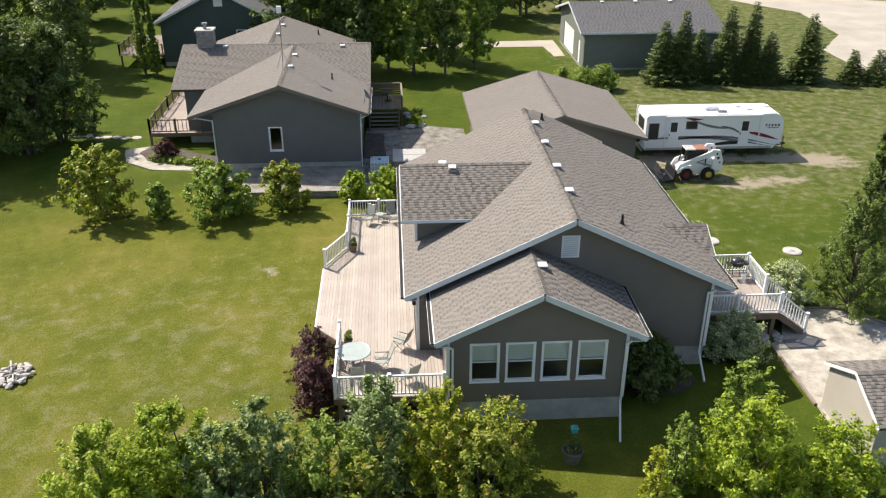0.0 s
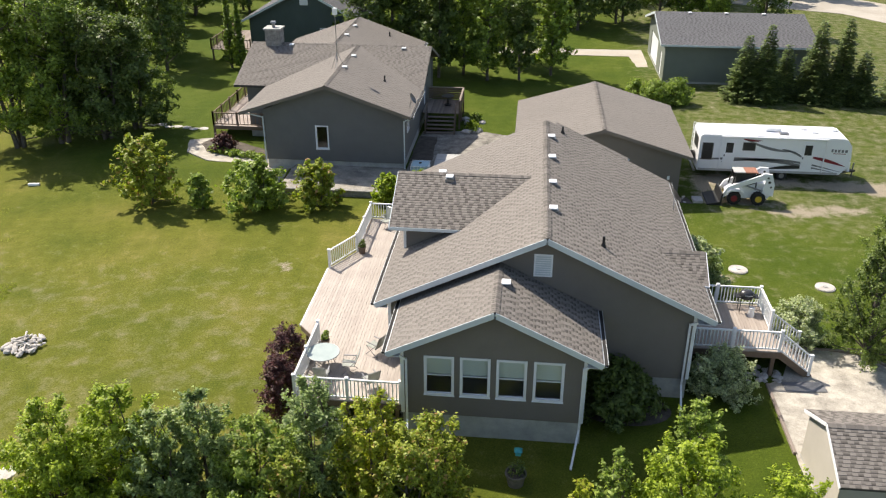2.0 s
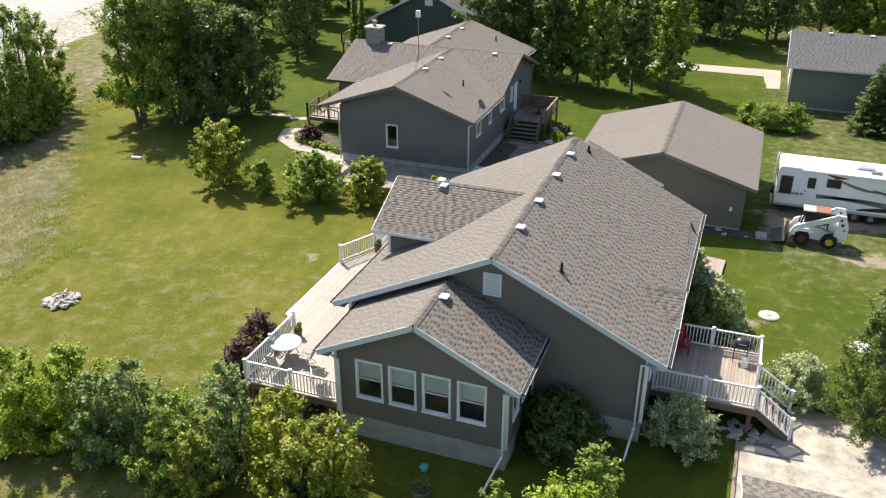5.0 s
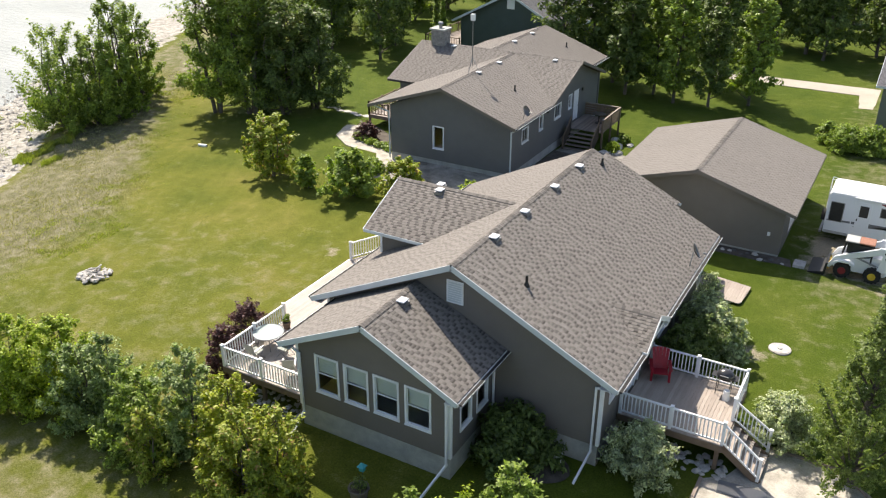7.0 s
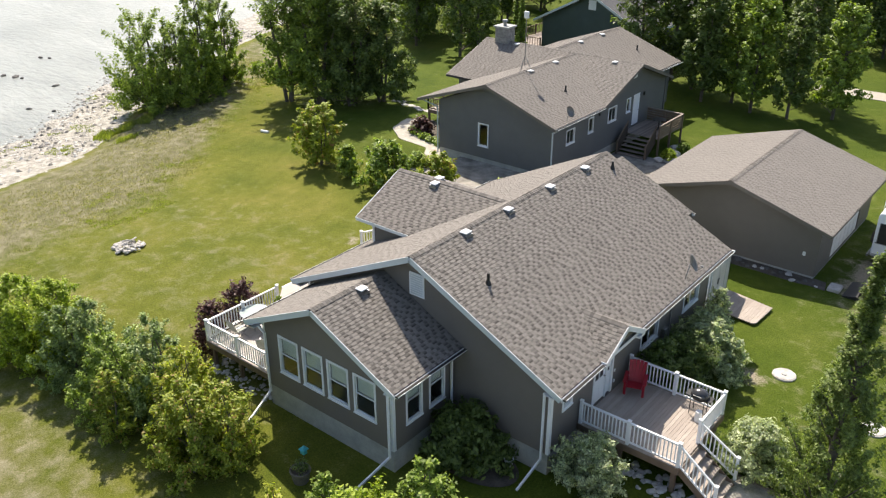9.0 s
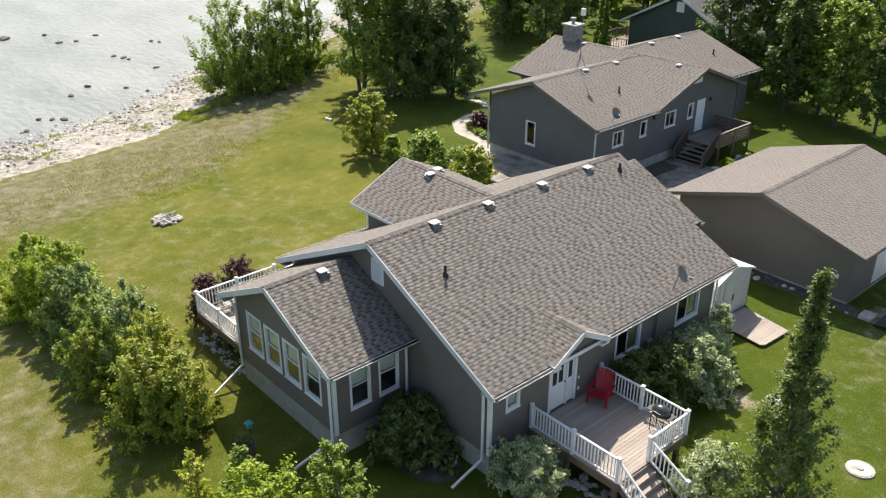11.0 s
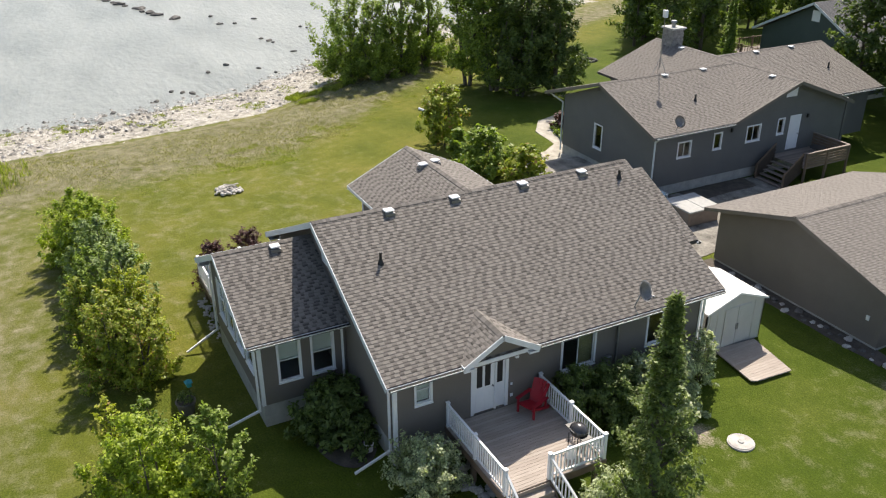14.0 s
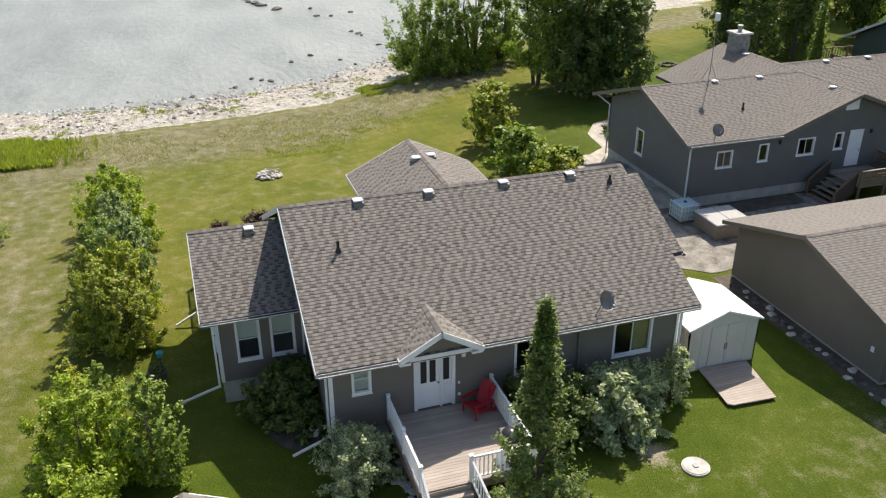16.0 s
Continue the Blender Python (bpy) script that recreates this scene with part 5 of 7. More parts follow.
def tree(name, x, y, h, r, leaves, n, size, label, category="tree", seed=0, shape="round", low=0.2, stems=1, group=""):
    """A tree or shrub: tapered trunk, boughs that reach to the crown's outside, and a crown of single leaves."""
    rng = np.random.default_rng(seed)
    z0 = gz(x, y) - 0.05
    th = thing(name, (x, y, z0), label, category, group)
    boughs, v = grow(shape, h, r, low, n, size, rng)
    bm = bmesh.new()
    tr = max(0.03, 0.016 * h) if shape != "shrub" else 0.03
    for s in range(stems):
        off = Vector((0, 0, 0)) if stems == 1 else Vector((0.3 * r * math.cos(s * 2.1), 0.3 * r * math.sin(s * 2.1), 0))
        knots = [off * 0.25, off * 0.8 + Vector((rng.uniform(-0.05, 0.05) * r, rng.uniform(-0.05, 0.05) * r, h * 0.32)), off * 1.2 + Vector((rng.uniform(-0.08, 0.08) * r, rng.uniform(-0.08, 0.08) * r, h * 0.62)), off * 0.6 + Vector((0, 0, h * 0.93))]
        for j in range(3):
            rod(bm, knots[j], knots[j + 1], tr * (1 - 0.3 * j), tr * (0.7 - 0.3 * j) + 0.006, 7, False)
    for st, end in boughs[::2]:
        p, q = Vector(st), Vector(end)
        rod(bm, p, p.lerp(q, 0.5) + Vector((0, 0, -0.06 * (q - p).length)), tr * 0.32, tr * 0.2, 4, False)
        rod(bm, p.lerp(q, 0.5) + Vector((0, 0, -0.06 * (q - p).length)), q, tr * 0.2, 0.004, 4, False)
    bmesh.ops.translate(bm, verts=bm.verts, vec=(x, y, z0))
    part("trunk", bm, M_BARK, th, "", True)
    v = v + np.array((x, y, z0))
    v[:, 2] = np.maximum(v[:, 2], z0 + 0.03)
    attach(new("crown", quads_mesh("crown", v, leaves)), th)
    return th


def spruce(x, y, h, r, seed, label, material=None):
    """A conifer: whorls of drooping boughs, each of many short needle sprays."""
    rng = np.random.default_rng(seed)
    z0 = gz(x, y) - 0.05
    th = thing("spruce_tree", (x, y, z0), label, "tree", "spruces along the road")
    part("trunk", rod(bmesh.new(), (x, y, z0), (x, y, z0 + h * 0.97), 0.02 * h, 0.01, 8), M_BARK, th)
    vs = []
    rows = int(h / 0.2)
    for i in range(rows):
        f = i / rows
        z = h * (0.05 + 0.93 * f)
        rad = r * (1 - f) ** 0.85 * rng.uniform(0.8, 1.1) + 0.06
        nb_ = max(5, int(17 * (1 - f) + 5))
        for j in range(nb_):
            a = 2 * math.pi * j / nb_ + rng.uniform(-0.3, 0.3)
            ln = rad * rng.uniform(0.7, 1.15)
            m = max(5, int(ln / 0.055))
            t = rng.uniform(0.15, 1, m)
            px_, py_ = np.cos(a) * ln * t, np.sin(a) * ln * t
            pz = z - 0.22 * ln * t + 0.13 * ln * t ** 3
            c = np.stack([px_, py_, pz], 1) + rng.normal(size=(m, 3)) * 0.035
            spread = rng.choice([-1, 1], m) * rng.uniform(0.3, 1.1, m)
            d = np.stack([np.cos(a + spread), np.sin(a + spread), rng.uniform(-0.35, 0.25, m)], 1)
            s = np.stack([-np.sin(a + spread), np.cos(a + spread), rng.uniform(-0.4, 0.4, m)], 1)
            L = (0.24 + 0.12 * (1 - t))[:, None] * rng.uniform(0.7, 1.3, (m, 1))
            vs.append(np.stack([c, c + d * L * 0.5 + s * L * 0.28, c + d * L, c + d * L * 0.5 - s * L * 0.28], 1).reshape(-1, 3))
    v = np.concatenate(vs) + np.array((x, y, z0))
    attach(new("crown", quads_mesh("crown", v, material or L_SPRUCE)), th)
    return th


HEDGE = "trees of the boundary row"
# boundary row south of the house: x, y, height, radius, leaves, label
for i, (x, y, h, r, lv, lab) in enumerate((
    (-9.7, 21.7, 3.9, 1.7, L_LIME, "young ash tree with bright lime green leaves"),
    (-7.8, 22.6, 4.1, 1.6, L_LIME, "spreading ash tree with bright lime green leaves"),
    (-6.0, 22.0, 3.6, 1.25, L_SILVER, "rounded silvery green shrub tree in the boundary row"),
    (-4.6, 22.4, 4.1, 1.25, L_SILVER, "dense grey-green shrub tree in the boundary row"),
    (-2.5, 21.9, 3.6, 1.4, L_MID, "leafy green shrub tree in the boundary row"),
    (-0.8, 22.8, 4.6, 1.2, L_SILVER, "taller grey-green tree in the boundary row"),
    (-1.2, 21.0, 2.9, 0.85, L_OLIVE, "low bushy tree with rust-tipped leaves"),
    (1.3, 22.7, 4.1, 1.35, L_GOLD, "bushy tree with yellow-green olive leaves"),
    (2.7, 21.6, 3.7, 1.3, L_OLIVE, "bushy tree with reddish seed clusters"),
    (3.3, 22.7, 3.4, 1.2, L_OLIVE, "bushy tree with rust-tipped olive leaves"),
    (8.2, 20.9, 2.9, 0.5, L_GOLD, "thin sapling with rust-tipped leaves"),
    (9.4, 22.0, 3.2, 0.65, L_MID, "slender sapling with bright green leaves"),
    (11.7, 21.5, 4.0, 1.65, L_LIME, "young maple with bright green leaves"),
    (12.1, 23.6, 4.1, 1.05, L_MID, "upright green young maple"),
    (14.8, 21.4, 3.0, 1.4, L_LIME, "small lime green tree beside the shed"),
)):
    r *= 1.12
    tree("boundary_tree", x, y, h, r, lv, int((5200 * r * r + 800) * (h / 4.2)), 0.074, lab, "tree", 20 + i, "hedge", 0.04, 2, HEDGE)

# lawn trees by the neighbour
for i, (x, y, h, r, n, lab) in enumerate((
    (-17.3, 46.9, 4.3, 1.9, 5200, "small maple with reddish shoots on the lawn"),
    (-13.7, 46.2, 2.3, 0.75, 1400, "thin young sapling on the lawn"),
    (-10.2, 46.3, 3.0, 1.8, 5200, "rounded bright green lawn shrub tree"),
    (-6.6, 47.0, 2.8, 1.3, 3200, "small reddish green lawn shrub tree"),
    (-2.4, 48.0, 1.8, 0.9, 1700, "low bright shrub beside the deck"),
    (-0.4, 47.4, 2.2, 1.2, 2400, "bright green shrub behind the deck"),
)):
    tree("lawn_tree", x, y, h, r, (L_OLIVE, L_MID, L_MID, L_OLIVE, L_LIME, L_LIME)[i], n, 0.14, lab, "tree", 50 + i, "round", 0.1, 2)

# foundation shrubs
for x, y, h, r, lv, n, lab in (
    (14.3, 30.0, 2.0, 1.45, L_GREY, 11000, "variegated silvery dogwood shrub"),
    (18.5, 34.5, 2.0, 1.45, L_GREY, 9000, "variegated silvery dogwood shrub by the stairs"),
    (9.9, 28.4, 2.0, 1.7, L_DARK, 9500, "dark green shrub in the shaded corner"),
    (11.0, 29.0, 1.3, 0.7, L_DARK, 1600, "low dark shrub against the wall"),
    (13.9, 36.3, 2.8, 1.15, L_DARK, 6500, "green shrub climbing beside the deck"),
    (14.3, 37.6, 2.6, 1.4, L_DARK, 8500, "spreading green shrub against the house"),
    (14.5, 39.4, 2.4, 1.6, L_GREY, 12000, "grey-green dogwood shrub against the house"),
    (13.9, 41.0, 2.1, 1.2, L_GREY, 6500, "grey-green dogwood shrub under the window"),
    (13.6, 42.6, 2.3, 0.75, L_GREY, 2600, "pale upright shrub at the house corner"),
    (-3.3, 27.2, 2.4, 0.95, L_PURPLE, 4200, "dark purple ninebark shrub beside the deck"),
    (-3.5, 29.0, 2.6, 1.1, L_PURPLE, 5000, "large dark purple ninebark shrub beside the deck"),
    (-11.2, 50.4, 1.0, 0.8, L_MID, 1300, "low green shrub by the neighbour's wall"),
    (16.4, 71.0, 1.9, 1.5, L_MID, 2600, "clipped green hedge shrub"),
    (18.2, 71.2, 2.0, 1.6, L_MID, 2800, "clipped rounded green hedge shrub"),
    (14.9, 72.6, 1.6, 0.9, L_MID, 1300, "small green hedge shrub"),
    (-11.0, 15.2, 1.6, 1.1, L_MID, 2600, "green shrub at the edge of the long grass"),
    (1.7, 62.4, 0.8, 0.6, L_LIME, 700, "low green shrub beside the stone border"),
    (1.9, 64.6, 0.7, 0.5, L_MID, 500, "low green shrub beside the landing"),
    (-15.6, 56.0, 1.3, 0.9, L_PURPLE, 1400, "low reddish shrub below the deck"),
):
    tree("shrub", x, y, h, r, lv, int(n * 1.5), 0.058 if r < 1.6 and y < 45 else 0.10, lab, "shrub", int(x * 7 + y * 13) % 997, "shrub", 0.05, 3)

tree("columnar_aspen", 21.15, 33.3, 10.1, 2.25, L_ASPEN, 32000, 0.062, "tall columnar aspen with dark green leaves", "tree", 5, "column", 0.06)

# big trees by the bank
for i, (x, y, h, r, lv) in enumerate(((-31.6, 56.8, 11.5, 3.4, L_MID), (-28.6, 57.8, 12.5, 3.8, L_MID), (-25.6, 58.6, 9.4, 3.4, L_DARK), (-24.2, 60.8, 8.4, 2.9, L_DARK), (-30.0, 61.0, 12.0, 3.4, L_MID))):
    tree("bank_tree", x, y, h, r, lv, 14000, 0.145, "large leafy ash tree at the lawn's edge" if lv is L_MID else "dark rounded tree at the lawn's edge", "tree", 70 + i, "tall", 0.12, 3, "trees at the lawn's edge")
for i, (x, y, h, r) in enumerate(((-41.6, 49.2, 8.6, 3.4), (-39.4, 50.8, 7.4, 2.6), (-40.4, 54.0, 9.6, 2.7), (-41.8, 57.4, 8.4, 2.3))):
    tree("shore_tree", x, y, h, r, L_MID, 15000, 0.125, "leafy shore tree leaning over the stony beach", "tree", 80 + i, "hedge", 0.03, 3, "trees on the shore")

for i, (x, y, h, r) in enumerate(((-22.6, 78.6, 8.5, 0.9), (-21.3, 77.6, 7.5, 0.8))):
    tree("slender_tree", x, y, h, r, L_MID, 4200, 0.12, "slender upright tree beside the green house", "tree", 90 + i, "column", 0.08, 1, "slender trees by the deck")

# woods to the north
proto = []
for i, (h, r, lv) in enumerate(((9.5, 2.2, L_DARK), (10.5, 2.6, L_DARK), (9.0, 2.0, L_MID), (11.0, 2.8, L_DARK))):
    proto.append((h, r, lv, i))
woods = [(-2.5, 77.3, 0), (-0.3, 78.6, 2), (2.0, 76.8, 2), (4.9, 77.1, 0), (7.8, 79.2, 2), (-4.8, 80.5, 1), (3.6, 83.5, 3)]
random.seed(12)
for k in range(64):
    x = -62 + 122 * (k + random.random()) / 64
    near, far, kind = random.uniform(101, 108), random.uniform(112, 128), random.randrange(4)
    if k % 3:
        woods.append((x, near, kind))
    woods.append((x + 1.0, far, random.randrange(4)))
for k in range(7):
    woods.append((random.uniform(-48, -35), random.uniform(72, 96), random.randrange(4)))
woods += [(-28.5, 77.2, 3), (-20.0, 98, 1), (11, 99, 1), (9, 101, 3), (-9.5, 79.5, 3), (-7.6, 82.0, 1), (-36, 79, 1), (-39, 83, 3), (-43, 86, 0), (-34, 86, 2), (-47, 90, 1), (-30.5, 83, 3), (-40, 92, 1), (-50, 95, 3), (-36, 95, 0)]
first = {}
for j, (x, y, k) in enumerate(woods):
    if 33 < x < 66 and y < 122:
        continue
    if k not in first:
        h, r, lv, i = proto[k]
        first[k] = tree("woodland_tree", x, y, h, r, lv, 6200, 0.18, "tall woodland tree in full leaf", "tree", 100 + i, "tall", 0.16, 1, "woods behind the houses")
    else:
        s = random.uniform(0.85, 1.15)
        copy_thing(first[k], pose(x, y, gz(x, y) - 0.05, 0, 0, random.uniform(0, 360)) @ Matrix.Scale(s, 4))

for i, (x, y, h, r) in enumerate(((23.9, 73.2, 5.7, 1.8), (25.5, 73.0, 6.6, 1.9), (27.4, 74.0, 4.8, 1.6), (29.7, 73.5, 6.9, 2.0), (31.6, 73.0, 7.3, 1.6), (33.3, 72.8, 4.8, 1.7), (36.9, 73.0, 6.2, 2.1), (40.8, 72.2, 3.1, 1.4), (42.9, 71.8, 3.2, 1.5))):
    spruce(x, y, h, r, 200 + i, "dark green spruce in a row by the road")


# ---- vehicles ----
rv = thing("travel_trailer", (22, 55.5, 0), "white travel trailer with grey and red swoosh stripes", "trailer")
X0, X1, YS, YN, ZB, ZT = 17.15, 26.75, 54.3, 56.75, 0.55, 3.03
mR = side(0, YS, "S")
prof = [(X0, ZB), (X1 - 0.55, ZB), (X1 - 0.1, ZB + 0.55), (X1, ZB + 1.1), (X1 - 0.08, ZT - 0.5), (X1 - 0.42, ZT - 0.08), (X1 - 0.75, ZT), (X0 + 0.12, ZT), (X0, ZT - 0.15)]
bm = prism(bmesh.new(), prof, 0.0, -(YN - YS), mR)
bmesh.ops.bevel(bm, geom=[e for e in bm.edges], offset=0.04, segments=2, affect="EDGES")
part("body", bm, M_RV, rv)
part("awning_rail", bx(X0 + 1.3, X1 - 1.6, 0.0, 0.11, ZT - 0.16, ZT - 0.04, mR, 0.03), M_RV, rv)
for u in (X0 + 1.35, X1 - 1.7):
    part("awning_arm", bx(u - 0.03, u + 0.03, 0.0, 0.07, ZB + 0.15, ZT - 0.1, mR), M_RV, rv)
for u0, u1, z0, z1 in ((X0 + 0.2, X0 + 0.85, 1.35, 2.45), (X0 + 2.75, X0 + 3.5, 2.05, 2.55)):
    w = part("window", bx(u0, u1, 0.0, 0.02, z0, z1, mR, 0.008), M_BLACK, rv, "dark tinted window")
    part("window_frame", bx(u0 - 0.04, u1 + 0.04, 0.0, 0.012, z0 - 0.04, z1 + 0.04, mR), M_STEEL, w)
for u in (X0 + 1.55, X1 - 3.1):
    d = part("door", bx(u, u + 0.72, 0.0, 0.03, 0.75, 2.72, mR, 0.01), M_RV, rv, "white entry door with a dark pane")
    part("pane", bx(u + 0.13, u + 0.58, 0.03, 0.04, 1.85, 2.52, mR), M_BLACK, d)
    part("handle", bx(u + 0.04, u + 0.10, 0.03, 0.07, 1.6, 1.72, mR), M_BLACK, d)


def swoosh(u0, z0, u1, z1, sag, thick, material):
    """A tapering curved stripe on the trailer's side."""
    top, low = [], []
    for k in range(15):
        f = k / 14
        u, z = u0 + (u1 - u0) * f, z0 + (z1 - z0) * f - sag * math.sin(math.pi * f)
        h = thick * math.sin(math.pi * min(1, 0.08 + 0.92 * f)) + 0.01
        top.append((u, z + h / 2))
        low.append((u, z - h / 2))
    bm = bmesh.new()
    a = [bm.verts.new(mR @ Vector((u, 0.008, z))) for u, z in top]
    c = [bm.verts.new(mR @ Vector((u, 0.008, z))) for u, z in low]
    for k in range(14):
        bm.faces.new((a[k], a[k + 1], c[k + 1], c[k]))
    part("stripe", bm, material, rv)


swoosh(X0 + 0.1, 1.35, X1 - 0.9, 0.72, -0.35, 0.2, M_STRIPE)
swoosh(X0 + 1.5, 1.22, X1 - 0.4, 0.75, -0.45, 0.15, M_STRIPE)
swoosh(X0 + 2.9, 2.75, X1 - 3.4, 2.05, 0.22, 0.17, M_STRIPE)
swoosh(X0 + 5.2, 2.2, X1 - 2.4, 1.2, -0.2, 0.14, M_STRIPE)
swoosh(X0 + 2.7, 2.8, X0 + 3.9, 2.72, 0.05, 0.14, M_RED_D)
swoosh(X1 - 2.6, 1.75, X1 - 0.25, 1.15, -0.05, 0.22, M_RED_D)
swoosh(X1 - 5.0, 0.85, X1 - 2.2, 0.95, -0.1, 0.24, M_BLACK)
for k, (a, c, z) in enumerate(((1.32, 1.2, 2.22), (1.12, 1.0, 2.2), (0.92, 0.78, 2.2), (0.7, 0.55, 2.2), (0.47, 0.32, 2.2), (1.2, 0.4, 2.02))):
    part("badge_bar", bx(X1 - a, X1 - c, 0.0, 0.01, z - (0.09 if k < 5 else 0.02), z + (0.09 if k < 5 else 0.02), mR), M_STRIPE if k < 5 else M_RED_D, rv)
spare = part("spare_tyre", rod(bmesh.new(), (X0 - 0.28, YS + 1.2, 1.15), (X0 - 0.06, YS + 1.2, 1.15), 0.34, seg=20), M_RUBBER, rv, "black spare tyre")
part("rim", rod(bmesh.new(), (X0 - 0.29, YS + 1.2, 1.15), (X0 - 0.05, YS + 1.2, 1.15), 0.17, seg=16), M_STEEL, spare)
ladder = part("ladder", bmesh.new(), M_WHITE, rv, "white rear ladder")
for dy in (1.75, 2.15):
    part("rail", rod(rod(bmesh.new(), (X0 - 0.14, YS + dy, 0.75), (X0 - 0.14, YS + dy, ZT + 0.12), 0.018), (X0 - 0.14, YS + dy, ZT + 0.12), (X0 + 0.2, YS + dy, ZT + 0.06), 0.018), M_WHITE, ladder)
for k in range(7):
    part("rung", rod(bmesh.new(), (X0 - 0.14, YS + 1.75, 0.9 + 0.32 * k), (X0 - 0.14, YS + 2.15, 0.9 + 0.32 * k), 0.014), M_WHITE, ladder)
part("rear_bumper", bx(X0 - 0.2, X0 - 0.08, YS + 0.1, YN - 0.1, 0.45, 0.56), M_STEEL, rv)
part("skirt", bx(X0 + 0.05, X1 - 0.7, 0.004, 0.016, ZB + 0.02, ZB + 0.17, mR), M_FABRIC, rv, "grey lower skirt panel")
part("rear_window", bx(X0 - 0.02, X0, YS + 0.6, YS + 1.9, 1.8, 2.6), M_BLACK, rv)
part("air_conditioner", bx(X0 + 4.2, X0 + 5.2, YS + 0.9, YS + 1.6, ZT, ZT + 0.28, None, 0.08), M_RV, rv)
for u, v, w in ((X0 + 6.6, 1.5, 0.4), (X0 + 7.1, 0.8, 0.45), (X0 + 8.6, 1.4, 0.35), (X0 + 5.0, 0.35, 0.6)):
    part("roof_vent", bx(u, u + w, YS + v, YS + v + 0.36, ZT, ZT + 0.12, None, 0.03), M_STEEL if w > 0.5 else M_RV, rv)
part("chassis", bx(X0 + 0.3, X1 - 0.6, YS + 0.5, YN - 0.5, 0.38, ZB), M_BLACK, rv)
part("hitch", beam(beam(bmesh.new(), (X1 - 0.7, YS + 0.7, 0.45), (X1 + 0.85, YS + 1.25, 0.45), 0.1, 0.12), (X1 - 0.7, YN - 0.7, 0.45), (X1 + 0.85, YS + 1.25, 0.45), 0.1, 0.12), M_BLACK, rv)
for dy in (-0.22, 0.22):
    part("gas_bottle", rod(bmesh.new(), (X1 + 0.25, YS + 1.25 + dy, 0.5), (X1 + 0.25, YS + 1.25 + dy, 1.1), 0.17, 0.15, 14), M_RV, rv)
part("jack", rod(bmesh.new(), (X1 + 0.7, YS + 1.25, 0), (X1 + 0.7, YS + 1.25, 1.0), 0.05), M_STEEL, rv)


def wheel(parent, x, y, z, r, w, hub):
    t = part("tyre", rod(rod(bmesh.new(), (x, y - w / 2, z), (x, y + w / 2, z), r, seg=24), (x, y - w / 2 - 0.03, z), (x, y + w / 2 + 0.03, z), r * 0.86, seg=24), M_RUBBER, parent, "worn black tyre")
    part("rim", rod(bmesh.new(), (x, y - w / 2 - 0.045, z), (x, y + w / 2 + 0.045, z), r * 0.5, seg=16), hub, t)
    for k in range(14):
        a = 2 * math.pi * k / 14
        c = Vector((x + r * math.cos(a), y, z + r * math.sin(a)))
        m = Matrix.Translation(c) @ Matrix.Rotation(-a, 4, "Y")
        part("lug", bx(-0.03, 0.03, -w / 2, w / 2, -0.035, 0.035, m), M_RUBBER, t)


for u in (X0 + 4.6, X0 + 5.5):
    for yy in (YS + 0.25, YN - 0.25):
        wheel(rv, u, yy, 0.33, 0.33, 0.2, M_STEEL)

sk = thing("skid_steer_loader", (19.4, 50.4, 0), "white skid steer loader with rusty orange cab roof", "loader")
YC = 50.75
for x, hub in ((18.75, M_RED_D), (20.2, M_YELLOW)):
    for yy in (YC - 0.62, YC + 0.62):
        wheel(sk, x, yy, 0.42, 0.40, 0.28, hub)
mK = side(0, YC - 0.45, "S")
bm = prism(bmesh.new(), [(18.35, 0.35), (20.75, 0.35), (21.0, 0.6), (20.95, 1.25), (20.3, 1.35), (18.6, 0.95), (18.3, 0.7)], 0.0, -0.9, mK)
part("chassis", bm, M_RV, sk)
part("tailgate", bx(20.98, 21.1, YC - 0.45, YC + 0.45, 0.55, 1.35, None, 0.03), M_RED_D, sk)
cab = part("cab", bx(18.85, 19.95, YC - 0.38, YC + 0.38, 0.85, 1.92, None, 0.05), M_BLACK, sk, "black caged cab")
part("cab_roof", bx(19.3, 20.05, YC - 0.46, YC + 0.46, 1.95, 2.04, None, 0.03), M_ORANGE, cab, "rusty orange cab roof")
part("cab_roof", bx(18.62, 19.3, YC - 0.46, YC + 0.46, 1.95, 2.03, None, 0.03), M_FABRIC, cab, "faded grey front of the cab roof")
for y in (YC - 0.43, YC + 0.43):
    part("cab_post", beam(bmesh.new(), (18.55, y, 0.95), (18.72, y, 1.96), 0.05, 0.07), M_BLACK, cab)
    part("cab_post", bx(19.96, 20.04, y - 0.03, y + 0.03, 0.9, 1.95), M_BLACK, cab)
    part("side_screen", bx(18.75, 19.95, y - 0.006, y + 0.006, 1.35, 1.9), M_BLACK, cab)
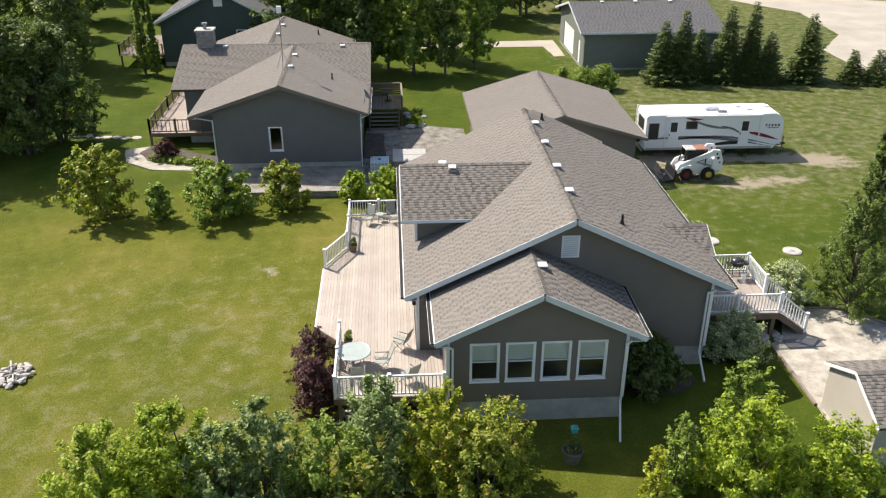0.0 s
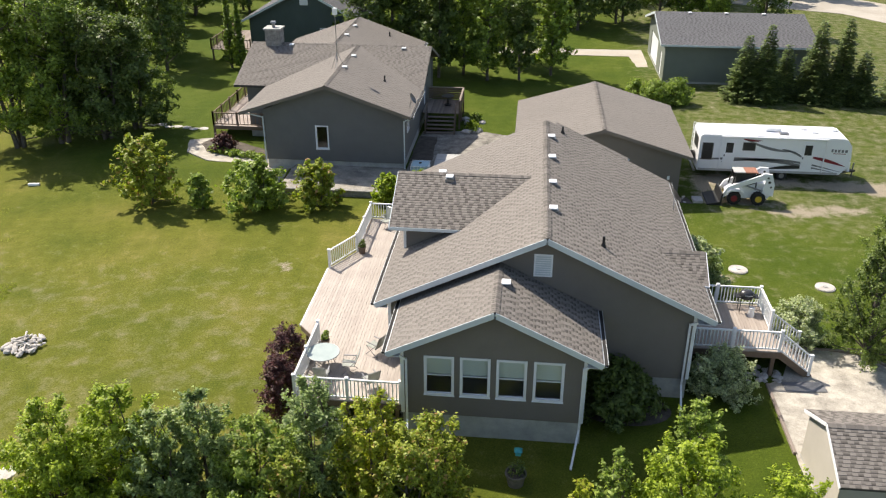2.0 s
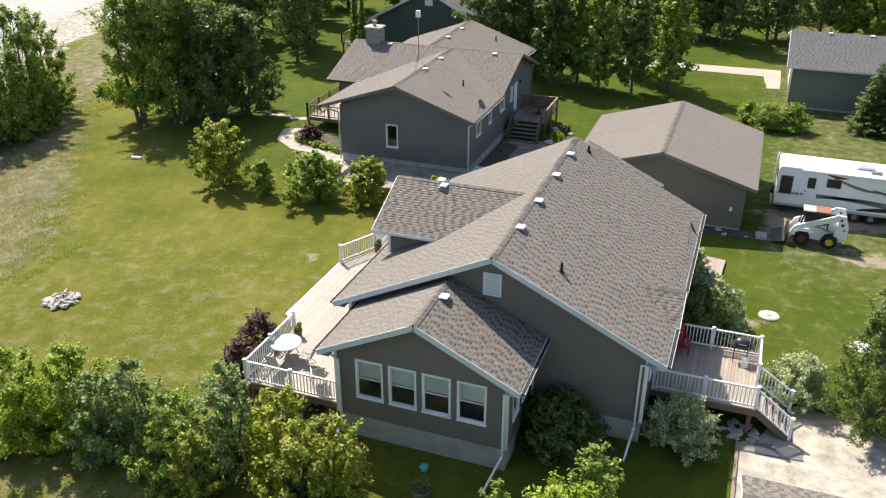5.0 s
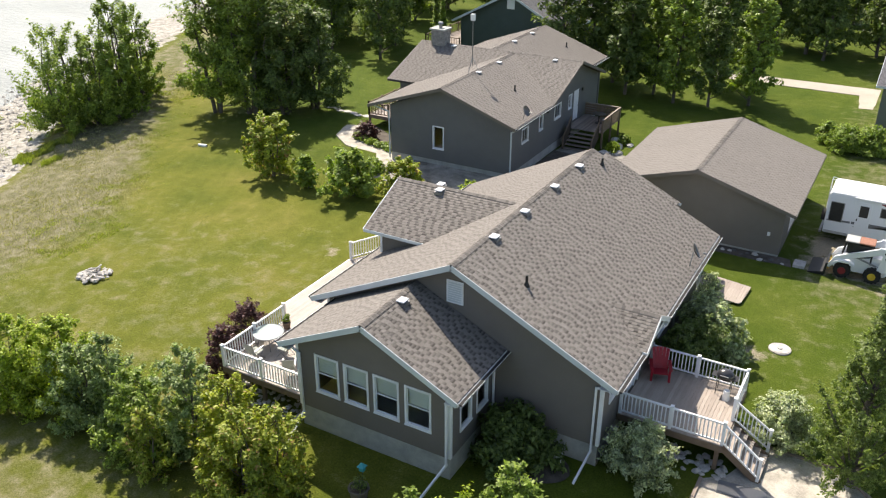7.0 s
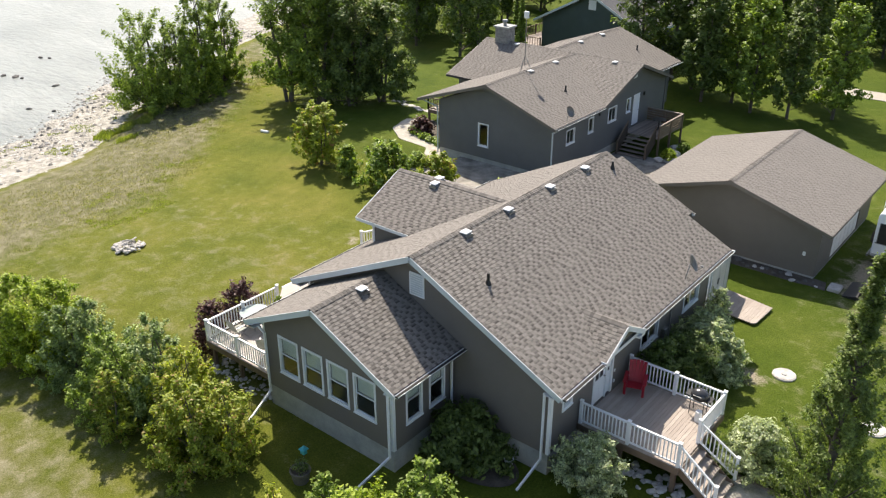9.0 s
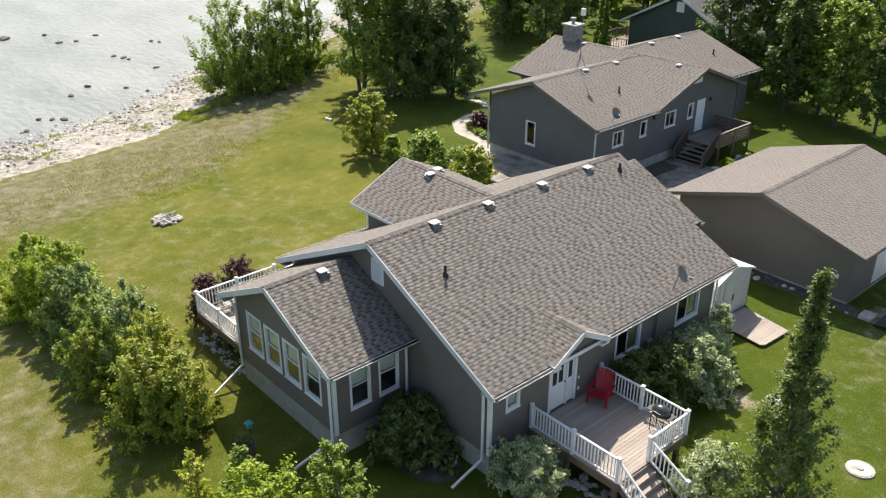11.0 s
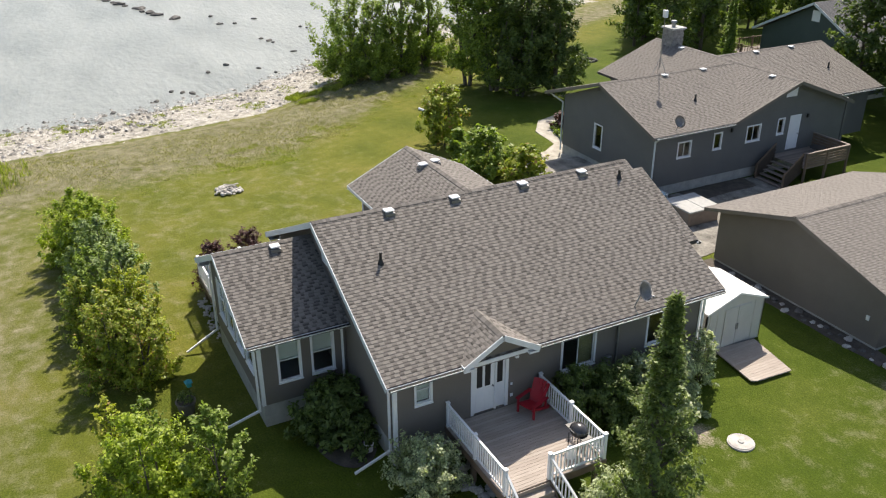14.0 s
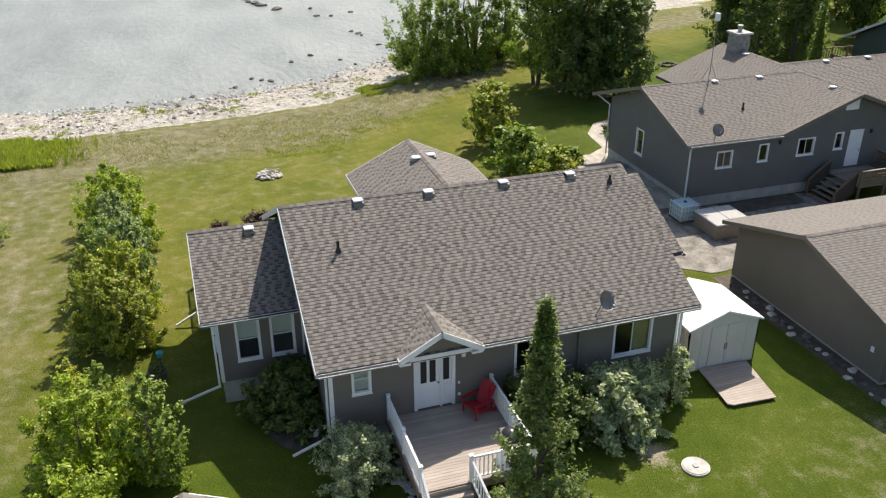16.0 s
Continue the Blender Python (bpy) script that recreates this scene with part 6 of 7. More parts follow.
for dy in (-0.6, 0.52):
    m = side(0, YC + dy - 0.07, "S")
    tower = prism(bmesh.new(), [(20.35, 0.75), (21.05, 0.6), (21.05, 1.35), (20.82, 2.02), (20.3, 2.05), (20.2, 1.85), (20.5, 1.6)], 0.0, -0.14, m)
    part("rear_tower", tower, M_RV, sk, "tall white rear upright")
    for u, z, rr_ in ((20.62, 1.78, 0.07), (20.72, 1.5, 0.09), (20.85, 1.2, 0.06)):
        part("opening", rod(bmesh.new(), m @ Vector((u, 0.004, z)), m @ Vector((u, -0.145, z)), rr_, seg=12), M_BLACK, sk)
    arm = prism(bmesh.new(), [(20.6, 1.98), (20.3, 1.98), (18.75, 1.32), (18.3, 1.12), (17.98, 0.5), (18.12, 0.42), (18.5, 0.9), (18.85, 1.08), (20.45, 1.68)], 0.0, -0.14, side(0, YC + dy - 0.08, "S"))
    part("lift_arm", arm, M_RV, sk, "white lift arm")
    part("cylinder", rod(bmesh.new(), (20.3, YC + dy, 0.95), (19.3, YC + dy, 1.25), 0.05), M_STEEL, sk)
    fender = prism(bmesh.new(), [(18.28, 0.62), (18.3, 0.86), (18.5, 0.98), (19.05, 0.98), (19.28, 0.8), (19.2, 0.74), (19.02, 0.88), (18.55, 0.88), (18.38, 0.78), (18.36, 0.62)], 0.0, -0.34, side(0, YC + (-0.8 if dy < 0 else 0.46), "S"))
    part("fender", fender, M_RV, sk, "white front fender")
for k in range(4):
    part("number_bar", bx(20.35 + 0.12 * k, 20.42 + 0.12 * k, 0.185, 0.195, 0.85, 1.0, mK), M_STRIPE, sk)
bm = prism(bmesh.new(), [(18.0, 0.15), (18.05, 0.75), (17.95, 0.75), (17.88, 0.22), (17.15, 0.06), (17.15, 0.0), (17.95, 0.02)], 0.5, -1.4, mK)
part("bucket", bm, M_BLACK, sk, "worn dark steel bucket")
part("coupler", bx(18.0, 18.12, YC - 0.4, YC + 0.4, 0.2, 0.65), M_YELLOW, sk)

# ---- sheds ----
shed = thing("garden_shed", (11.0, 45.9, 0), "pale resin garden shed with white gabled roof and double doors", "shed")
A0, A1, B0, B1 = 9.55, 12.28, 43.95, 47.2
for f, (x, y, ln) in {"S": (A0, B0, A1 - A0), "N": (A0, B1, A1 - A0), "E": (A1, B0, B1 - B0), "W": (A0, B0, B1 - B0)}.items():
    m = side(x, y, f)
    bm = bx(0, ln, -0.06, 0, 0.05, 2.05, m)
    if f in "EW":
        prism(bm, [(0, 2.05), (ln, 2.05), (ln / 2, 2.55)], -0.06, 0, m)
    p = part("wall", bm, M_SHEDPLASTIC, shed)
    n = int(ln / 0.42)
    for k in range(n):
        part("panel_rib", bx(0.16 + 0.42 * k, 0.22 + 0.42 * k, 0.0, 0.02, 0.1, 2.0, m), M_SHEDPLASTIC, p)
mD = side(A1, 0, "E")
for u0, u1 in ((44.95, 45.67), (45.69, 46.41)):
    d = part("door", bx(u0, u1, 0.0, 0.045, 0.12, 1.98, mD, 0.01), M_SHEDPLASTIC, shed, "pale resin shed door")
    part("panel", bx(u0 + 0.1, u1 - 0.1, 0.045, 0.055, 0.25, 1.83, mD), M_SHEDPLASTIC, d)
    part("handle", bx(45.62 if u0 < 45.5 else 45.71, 45.65 if u0 < 45.5 else 45.74, 0.045, 0.09, 0.85, 1.15, mD), M_STEEL, d)
for s in (-1, 1):
    cy = (B0 + B1) / 2
    bm = bmesh.new()
    q = [(A0 - 0.1, cy, 2.68), (A1 + 0.12, cy, 2.68), (A1 + 0.12, cy + s * 1.72, 2.05), (A0 - 0.1, cy + s * 1.72, 2.05)]
    top = [bm.verts.new(p) for p in q]
    low = [bm.verts.new((x, y, z - 0.08)) for x, y, z in q]
    bm.faces.new(top), bm.faces.new(low[::-1])
    for i in range(4):
        bm.faces.new((top[i], low[i], low[(i + 1) % 4], top[(i + 1) % 4]))
    part("roof", bm, M_SHEDROOF, shed, "white resin roof half")
part("floor_slab", bx(A0, A1, B0, B1, 0.0, 0.05), M_CONC, shed)
ramp_ = thing("wooden_platform", (13.6, 45.6, 0), "weathered board platform in front of the shed", "platform")
boards(ramp_, [(12.32, 44.55), (14.85, 44.25), (14.95, 46.3), (12.4, 46.75)], True, 0.14, M_BOARD_E, 0.15, 0.05)
part("bearer", bx(12.5, 14.7, 44.7, 44.8, -0.02, 0.088), M_WOOD, ramp_)
part("bearer", bx(12.5, 14.8, 46.1, 46.2, -0.02, 0.088), M_WOOD, ramp_)

ss = thing("garden_shed", (18.3, 24.6, 0), "cream ribbed garden shed with a weathered shingle roof", "shed")
wall(ss, side(16.62, 22.75, "W"), 3.6, 0.1, 1.95, M_CREAM, (1.8, 2.72), (), 0.10)
wall(ss, side(16.62, 26.35, "N"), 3.4, 0.1, 1.95, M_CREAM, None, (), 0.10)
wall(ss, side(16.62, 22.75, "S"), 3.4, 0.1, 1.95, M_CREAM, None, (), 0.10)
wall(ss, side(20.02, 22.75, "E"), 3.6, 0.1, 1.95, M_CREAM, (1.8, 2.72), (), 0.10)
part("floor_slab", bx(16.6, 20.05, 22.72, 26.38, -0.1, 0.1), M_CONC, ss)
for ys in (22.5, 26.6):
    slope(ss, (16.5, ys, 1.93), (20.15, ys, 1.93), (16.5, 24.55, 2.88), (20.15, 24.55, 2.88), None, 0.08)
    fascia(ss, (16.5, ys, 1.93), (16.5, 24.55, 2.88), M_WHITE, 0.12, -0.005, (-0.018, 0, 0))
ridge_caps(ss, (16.5, 24.55, 2.89), (20.15, 24.55, 2.89), 0.46)

# ---- deck furniture ----
table = thing("patio_table", (-1.8, 28.45, WZ), "round frosted glass patio table with metal legs", "table")
bm = rod(bmesh.new(), (-1.8, 28.45, WZ + 0.70), (-1.8, 28.45, WZ + 0.715), 0.66, seg=40)
part("tabletop", bm, M_GLASSTOP, table, "round frosted glass top")
bm = bmesh.new()
for k in range(40):
    a0, a1 = 2 * math.pi * k / 40, 2 * math.pi * (k + 1) / 40
    rod(bm, (-1.8 + 0.67 * math.cos(a0), 28.45 + 0.67 * math.sin(a0), WZ + 0.708), (-1.8 + 0.67 * math.cos(a1), 28.45 + 0.67 * math.sin(a1), WZ + 0.708), 0.018, seg=6, caps=False)
part("rim", bm, M_STEEL, table)
for k in range(4):
    a = math.pi / 4 + k * math.pi / 2
    part("leg", rod(bmesh.new(), (-1.8 + 0.3 * math.cos(a), 28.45 + 0.3 * math.sin(a), WZ + 0.7), (-1.8 + 0.52 * math.cos(a), 28.45 + 0.52 * math.sin(a), WZ), 0.018, seg=8), M_STEEL, table)


def sling_chair():
    """A folding sling chair, facing +y from the origin."""
    ch = thing("patio_chair", (0, 0, 0), "grey-green sling patio chair with metal frame", "chair", "patio chairs on the deck")
    part("seat", beam(bmesh.new(), (0, -0.24, 0.40), (0, 0.26, 0.44), 0.46, 0.02), M_MESHSEAT, ch)
    part("backrest", beam(bmesh.new(), (0, -0.24, 0.41), (0, -0.46, 1.0), 0.46, 0.02), M_MESHSEAT, ch)
    for s in (-0.25, 0.25):
        part("leg", rod(bmesh.new(), (s, -0.3, 0.0), (s, 0.26, 0.46), 0.014, seg=6), M_STEEL, ch)
        part("leg", rod(bmesh.new(), (s, 0.3, 0.0), (s, -0.28, 0.62), 0.014, seg=6), M_STEEL, ch)
        part("back_post", rod(bmesh.new(), (s, -0.22, 0.40), (s, -0.47, 1.02), 0.014, seg=6), M_STEEL, ch)
        part("armrest", beam(bmesh.new(), (s, -0.34, 0.62), (s, 0.24, 0.64), 0.05, 0.025), M_STEEL, ch)
    part("crossbar", rod(bmesh.new(), (-0.25, -0.47, 1.02), (0.25, -0.47, 1.02), 0.014, seg=6), M_STEEL, ch)
    return ch


ch = sling_chair()
ch.matrix_basis = pose(0.1, 29.6, WZ, 0, 0, 60)
for x, y, a in ((0.35, 27.2, 35), (-0.7, 28.2, 95), (-1.6, 27.35, 0), (-1.5, 41.9, 150), (-0.15, 42.1, 200)):
    copy_thing(ch, pose(x, y, WZ, 0, 0, a))
st = thing("side_table", (-0.85, 42.3, WZ), "small metal side table between two chairs", "table")
part("tabletop", rod(bmesh.new(), (-0.85, 42.3, WZ + 0.42), (-0.85, 42.3, WZ + 0.44), 0.22, seg=20), M_GLASSTOP, st)
for k in range(3):
    a = 2.1 * k
    part("leg", rod(bmesh.new(), (-0.85 + 0.1 * math.cos(a), 42.3 + 0.1 * math.sin(a), WZ + 0.42), (-0.85 + 0.2 * math.cos(a), 42.3 + 0.2 * math.sin(a), WZ), 0.012, seg=6), M_STEEL, st)


def potted(x, y, z, r, h, material, label, plant=None, seed=1):
    pt = thing("plant_pot", (x, y, z), label, "planter")
    bm = bmesh.new()
    prof = [(0.78 * r, 0), (r, h * 0.88), (1.08 * r, h * 0.88), (1.08 * r, h), (0.92 * r, h), (0.86 * r, h * 0.85), (0, h * 0.85)]
    rings = [[bm.verts.new((x + a * math.cos(t * math.pi / 10), y + a * math.sin(t * math.pi / 10), z + b_)) for t in range(20)] for a, b_ in prof[:-1]]
    for r0, r1 in zip(rings, rings[1:]):
        for i in range(20):
            bm.faces.new((r0[i], r0[(i + 1) % 20], r1[(i + 1) % 20], r1[i]))
    bm.faces.new(rings[0][::-1])
    part("pot", bm, material, pt)
    part("soil", rod(bmesh.new(), (x, y, z + h * 0.5), (x, y, z + h * 0.86), r * 0.85, seg=18), M_SOIL, pt)
    if plant:
        v = leaf_cloud([(0, 0, h + 0.12, r * 0.9, r * 0.8), (0.05, 0.04, h + 0.3, r * 0.6, r * 0.6)], 260, 0.05, np.random.default_rng(seed)) + np.array((x, y, z))
        attach(new("foliage", quads_mesh("foliage", v, plant)), pt)
    return pt


potted(-2.2, 38.7, WZ, 0.2, 0.38, M_WOOD, "brown barrel pot on the deck corner", L_DARK, 3)
potted(-2.1, 30.0, WZ, 0.18, 0.32, M_WOOD, "dark pot with a leafy plant on the deck", L_MID, 4)
potted(6.14, 23.75, -0.02, 0.36, 0.52, M_POT, "round weathered grey stave planter tub on the lawn", L_DARK, 5)
potted(11.5, 29.05, -0.02, 0.17, 0.40, M_WHITE, "white bucket planter against the foundation", L_DARK, 6)

orn = thing("garden_ornament", (6.19, 23.95, 0), "teal bird feeder on a thin stake", "ornament")
part("stake", rod(bmesh.new(), (6.19, 23.95, -0.05), (6.19, 23.95, 1.2), 0.012), M_BLACK, orn)
part("body", bx(6.09, 6.29, 23.86, 24.04, 1.12, 1.32, None, 0.02), M_TEAL, orn)
bm = bmesh.new()
bmesh.ops.create_cone(bm, cap_ends=True, segments=4, radius1=0.2, radius2=0.02, depth=0.12, matrix=Matrix.Translation((6.19, 23.95, 1.38)) @ Matrix.Rotation(radians(45), 4, "Z"))
part("roof", bm, M_TEAL, orn)

# red lounge chair on the east deck
ad = thing("adirondack_chair", (13.55, 34.5, DZ), "red plastic slatted lounge chair", "chair")
mA = pose(13.6, 34.5, DZ, 0, 0, -160) @ Matrix.Scale(1.04, 4)
for k in range(6):
    part("seat_slat", beam(bmesh.new(), mA @ Vector((-0.27, 0.30 - 0.1 * k, 0.37 - 0.022 * k)), mA @ Vector((0.27, 0.30 - 0.1 * k, 0.37 - 0.022 * k)), 0.097, 0.022), M_RED, ad)
for k in range(5):
    x = -0.24 + 0.12 * k
    part("back_slat", beam(bmesh.new(), mA @ Vector((x * 0.85, -0.24, 0.25)), mA @ Vector((x * 1.15, -0.58, 1.06 - 0.5 * x * x * 2)), 0.124, 0.022), M_RED, ad)
for s in (-1, 1):
    part("armrest", beam(bmesh.new(), mA @ Vector((0.36 * s, 0.36, 0.56)), mA @ Vector((0.36 * s, -0.42, 0.56)), 0.14, 0.025), M_RED, ad)
    part("front_leg", beam(bmesh.new(), mA @ Vector((0.34 * s, 0.30, 0)), mA @ Vector((0.34 * s, 0.30, 0.55)), 0.09, 0.05), M_RED, ad)
    part("rear_leg", beam(bmesh.new(), mA @ Vector((0.30 * s, 0.32, 0.36)), mA @ Vector((0.30 * s, -0.62, 0.03)), 0.035, 0.11), M_RED, ad)
    part("arm_brace", beam(bmesh.new(), mA @ Vector((0.34 * s, -0.40, 0.54)), mA @ Vector((0.30 * s, -0.40, 0.12)), 0.05, 0.06), M_RED, ad)

# barbecue
gr = thing("barbecue_grill", (16.1, 34.75, DZ), "black covered barbecue grill on a cart", "grill")
cx, cy = 16.1, 34.75
bm = bmesh.new()
bmesh.ops.create_uvsphere(bm, u_segments=20, v_segments=10, radius=0.3, matrix=Matrix.Translation((cx, cy, DZ + 0.80)) @ Matrix.Diagonal((1.15, 0.95, 0.72, 1)))
bmesh.ops.delete(bm, geom=[v for v in bm.verts if v.co.z > DZ + 0.815], context="VERTS")
part("firebox", bm, M_BLACK, gr, "", True)
bm = bmesh.new()
bmesh.ops.create_uvsphere(bm, u_segments=20, v_segments=10, radius=0.31, matrix=Matrix.Translation((cx, cy, DZ + 0.82)) @ Matrix.Diagonal((1.15, 0.95, 0.85, 1)))
bmesh.ops.delete(bm, geom=[v for v in bm.verts if v.co.z < DZ + 0.80], context="VERTS")
lid = part("lid", bm, M_LID, gr, "glossy dark domed lid", True)
part("handle", rod(bmesh.new(), (cx - 0.16, cy - 0.31, DZ + 0.93), (cx + 0.16, cy - 0.31, DZ + 0.93), 0.016), M_STEEL, lid)
for sx in (-0.26, 0.26):
    for sy in (-0.2, 0.2):
        part("leg", rod(bmesh.new(), (cx + sx, cy + sy, DZ), (cx + sx, cy + sy, DZ + 0.64), 0.016), M_BLACK, gr)
for sx in (-0.5, 0.3):
    part("side_shelf", bx(cx + sx, cx + sx + 0.2, cy - 0.2, cy + 0.2, DZ + 0.76, DZ + 0.79), M_BLACK, gr)
part("gas_bottle", rod(bmesh.new(), (cx + 0.2, cy - 0.42, DZ), (cx + 0.2, cy - 0.42, DZ + 0.42), 0.15, 0.12, 16), M_RV, gr)


def dish(name_loc, r, tilt, spin, material, label, arm):
    """A satellite dish on a bent mast."""
    x, y, z = name_loc
    d = thing("satellite_dish", name_loc, label, "satellite dish")
    m = pose(x, y, z, tilt, 0, spin)
    bm = bmesh.new()
    rings = []
    for k in range(5):
        rr = r * k / 4
        rings.append([bm.verts.new(m @ Vector((rr * math.cos(t * math.pi / 12), rr * 1.1 * math.sin(t * math.pi / 12), 0.12 * (rr / r) ** 2))) for t in range(24)] if k else [bm.verts.new(m @ Vector((0, 0, 0)))])
    for i in range(24):
        bm.faces.new((rings[0][0], rings[1][i], rings[1][(i + 1) % 24]))
        for k in range(1, 4):
            bm.faces.new((rings[k][i], rings[k + 1][i], rings[k + 1][(i + 1) % 24], rings[k][(i + 1) % 24]))
    bmesh.ops.solidify(bm, geom=bm.faces[:], thickness=0.012)
    part("reflector", bm, material, d, "", True)
    part("mast", rod(rod(bmesh.new(), m @ Vector((0, 0, -0.04)), arm, 0.022), (arm[0], arm[1], arm[2]), (arm[0], arm[1], arm[2] - 0.2), 0.03), M_STEEL, d)
    tip = m @ Vector((0, -r * 0.75, 0.42))
    part("feed_arm", rod(bmesh.new(), m @ Vector((0, -r * 0.95, 0.08)), tip, 0.014), M_STEEL, d)
    part("feed", rod(bmesh.new(), tip, tip + (m @ Vector((0, 0, 0)) - tip).normalized() * 0.12, 0.04), M_STEEL, d)
    return d


dish((13.25, 39.45, 4.75), 0.36, 62, 105, M_STEEL, "grey satellite dish at the roof's eave", (13.2, 39.15, 4.2))
dish((-1.75, 54.3, 4.75), 0.33, 60, 80, M_STEEL, "grey satellite dish on the neighbour's eave", (-1.9, 54.3, 4.2))

# ---- yard things ----
for (x, y, z) in ((17.31, 41.2, 0.0), (21.3, 39.7, 0.0)):
    ld = thing("septic_lid", (x, y, z), "round pale concrete tank lid in the lawn", "lid", "tank lids in the lawn")
    part("cover", rod(rod(bmesh.new(), (x, y, -0.06), (x, y, 0.05), 0.50, 0.49, 28), (x, y, 0.05), (x, y, 0.07), 0.45, 0.44, 28), M_STONE, ld)
    part("plug", rod(bmesh.new(), (x, y, 0.07), (x, y, 0.10), 0.12, 0.11, 16), M_CONC, ld)


def rock_mesh(seed, r=0.5):
    bm = bmesh.new()
    bmesh.ops.create_icosphere(bm, subdivisions=2, radius=r)
    for v in bm.verts:
        v.co *= 1 + 0.45 * noise.noise(v.co * 2.2 / r * 0.5 + Vector((seed * 3.1, seed, 0)))
        v.co.z *= 0.62
    me = bpy.data.meshes.new("rock")
    bm.to_mesh(me)
    bm.free()
    return me


ROCKS = [rock_mesh(k) for k in range(5)]
PALE = [m.copy() for m in ROCKS]
for m in ROCKS:
    m.materials.append(M_ROCK)
for m in PALE:
    m.materials.append(M_STONE)
rr = random.Random(3)
fp = thing("fire_pit", (-16.6, 31.15, -0.6), "ring of pale stones heaped with bleached driftwood", "fire pit")
for k in range(34):
    a, d = k * 2.39, 0.95 * math.sqrt((k + 2) / 36)
    x, y = -16.6 + d * math.cos(a), 31.15 + d * 0.9 * math.sin(a)
    s = rr.uniform(0.2, 0.42)
    share("stone", PALE[k % 5], Matrix.Translation((x, y, gz(x, y) + 0.10 + 0.10 * (1 - d))) @ Euler((rr.uniform(-0.5, 0.5), rr.uniform(-0.5, 0.5), rr.uniform(0, 6))).to_matrix().to_4x4() @ Matrix.Diagonal((s, s * 0.8, s * 0.8, 1)), fp)
for k in range(8):
    a, w = k * 1.9, rr.uniform(0.25, 0.5)
    x, y, z = -16.6 + rr.uniform(-0.45, 0.45), 31.15 + rr.uniform(-0.4, 0.4), -0.42 + 0.025 * k
    part("log", rod(bmesh.new(), (x - w * math.cos(a), y - w * math.sin(a), z), (x + w * math.cos(a), y + w * math.sin(a), z + 0.06), 0.05, 0.035, 7), M_STONE, fp)

bb = thing("bird_bath", (-11.84, 22.0, gz(-11.84, 22)), "pale stone bird bath on a pedestal", "bird bath")
z = gz(-11.84, 22)
part("bowl", rod(bmesh.new(), (-11.84, 22, z + 0.62), (-11.84, 22, z + 0.80), 0.2, 0.36, 20), M_STONE, bb)
part("pedestal", rod(rod(bmesh.new(), (-11.84, 22, z), (-11.84, 22, z + 0.12), 0.22, 0.18, 14), (-11.84, 22, z + 0.12), (-11.84, 22, z + 0.62), 0.1, 0.12, 14), M_STONE, bb)

pipe = thing("drain_pipe", (-26.6, 49.6, gz(-26.6, 49.6)), "white plastic drain pipe end lying in the grass", "pipe")
z = gz(-26.6, 49.6)
part("pipe", rod(bmesh.new(), (-26.9, 49.6, z + 0.10), (-26.2, 49.75, z + 0.09), 0.11, seg=14, caps=False), M_WHITE, pipe)

tote = thing("water_tote", (-0.95, 52.3, 0), "pale blue water tank in a white metal cage", "tank")
part("tank", bx(-1.5, -0.4, 51.75, 52.8, 0.16, 1.05, None, 0.07), M_TOTE, tote)
part("cap", rod(bmesh.new(), (-0.95, 52.28, 1.05), (-0.95, 52.28, 1.1), 0.1), M_BLACK, tote)
part("pallet", bx(-1.52, -0.38, 51.73, 52.82, 0.0, 0.14), M_WOOD, tote)
for k in range(6):
    for y in (51.71, 52.82):
        part("cage_bar", bx(-1.53 + 0.22 * k, -1.50 + 0.22 * k, y, y + 0.02, 0.14, 1.06), M_WHITE, tote)
    for x in (-1.54, -0.38):
        part("cage_bar", bx(x, x + 0.02, 51.73 + 0.21 * k, 51.76 + 0.21 * k, 0.14, 1.06), M_WHITE, tote)
for k in range(4):
    z = 0.2 + 0.27 * k
    part("cage_ring", box(box(bx(-1.55, -0.35, 51.69, 51.71, z, z + 0.03), -1.55, -0.35, 52.84, 52.86, z, z + 0.03), -0.36, -0.34, 51.71, 52.84, z, z + 0.03), M_WHITE, tote)
hot = thing("covered_hot_tub", (1.0, 53.4, 0), "grey-brown hot tub with a pale flat cover", "hot tub")
part("cabinet", bx(-0.05, 2.1, 52.3, 54.5, 0.0, 0.82, None, 0.06), M_BOARD_G, hot)
part("cover", bx(-0.1, 2.15, 52.25, 53.39, 0.82, 0.93, None, 0.03), M_FABRIC, hot)
part("cover", bx(-0.1, 2.15, 53.41, 54.55, 0.82, 0.93, None, 0.03), M_FABRIC, hot)

blk = thing("concrete_block", (16.6, 50.4, 0), "pale concrete slab block at the garage corner", "block")
part("slab", bx(16.35, 16.95, 50.0, 50.75, -0.02, 0.16, pose(0, 0, 0), 0.02), M_STONE, blk)

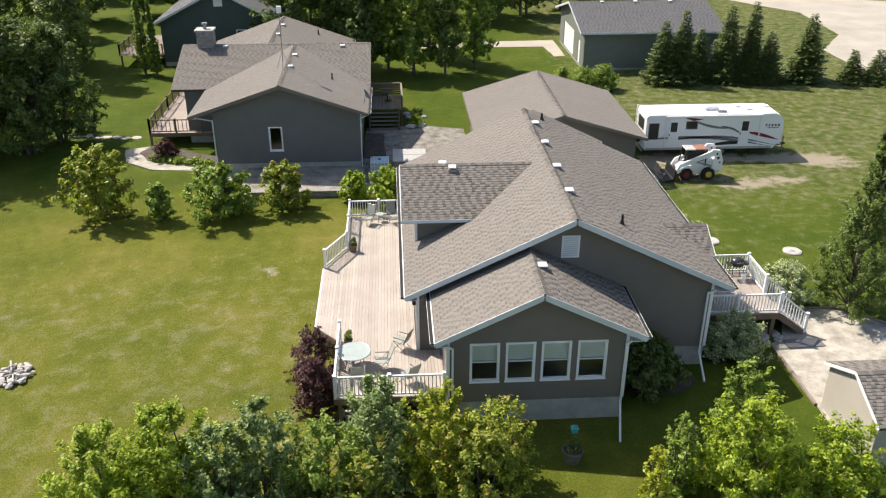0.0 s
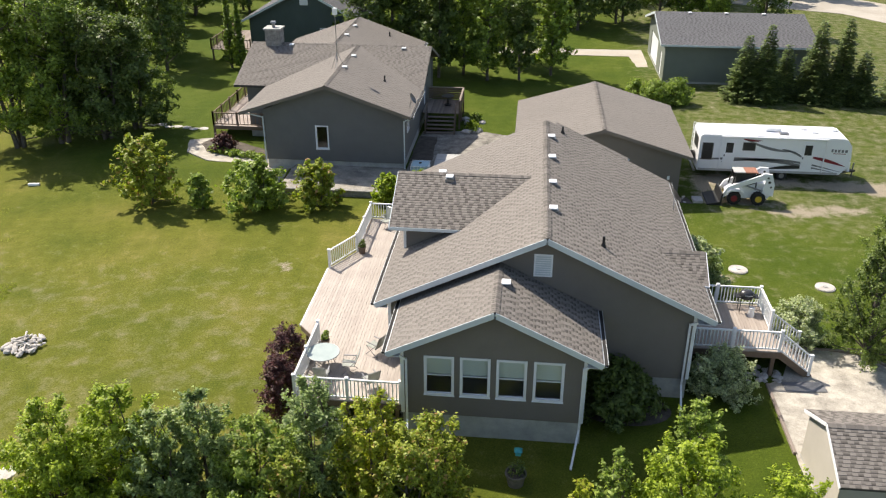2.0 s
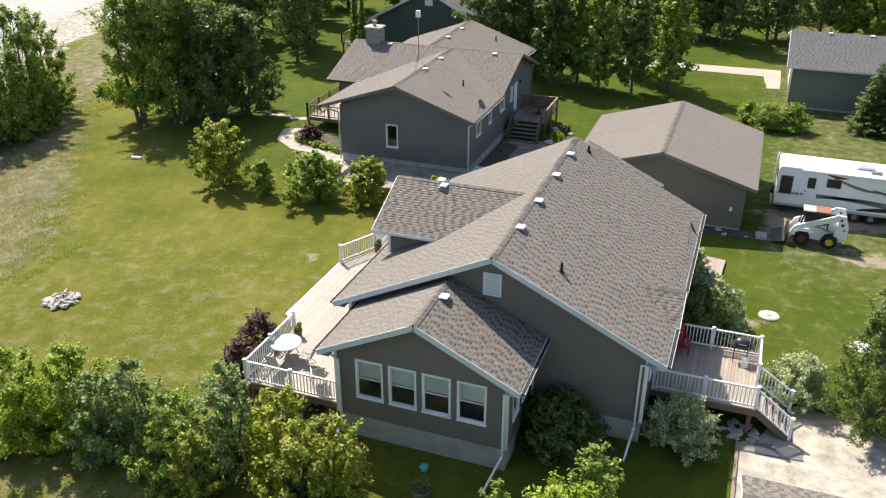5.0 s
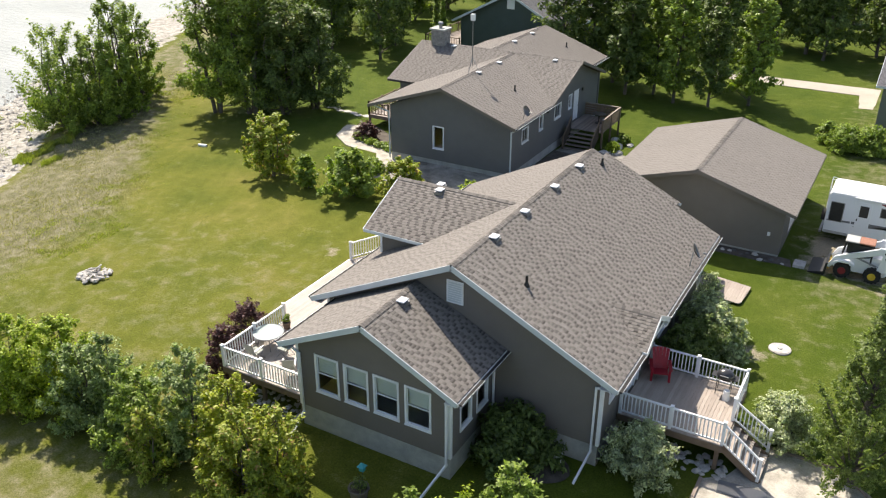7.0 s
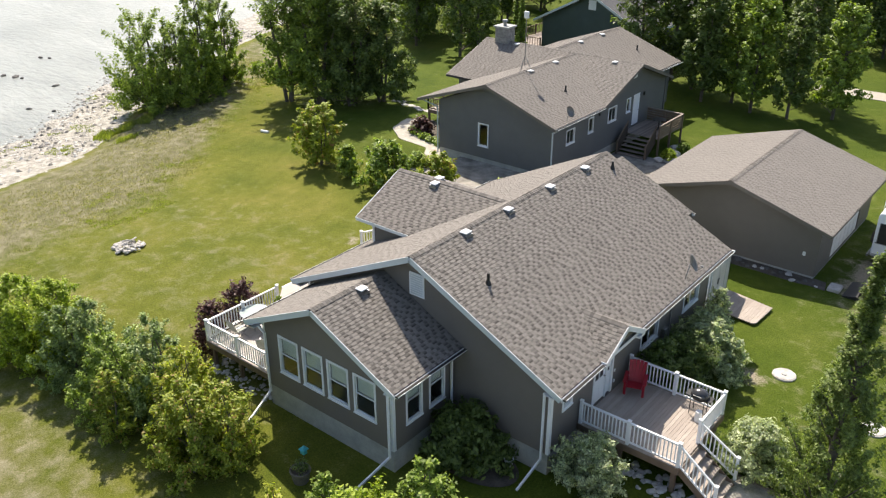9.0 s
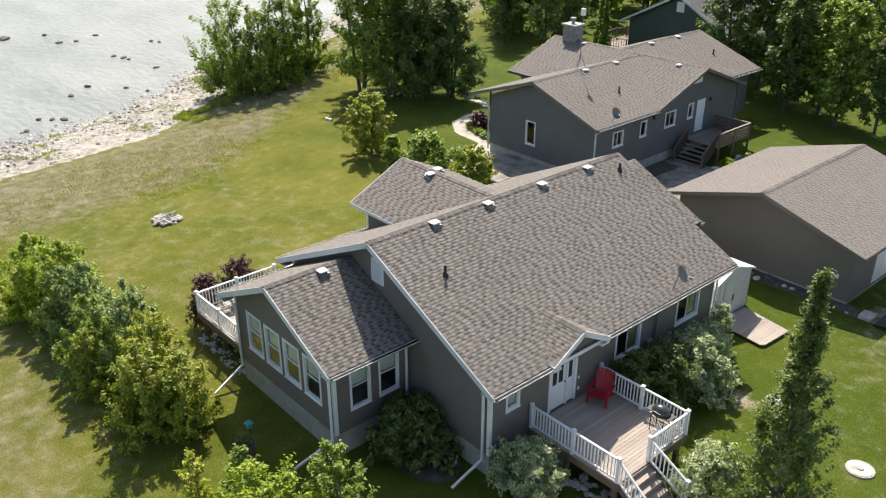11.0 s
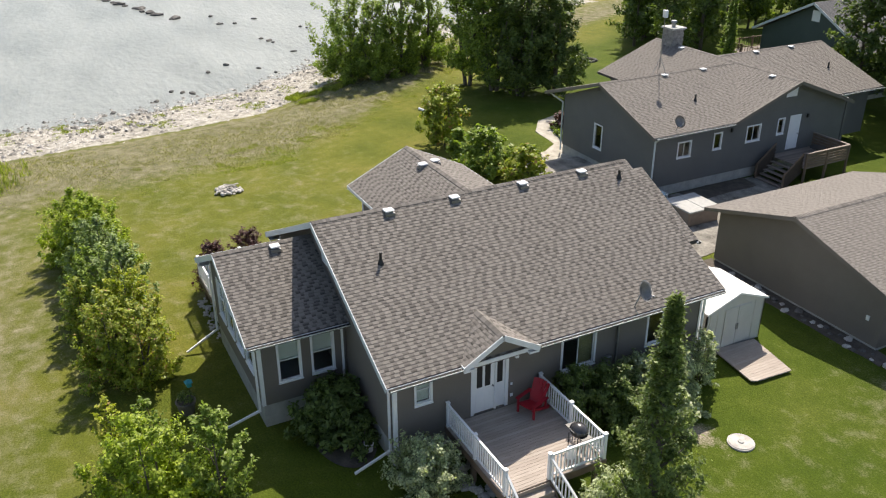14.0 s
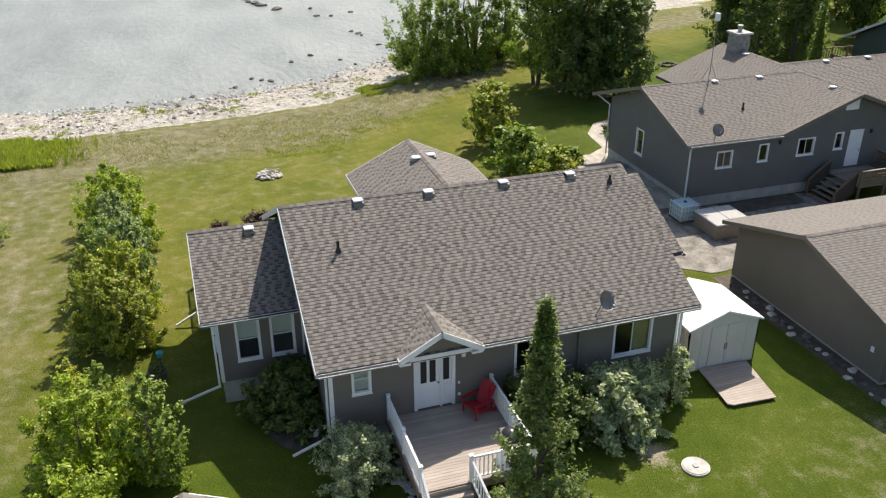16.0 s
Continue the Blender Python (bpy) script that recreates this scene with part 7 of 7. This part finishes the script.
# stone edging along the garage, stones under the decks and the neighbour's yard wall
for name, label, spots, mats in (
    ("stone_edging", "rough grey stone edging along the garage wall", [(6.4 + 0.34 * k + rr.uniform(-0.1, 0.1), 50.25 + rr.uniform(-0.3, 0.3), rr.uniform(0.18, 0.5)) for k in range(29)], [*ROCKS[:3], *PALE[3:]]),
    ("river_stones", "pale river stones under the entrance deck", [(rr.uniform(13.6, 17.2), rr.uniform(31.0, 32.2), rr.uniform(0.2, 0.45)) for k in range(46)], PALE),
    ("river_stones", "pale river stones under the deck edge", [(rr.uniform(-2.4, 1.7), rr.uniform(26.0, 28.0), rr.uniform(0.12, 0.22)) for k in range(200)], PALE),
    ("garden_stones", "pale boulders beside the neighbour's steps", [(rr.uniform(1.0, 2.4), rr.uniform(61.6, 65.5), rr.uniform(0.4, 0.9)) for k in range(12)], PALE),
):
    g = thing(name, (spots[0][0], spots[0][1], 0), label, "stones")
    for k, (x, y, s) in enumerate(spots):
        share("stone", mats[k % 5], Matrix.Translation((x, y, gz(x, y) + 0.08 * s)) @ Euler((0, 0, rr.uniform(0, 6))).to_matrix().to_4x4() @ Matrix.Diagonal((s, s * rr.uniform(0.7, 1), s * 0.8, 1)), g)

rw = thing("retaining_wall", (-6, 48.6, 0), "low grey stone retaining wall below the neighbour's house", "wall")
part("core", bx(-9.6, -2.2, 48.75, 49.05, -0.3, 0.37), M_CHIM, rw)
for row in range(3):
    x = -9.6
    while x < -2.3:
        w = rr.uniform(0.3, 0.55)
        part("block", bx(x + 0.01, min(x + w - 0.01, -2.2), 48.68 - 0.03 * rr.random(), 48.75, -0.1 + 0.175 * row, 0.06 + 0.175 * row), M_CHIM, rw)
        x += w
sheet("gravel_bed", [(-9.6, 49.0), (-9.6, 53.1), (-2.0, 53.1), (-2.0, 49.0)], 0.34, M_TERRACE, "grey gravel terrace below the neighbour's gable", "gravel bed", 0.4)
sheet("garden_path", [(-18.9, 58.0), (-18.2, 55.5), (-16.2, 54.0), (-13.2, 53.6), (-12.2, 52.2), (-12.0, 49.6), (-10.0, 49.6), (-10.0, 53.2), (-11.5, 55.4), (-15.2, 55.8), (-17.0, 57.2), (-17.4, 58.6)], 0.02, M_GRAVEL, "pale gravel garden path curving round the deck", "garden path")
sheet("flower_bed", [(-17.8, 57.2), (-16.8, 55.7), (-14.5, 55.0), (-12.2, 54.4), (-11.6, 55.8), (-15, 57.8), (-17, 59)], 0.045, M_SOIL, "dark soil flower bed under the deck", "flower bed")
hosta = [(-16.3 + 0.42 * k, 55.9 - 0.16 * k + rr.uniform(-0.25, 0.25), 0.2, rr.uniform(0.3, 0.42), 0.25) for k in range(10)]
ho = thing("hosta_bed", (-14.5, 55.3, 0), "row of leafy green hostas in the bed", "plants")
attach(new("foliage", quads_mesh("foliage", leaf_cloud(hosta, 1500, 0.11, np.random.default_rng(8)), L_MID)), ho)
for k in range(7):
    x, y = -18.8 - 0.75 * k, 60.5 + 0.18 * k + rr.uniform(-0.2, 0.2)
    sp = thing("stepping_stone", (x, y, gz(x, y)), "flat pale stepping stone in the grass", "stone", "stepping stones in the lawn")
    share("slab", PALE[k % 5], Matrix.Translation((x, y, gz(x, y) + 0.03)) @ Matrix.Diagonal((0.75, 0.6, 0.16, 1)), sp)

mat_ = thing("doormat", (17.6, 30.9, 0.04), "grey patterned outdoor mat on the gravel", "mat")
part("mat", bx(-0.85, 0.85, -0.35, 0.35, 0.0, 0.02, pose(17.9, 30.75, 0.045, 0, 0, 6)), M_STRIPE, mat_)
ground_cover = thing("soil_bed", (10, 28.4, 0), "dark planting bed in the corner of the house", "soil bed")
bm = bmesh.new()
bmesh.ops.create_circle(bm, cap_ends=True, segments=24, radius=1, matrix=pose(10.3, 28.5, 0.03) @ Matrix.Diagonal((1.9, 1.1, 1, 1)))
part("soil", bm, M_SOIL, ground_cover)
for p, q in (((16.42, 30.8), (16.42, 26.4)), ((18.2, 33.8), (20.95, 33.66)), ((20.95, 33.66), (23.7, 30.85))):
    tb = thing("timber_edging", (*p, 0), "weathered timber edging of the gravel pad", "edging", "edging of the gravel pad")
    part("timber", beam(bmesh.new(), (*p, 0.04), (*q, 0.04), 0.12, 0.12), M_BOARD_G, tb)

# roof aerial of the neighbour
ae = thing("roof_aerial", (-7.3, 57.3, 5.95), "thin lattice aerial mast on a roof tripod", "aerial")
for k in range(3):
    a = 0.5 + 2.094 * k
    part("leg", rod(bmesh.new(), (-7.3 + 0.55 * math.cos(a), 57.3 + 0.55 * math.sin(a), 5.95 - 0.3 * abs(0.55 * math.cos(a))), (-7.3, 57.3, 7.0), 0.018, seg=6), M_STEEL, ae)
part("mast", rod(bmesh.new(), (-7.3, 57.3, 6.3), (-7.3, 57.3, 9.6), 0.026, seg=6), M_STEEL, ae)
part("panel_antenna", bx(-7.45, -7.15, 57.2, 57.42, 9.5, 9.95, None, 0.02), M_WHITE, ae)

# ---- shore ----
chain = [(-104.7 + 21.5 * (k / 15), 34.2 + 7.2 * (k / 15) ** 1.2) for k in range(16)]
chain = [(x + rr.uniform(-1, 1), y + rr.uniform(-0.6, 0.6)) for x, y in chain]
for k, (x, y) in enumerate(chain + [(-82.1, 45.5), (-76.8, 45.4), (-76.2, 47.2), (-78, 50.2), (-66, 47.6), (-63.4, 48.3), (-69.3, 54.5), (-70.4, 54), (-64.5, 48.2), (-52.4, 43.4), (-55.3, 40.7), (-53.1, 38.3), (-46.8, 34.4), (-44.9, 31.7), (-43, 27.6), (-47.5, 33.5), (-46, 35.2), (-50, 44.5), (-58, 49)]):
    s = rr.uniform(0.8, 1.7) if k < 16 else rr.uniform(0.35, 0.85)
    bo = thing("lake_boulder", (x, y, -2.2), "dark wet boulder standing in the shallows", "boulder", "boulders in the lake")
    share("boulder", ROCKS[k % 5], Matrix.Translation((x, y, -2.15)) @ Euler((0, 0, rr.uniform(0, 6))).to_matrix().to_4x4() @ Matrix.Diagonal((s * rr.uniform(0.8, 1.3), s * 0.7, s * 0.72, 1)), bo)
beach = thing("beach_stones", (-38, 30, -2), "scattered pale and grey stones on the beach", "stones", "", "stuff")
bverts, bfaces = [], []
oct_v = np.array([(1, 0, 0), (0.3, 0.9, 0.1), (-0.8, 0.5, 0), (-0.7, -0.6, 0.1), (0.4, -0.85, 0), (0, 0, 0.6), (0.1, 0, -0.4)])
oct_f = [(0, 1, 5), (1, 2, 5), (2, 3, 5), (3, 4, 5), (4, 0, 5), (1, 0, 6), (2, 1, 6), (3, 2, 6), (4, 3, 6), (0, 4, 6)]
rg = np.random.default_rng(9)
for k in range(5200):
    y = rg.uniform(2, 78)
    d = -rg.uniform(0, 1) ** 0.8 * 11 + rg.normal() * 0.4
    x = d + np.interp(y, SHORE_Y, SHORE_X)
    s = rg.choice([0.07, 0.11, 0.17, 0.28], p=[0.45, 0.33, 0.17, 0.05])
    a = rg.uniform(0, 6.28)
    q = oct_v * s * rg.uniform(0.7, 1.3, (1, 3))
    q = np.stack([q[:, 0] * math.cos(a) - q[:, 1] * math.sin(a), q[:, 0] * math.sin(a) + q[:, 1] * math.cos(a), q[:, 2]], 1)
    o = len(bverts)
    bverts += (q + np.array((x, y, gz(x, y) + 0.02))).tolist()
    bfaces += [tuple(i + o for i in f) for f in oct_f]


def island_stone():
    m, nt, b = mat("mixed_beach_stone", 0.85, 0, 0.3)
    c = ramp(nt, island(nt), [(0.0, (0.10, 0.095, 0.09)), (0.3, (0.30, 0.28, 0.25)), (0.7, (0.50, 0.47, 0.43)), (1.0, (0.68, 0.66, 0.62))])
    nt.links.new(mix(nt, 0.4, c, ramp(nt, noise_tex(nt, 12, 3), [(0.3, (0.6, 0.6, 0.6)), (0.7, (1.2, 1.2, 1.2))]), "MULTIPLY"), b.inputs["Base Color"])
    return m


raw("stones", bverts, bfaces, island_stone(), beach, "", "stuff")


def blades(name, spots, h, material, label, per=9, seed=1, wide=0.012):
    """Tufts of grass blades at (x, y) spots."""
    g = np.random.default_rng(seed)
    th = thing(name, (spots[0][0], spots[0][1], gz(*spots[0])), label, "grass", "", "stuff")
    n = len(spots) * per
    xy = np.repeat(np.array(spots), per, 0) + g.normal(size=(n, 2)) * 0.10
    z = gz(xy[:, 0], xy[:, 1]) - 0.03
    base = np.column_stack([xy, z])
    a = g.uniform(0, 6.28, n)
    lean = g.uniform(0.1, 0.6, n)
    hh = h * g.uniform(0.5, 1.2, n)
    sidev = np.stack([-np.sin(a), np.cos(a), 0 * a], 1) * wide * g.uniform(0.7, 1.6, n)[:, None]
    out = np.stack([np.cos(a), np.sin(a), 0 * a], 1)
    midp = base + out * (lean * hh * 0.35)[:, None] + np.stack([0 * a, 0 * a, hh * 0.6], 1)
    tip = base + out * (lean * hh)[:, None] + np.stack([0 * a, 0 * a, hh], 1)
    v = np.stack([base - sidev, base + sidev, midp + sidev * 0.8, tip], 1).reshape(-1, 3)
    attach(tagged(new("blades", quads_mesh("blades", v, material)), "", "", "", "stuff"), th)


def scatter(n, y0, y1, d0, d1, seed, clump=0.3, keep=0.0):
    g = np.random.default_rng(seed)
    out = []
    while len(out) < n:
        y, d = g.uniform(y0, y1), g.uniform(d0, d1)
        x = d + np.interp(y, SHORE_Y, SHORE_X)
        if noise.noise(Vector((x * clump, y * clump, seed))) > keep:
            out.append((x, y))
    return out


blades("bank_grass", scatter(1500, 2, 15, -1.0, 2.5, 3, 0.4, -0.1) + scatter(1300, 42, 62, -1.5, 3.5, 13, 0.5, 0.1), 0.34, L_REED, "tall green grass along the beach edge", 8, 3, 0.02)
blades("dry_grass", scatter(16000, 8, 66, 1.5, 13, 4, 0.35, -0.6), 0.11, L_DRY, "dry straw-coloured grass on the bank", 4, 4, 0.015)
blades("bank_weeds", scatter(3000, 8, 60, 9, 15, 5, 0.7, 0.15), 0.10, L_REED, "coarse green weeds on the bank", 5, 5, 0.015)
blades("beach_weeds", scatter(700, 8, 55, -8, -1, 6, 0.5, 0.25), 0.15, L_REED, "yellow-green weed patches on the beach", 8, 6, 0.025)

# soil strips
sheet("soil_strip", [(5.6, 49.75), (5.6, 50.8), (16.1, 50.8), (16.3, 49.9)], 0.02, M_SOIL, "stony soil strip along the garage wall", "soil")
sheet("soil_strip", [(-2.1, 55.2), (-2.1, 60.6), (-0.7, 60.3), (-0.6, 55.6)], 0.06, M_SOIL, "dark soil bed along the neighbour's wall", "soil")
pt = thing("patio_table", (-0.4, 64.9, LZ), "dark round patio table on the landing", "table")
part("tabletop", rod(bmesh.new(), (-0.4, 64.9, LZ + 0.7), (-0.4, 64.9, LZ + 0.73), 0.5, seg=24), M_BLACK, pt)
part("pedestal", rod(bmesh.new(), (-0.4, 64.9, LZ), (-0.4, 64.9, LZ + 0.7), 0.05), M_BLACK, pt)
part("foot", rod(bmesh.new(), (-0.4, 64.9, LZ), (-0.4, 64.9, LZ + 0.04), 0.28, seg=18), M_BLACK, pt)

g = random.Random(21)
blades("long_grass", [(g.uniform(-31, -24), g.gauss(14.6, 1.6)) for _ in range(2200)] + [(g.uniform(-24, -9), g.gauss(11.4, 0.8)) for _ in range(1600)], 0.5, L_REED, "long uncut green grass beyond the lawn", 8, 7, 0.02)
fr = thing("fire_ring", (-33.0, 71.0, 0), "ring of dark stones in the neighbour's lawn", "fire ring")
for k in range(14):
    a = 2 * math.pi * k / 14
    x, y = -33.0 + 0.75 * math.cos(a), 71.0 + 0.75 * math.sin(a)
    share("stone", ROCKS[k % 5], Matrix.Translation((x, y, gz(x, y) + 0.08)) @ Matrix.Diagonal((0.36, 0.36, 0.45, 1)), fr)


# ---- single shingles ----
for me, o, roof in SINGLES:
    share("shingle", me, Matrix.Translation(o), roof)
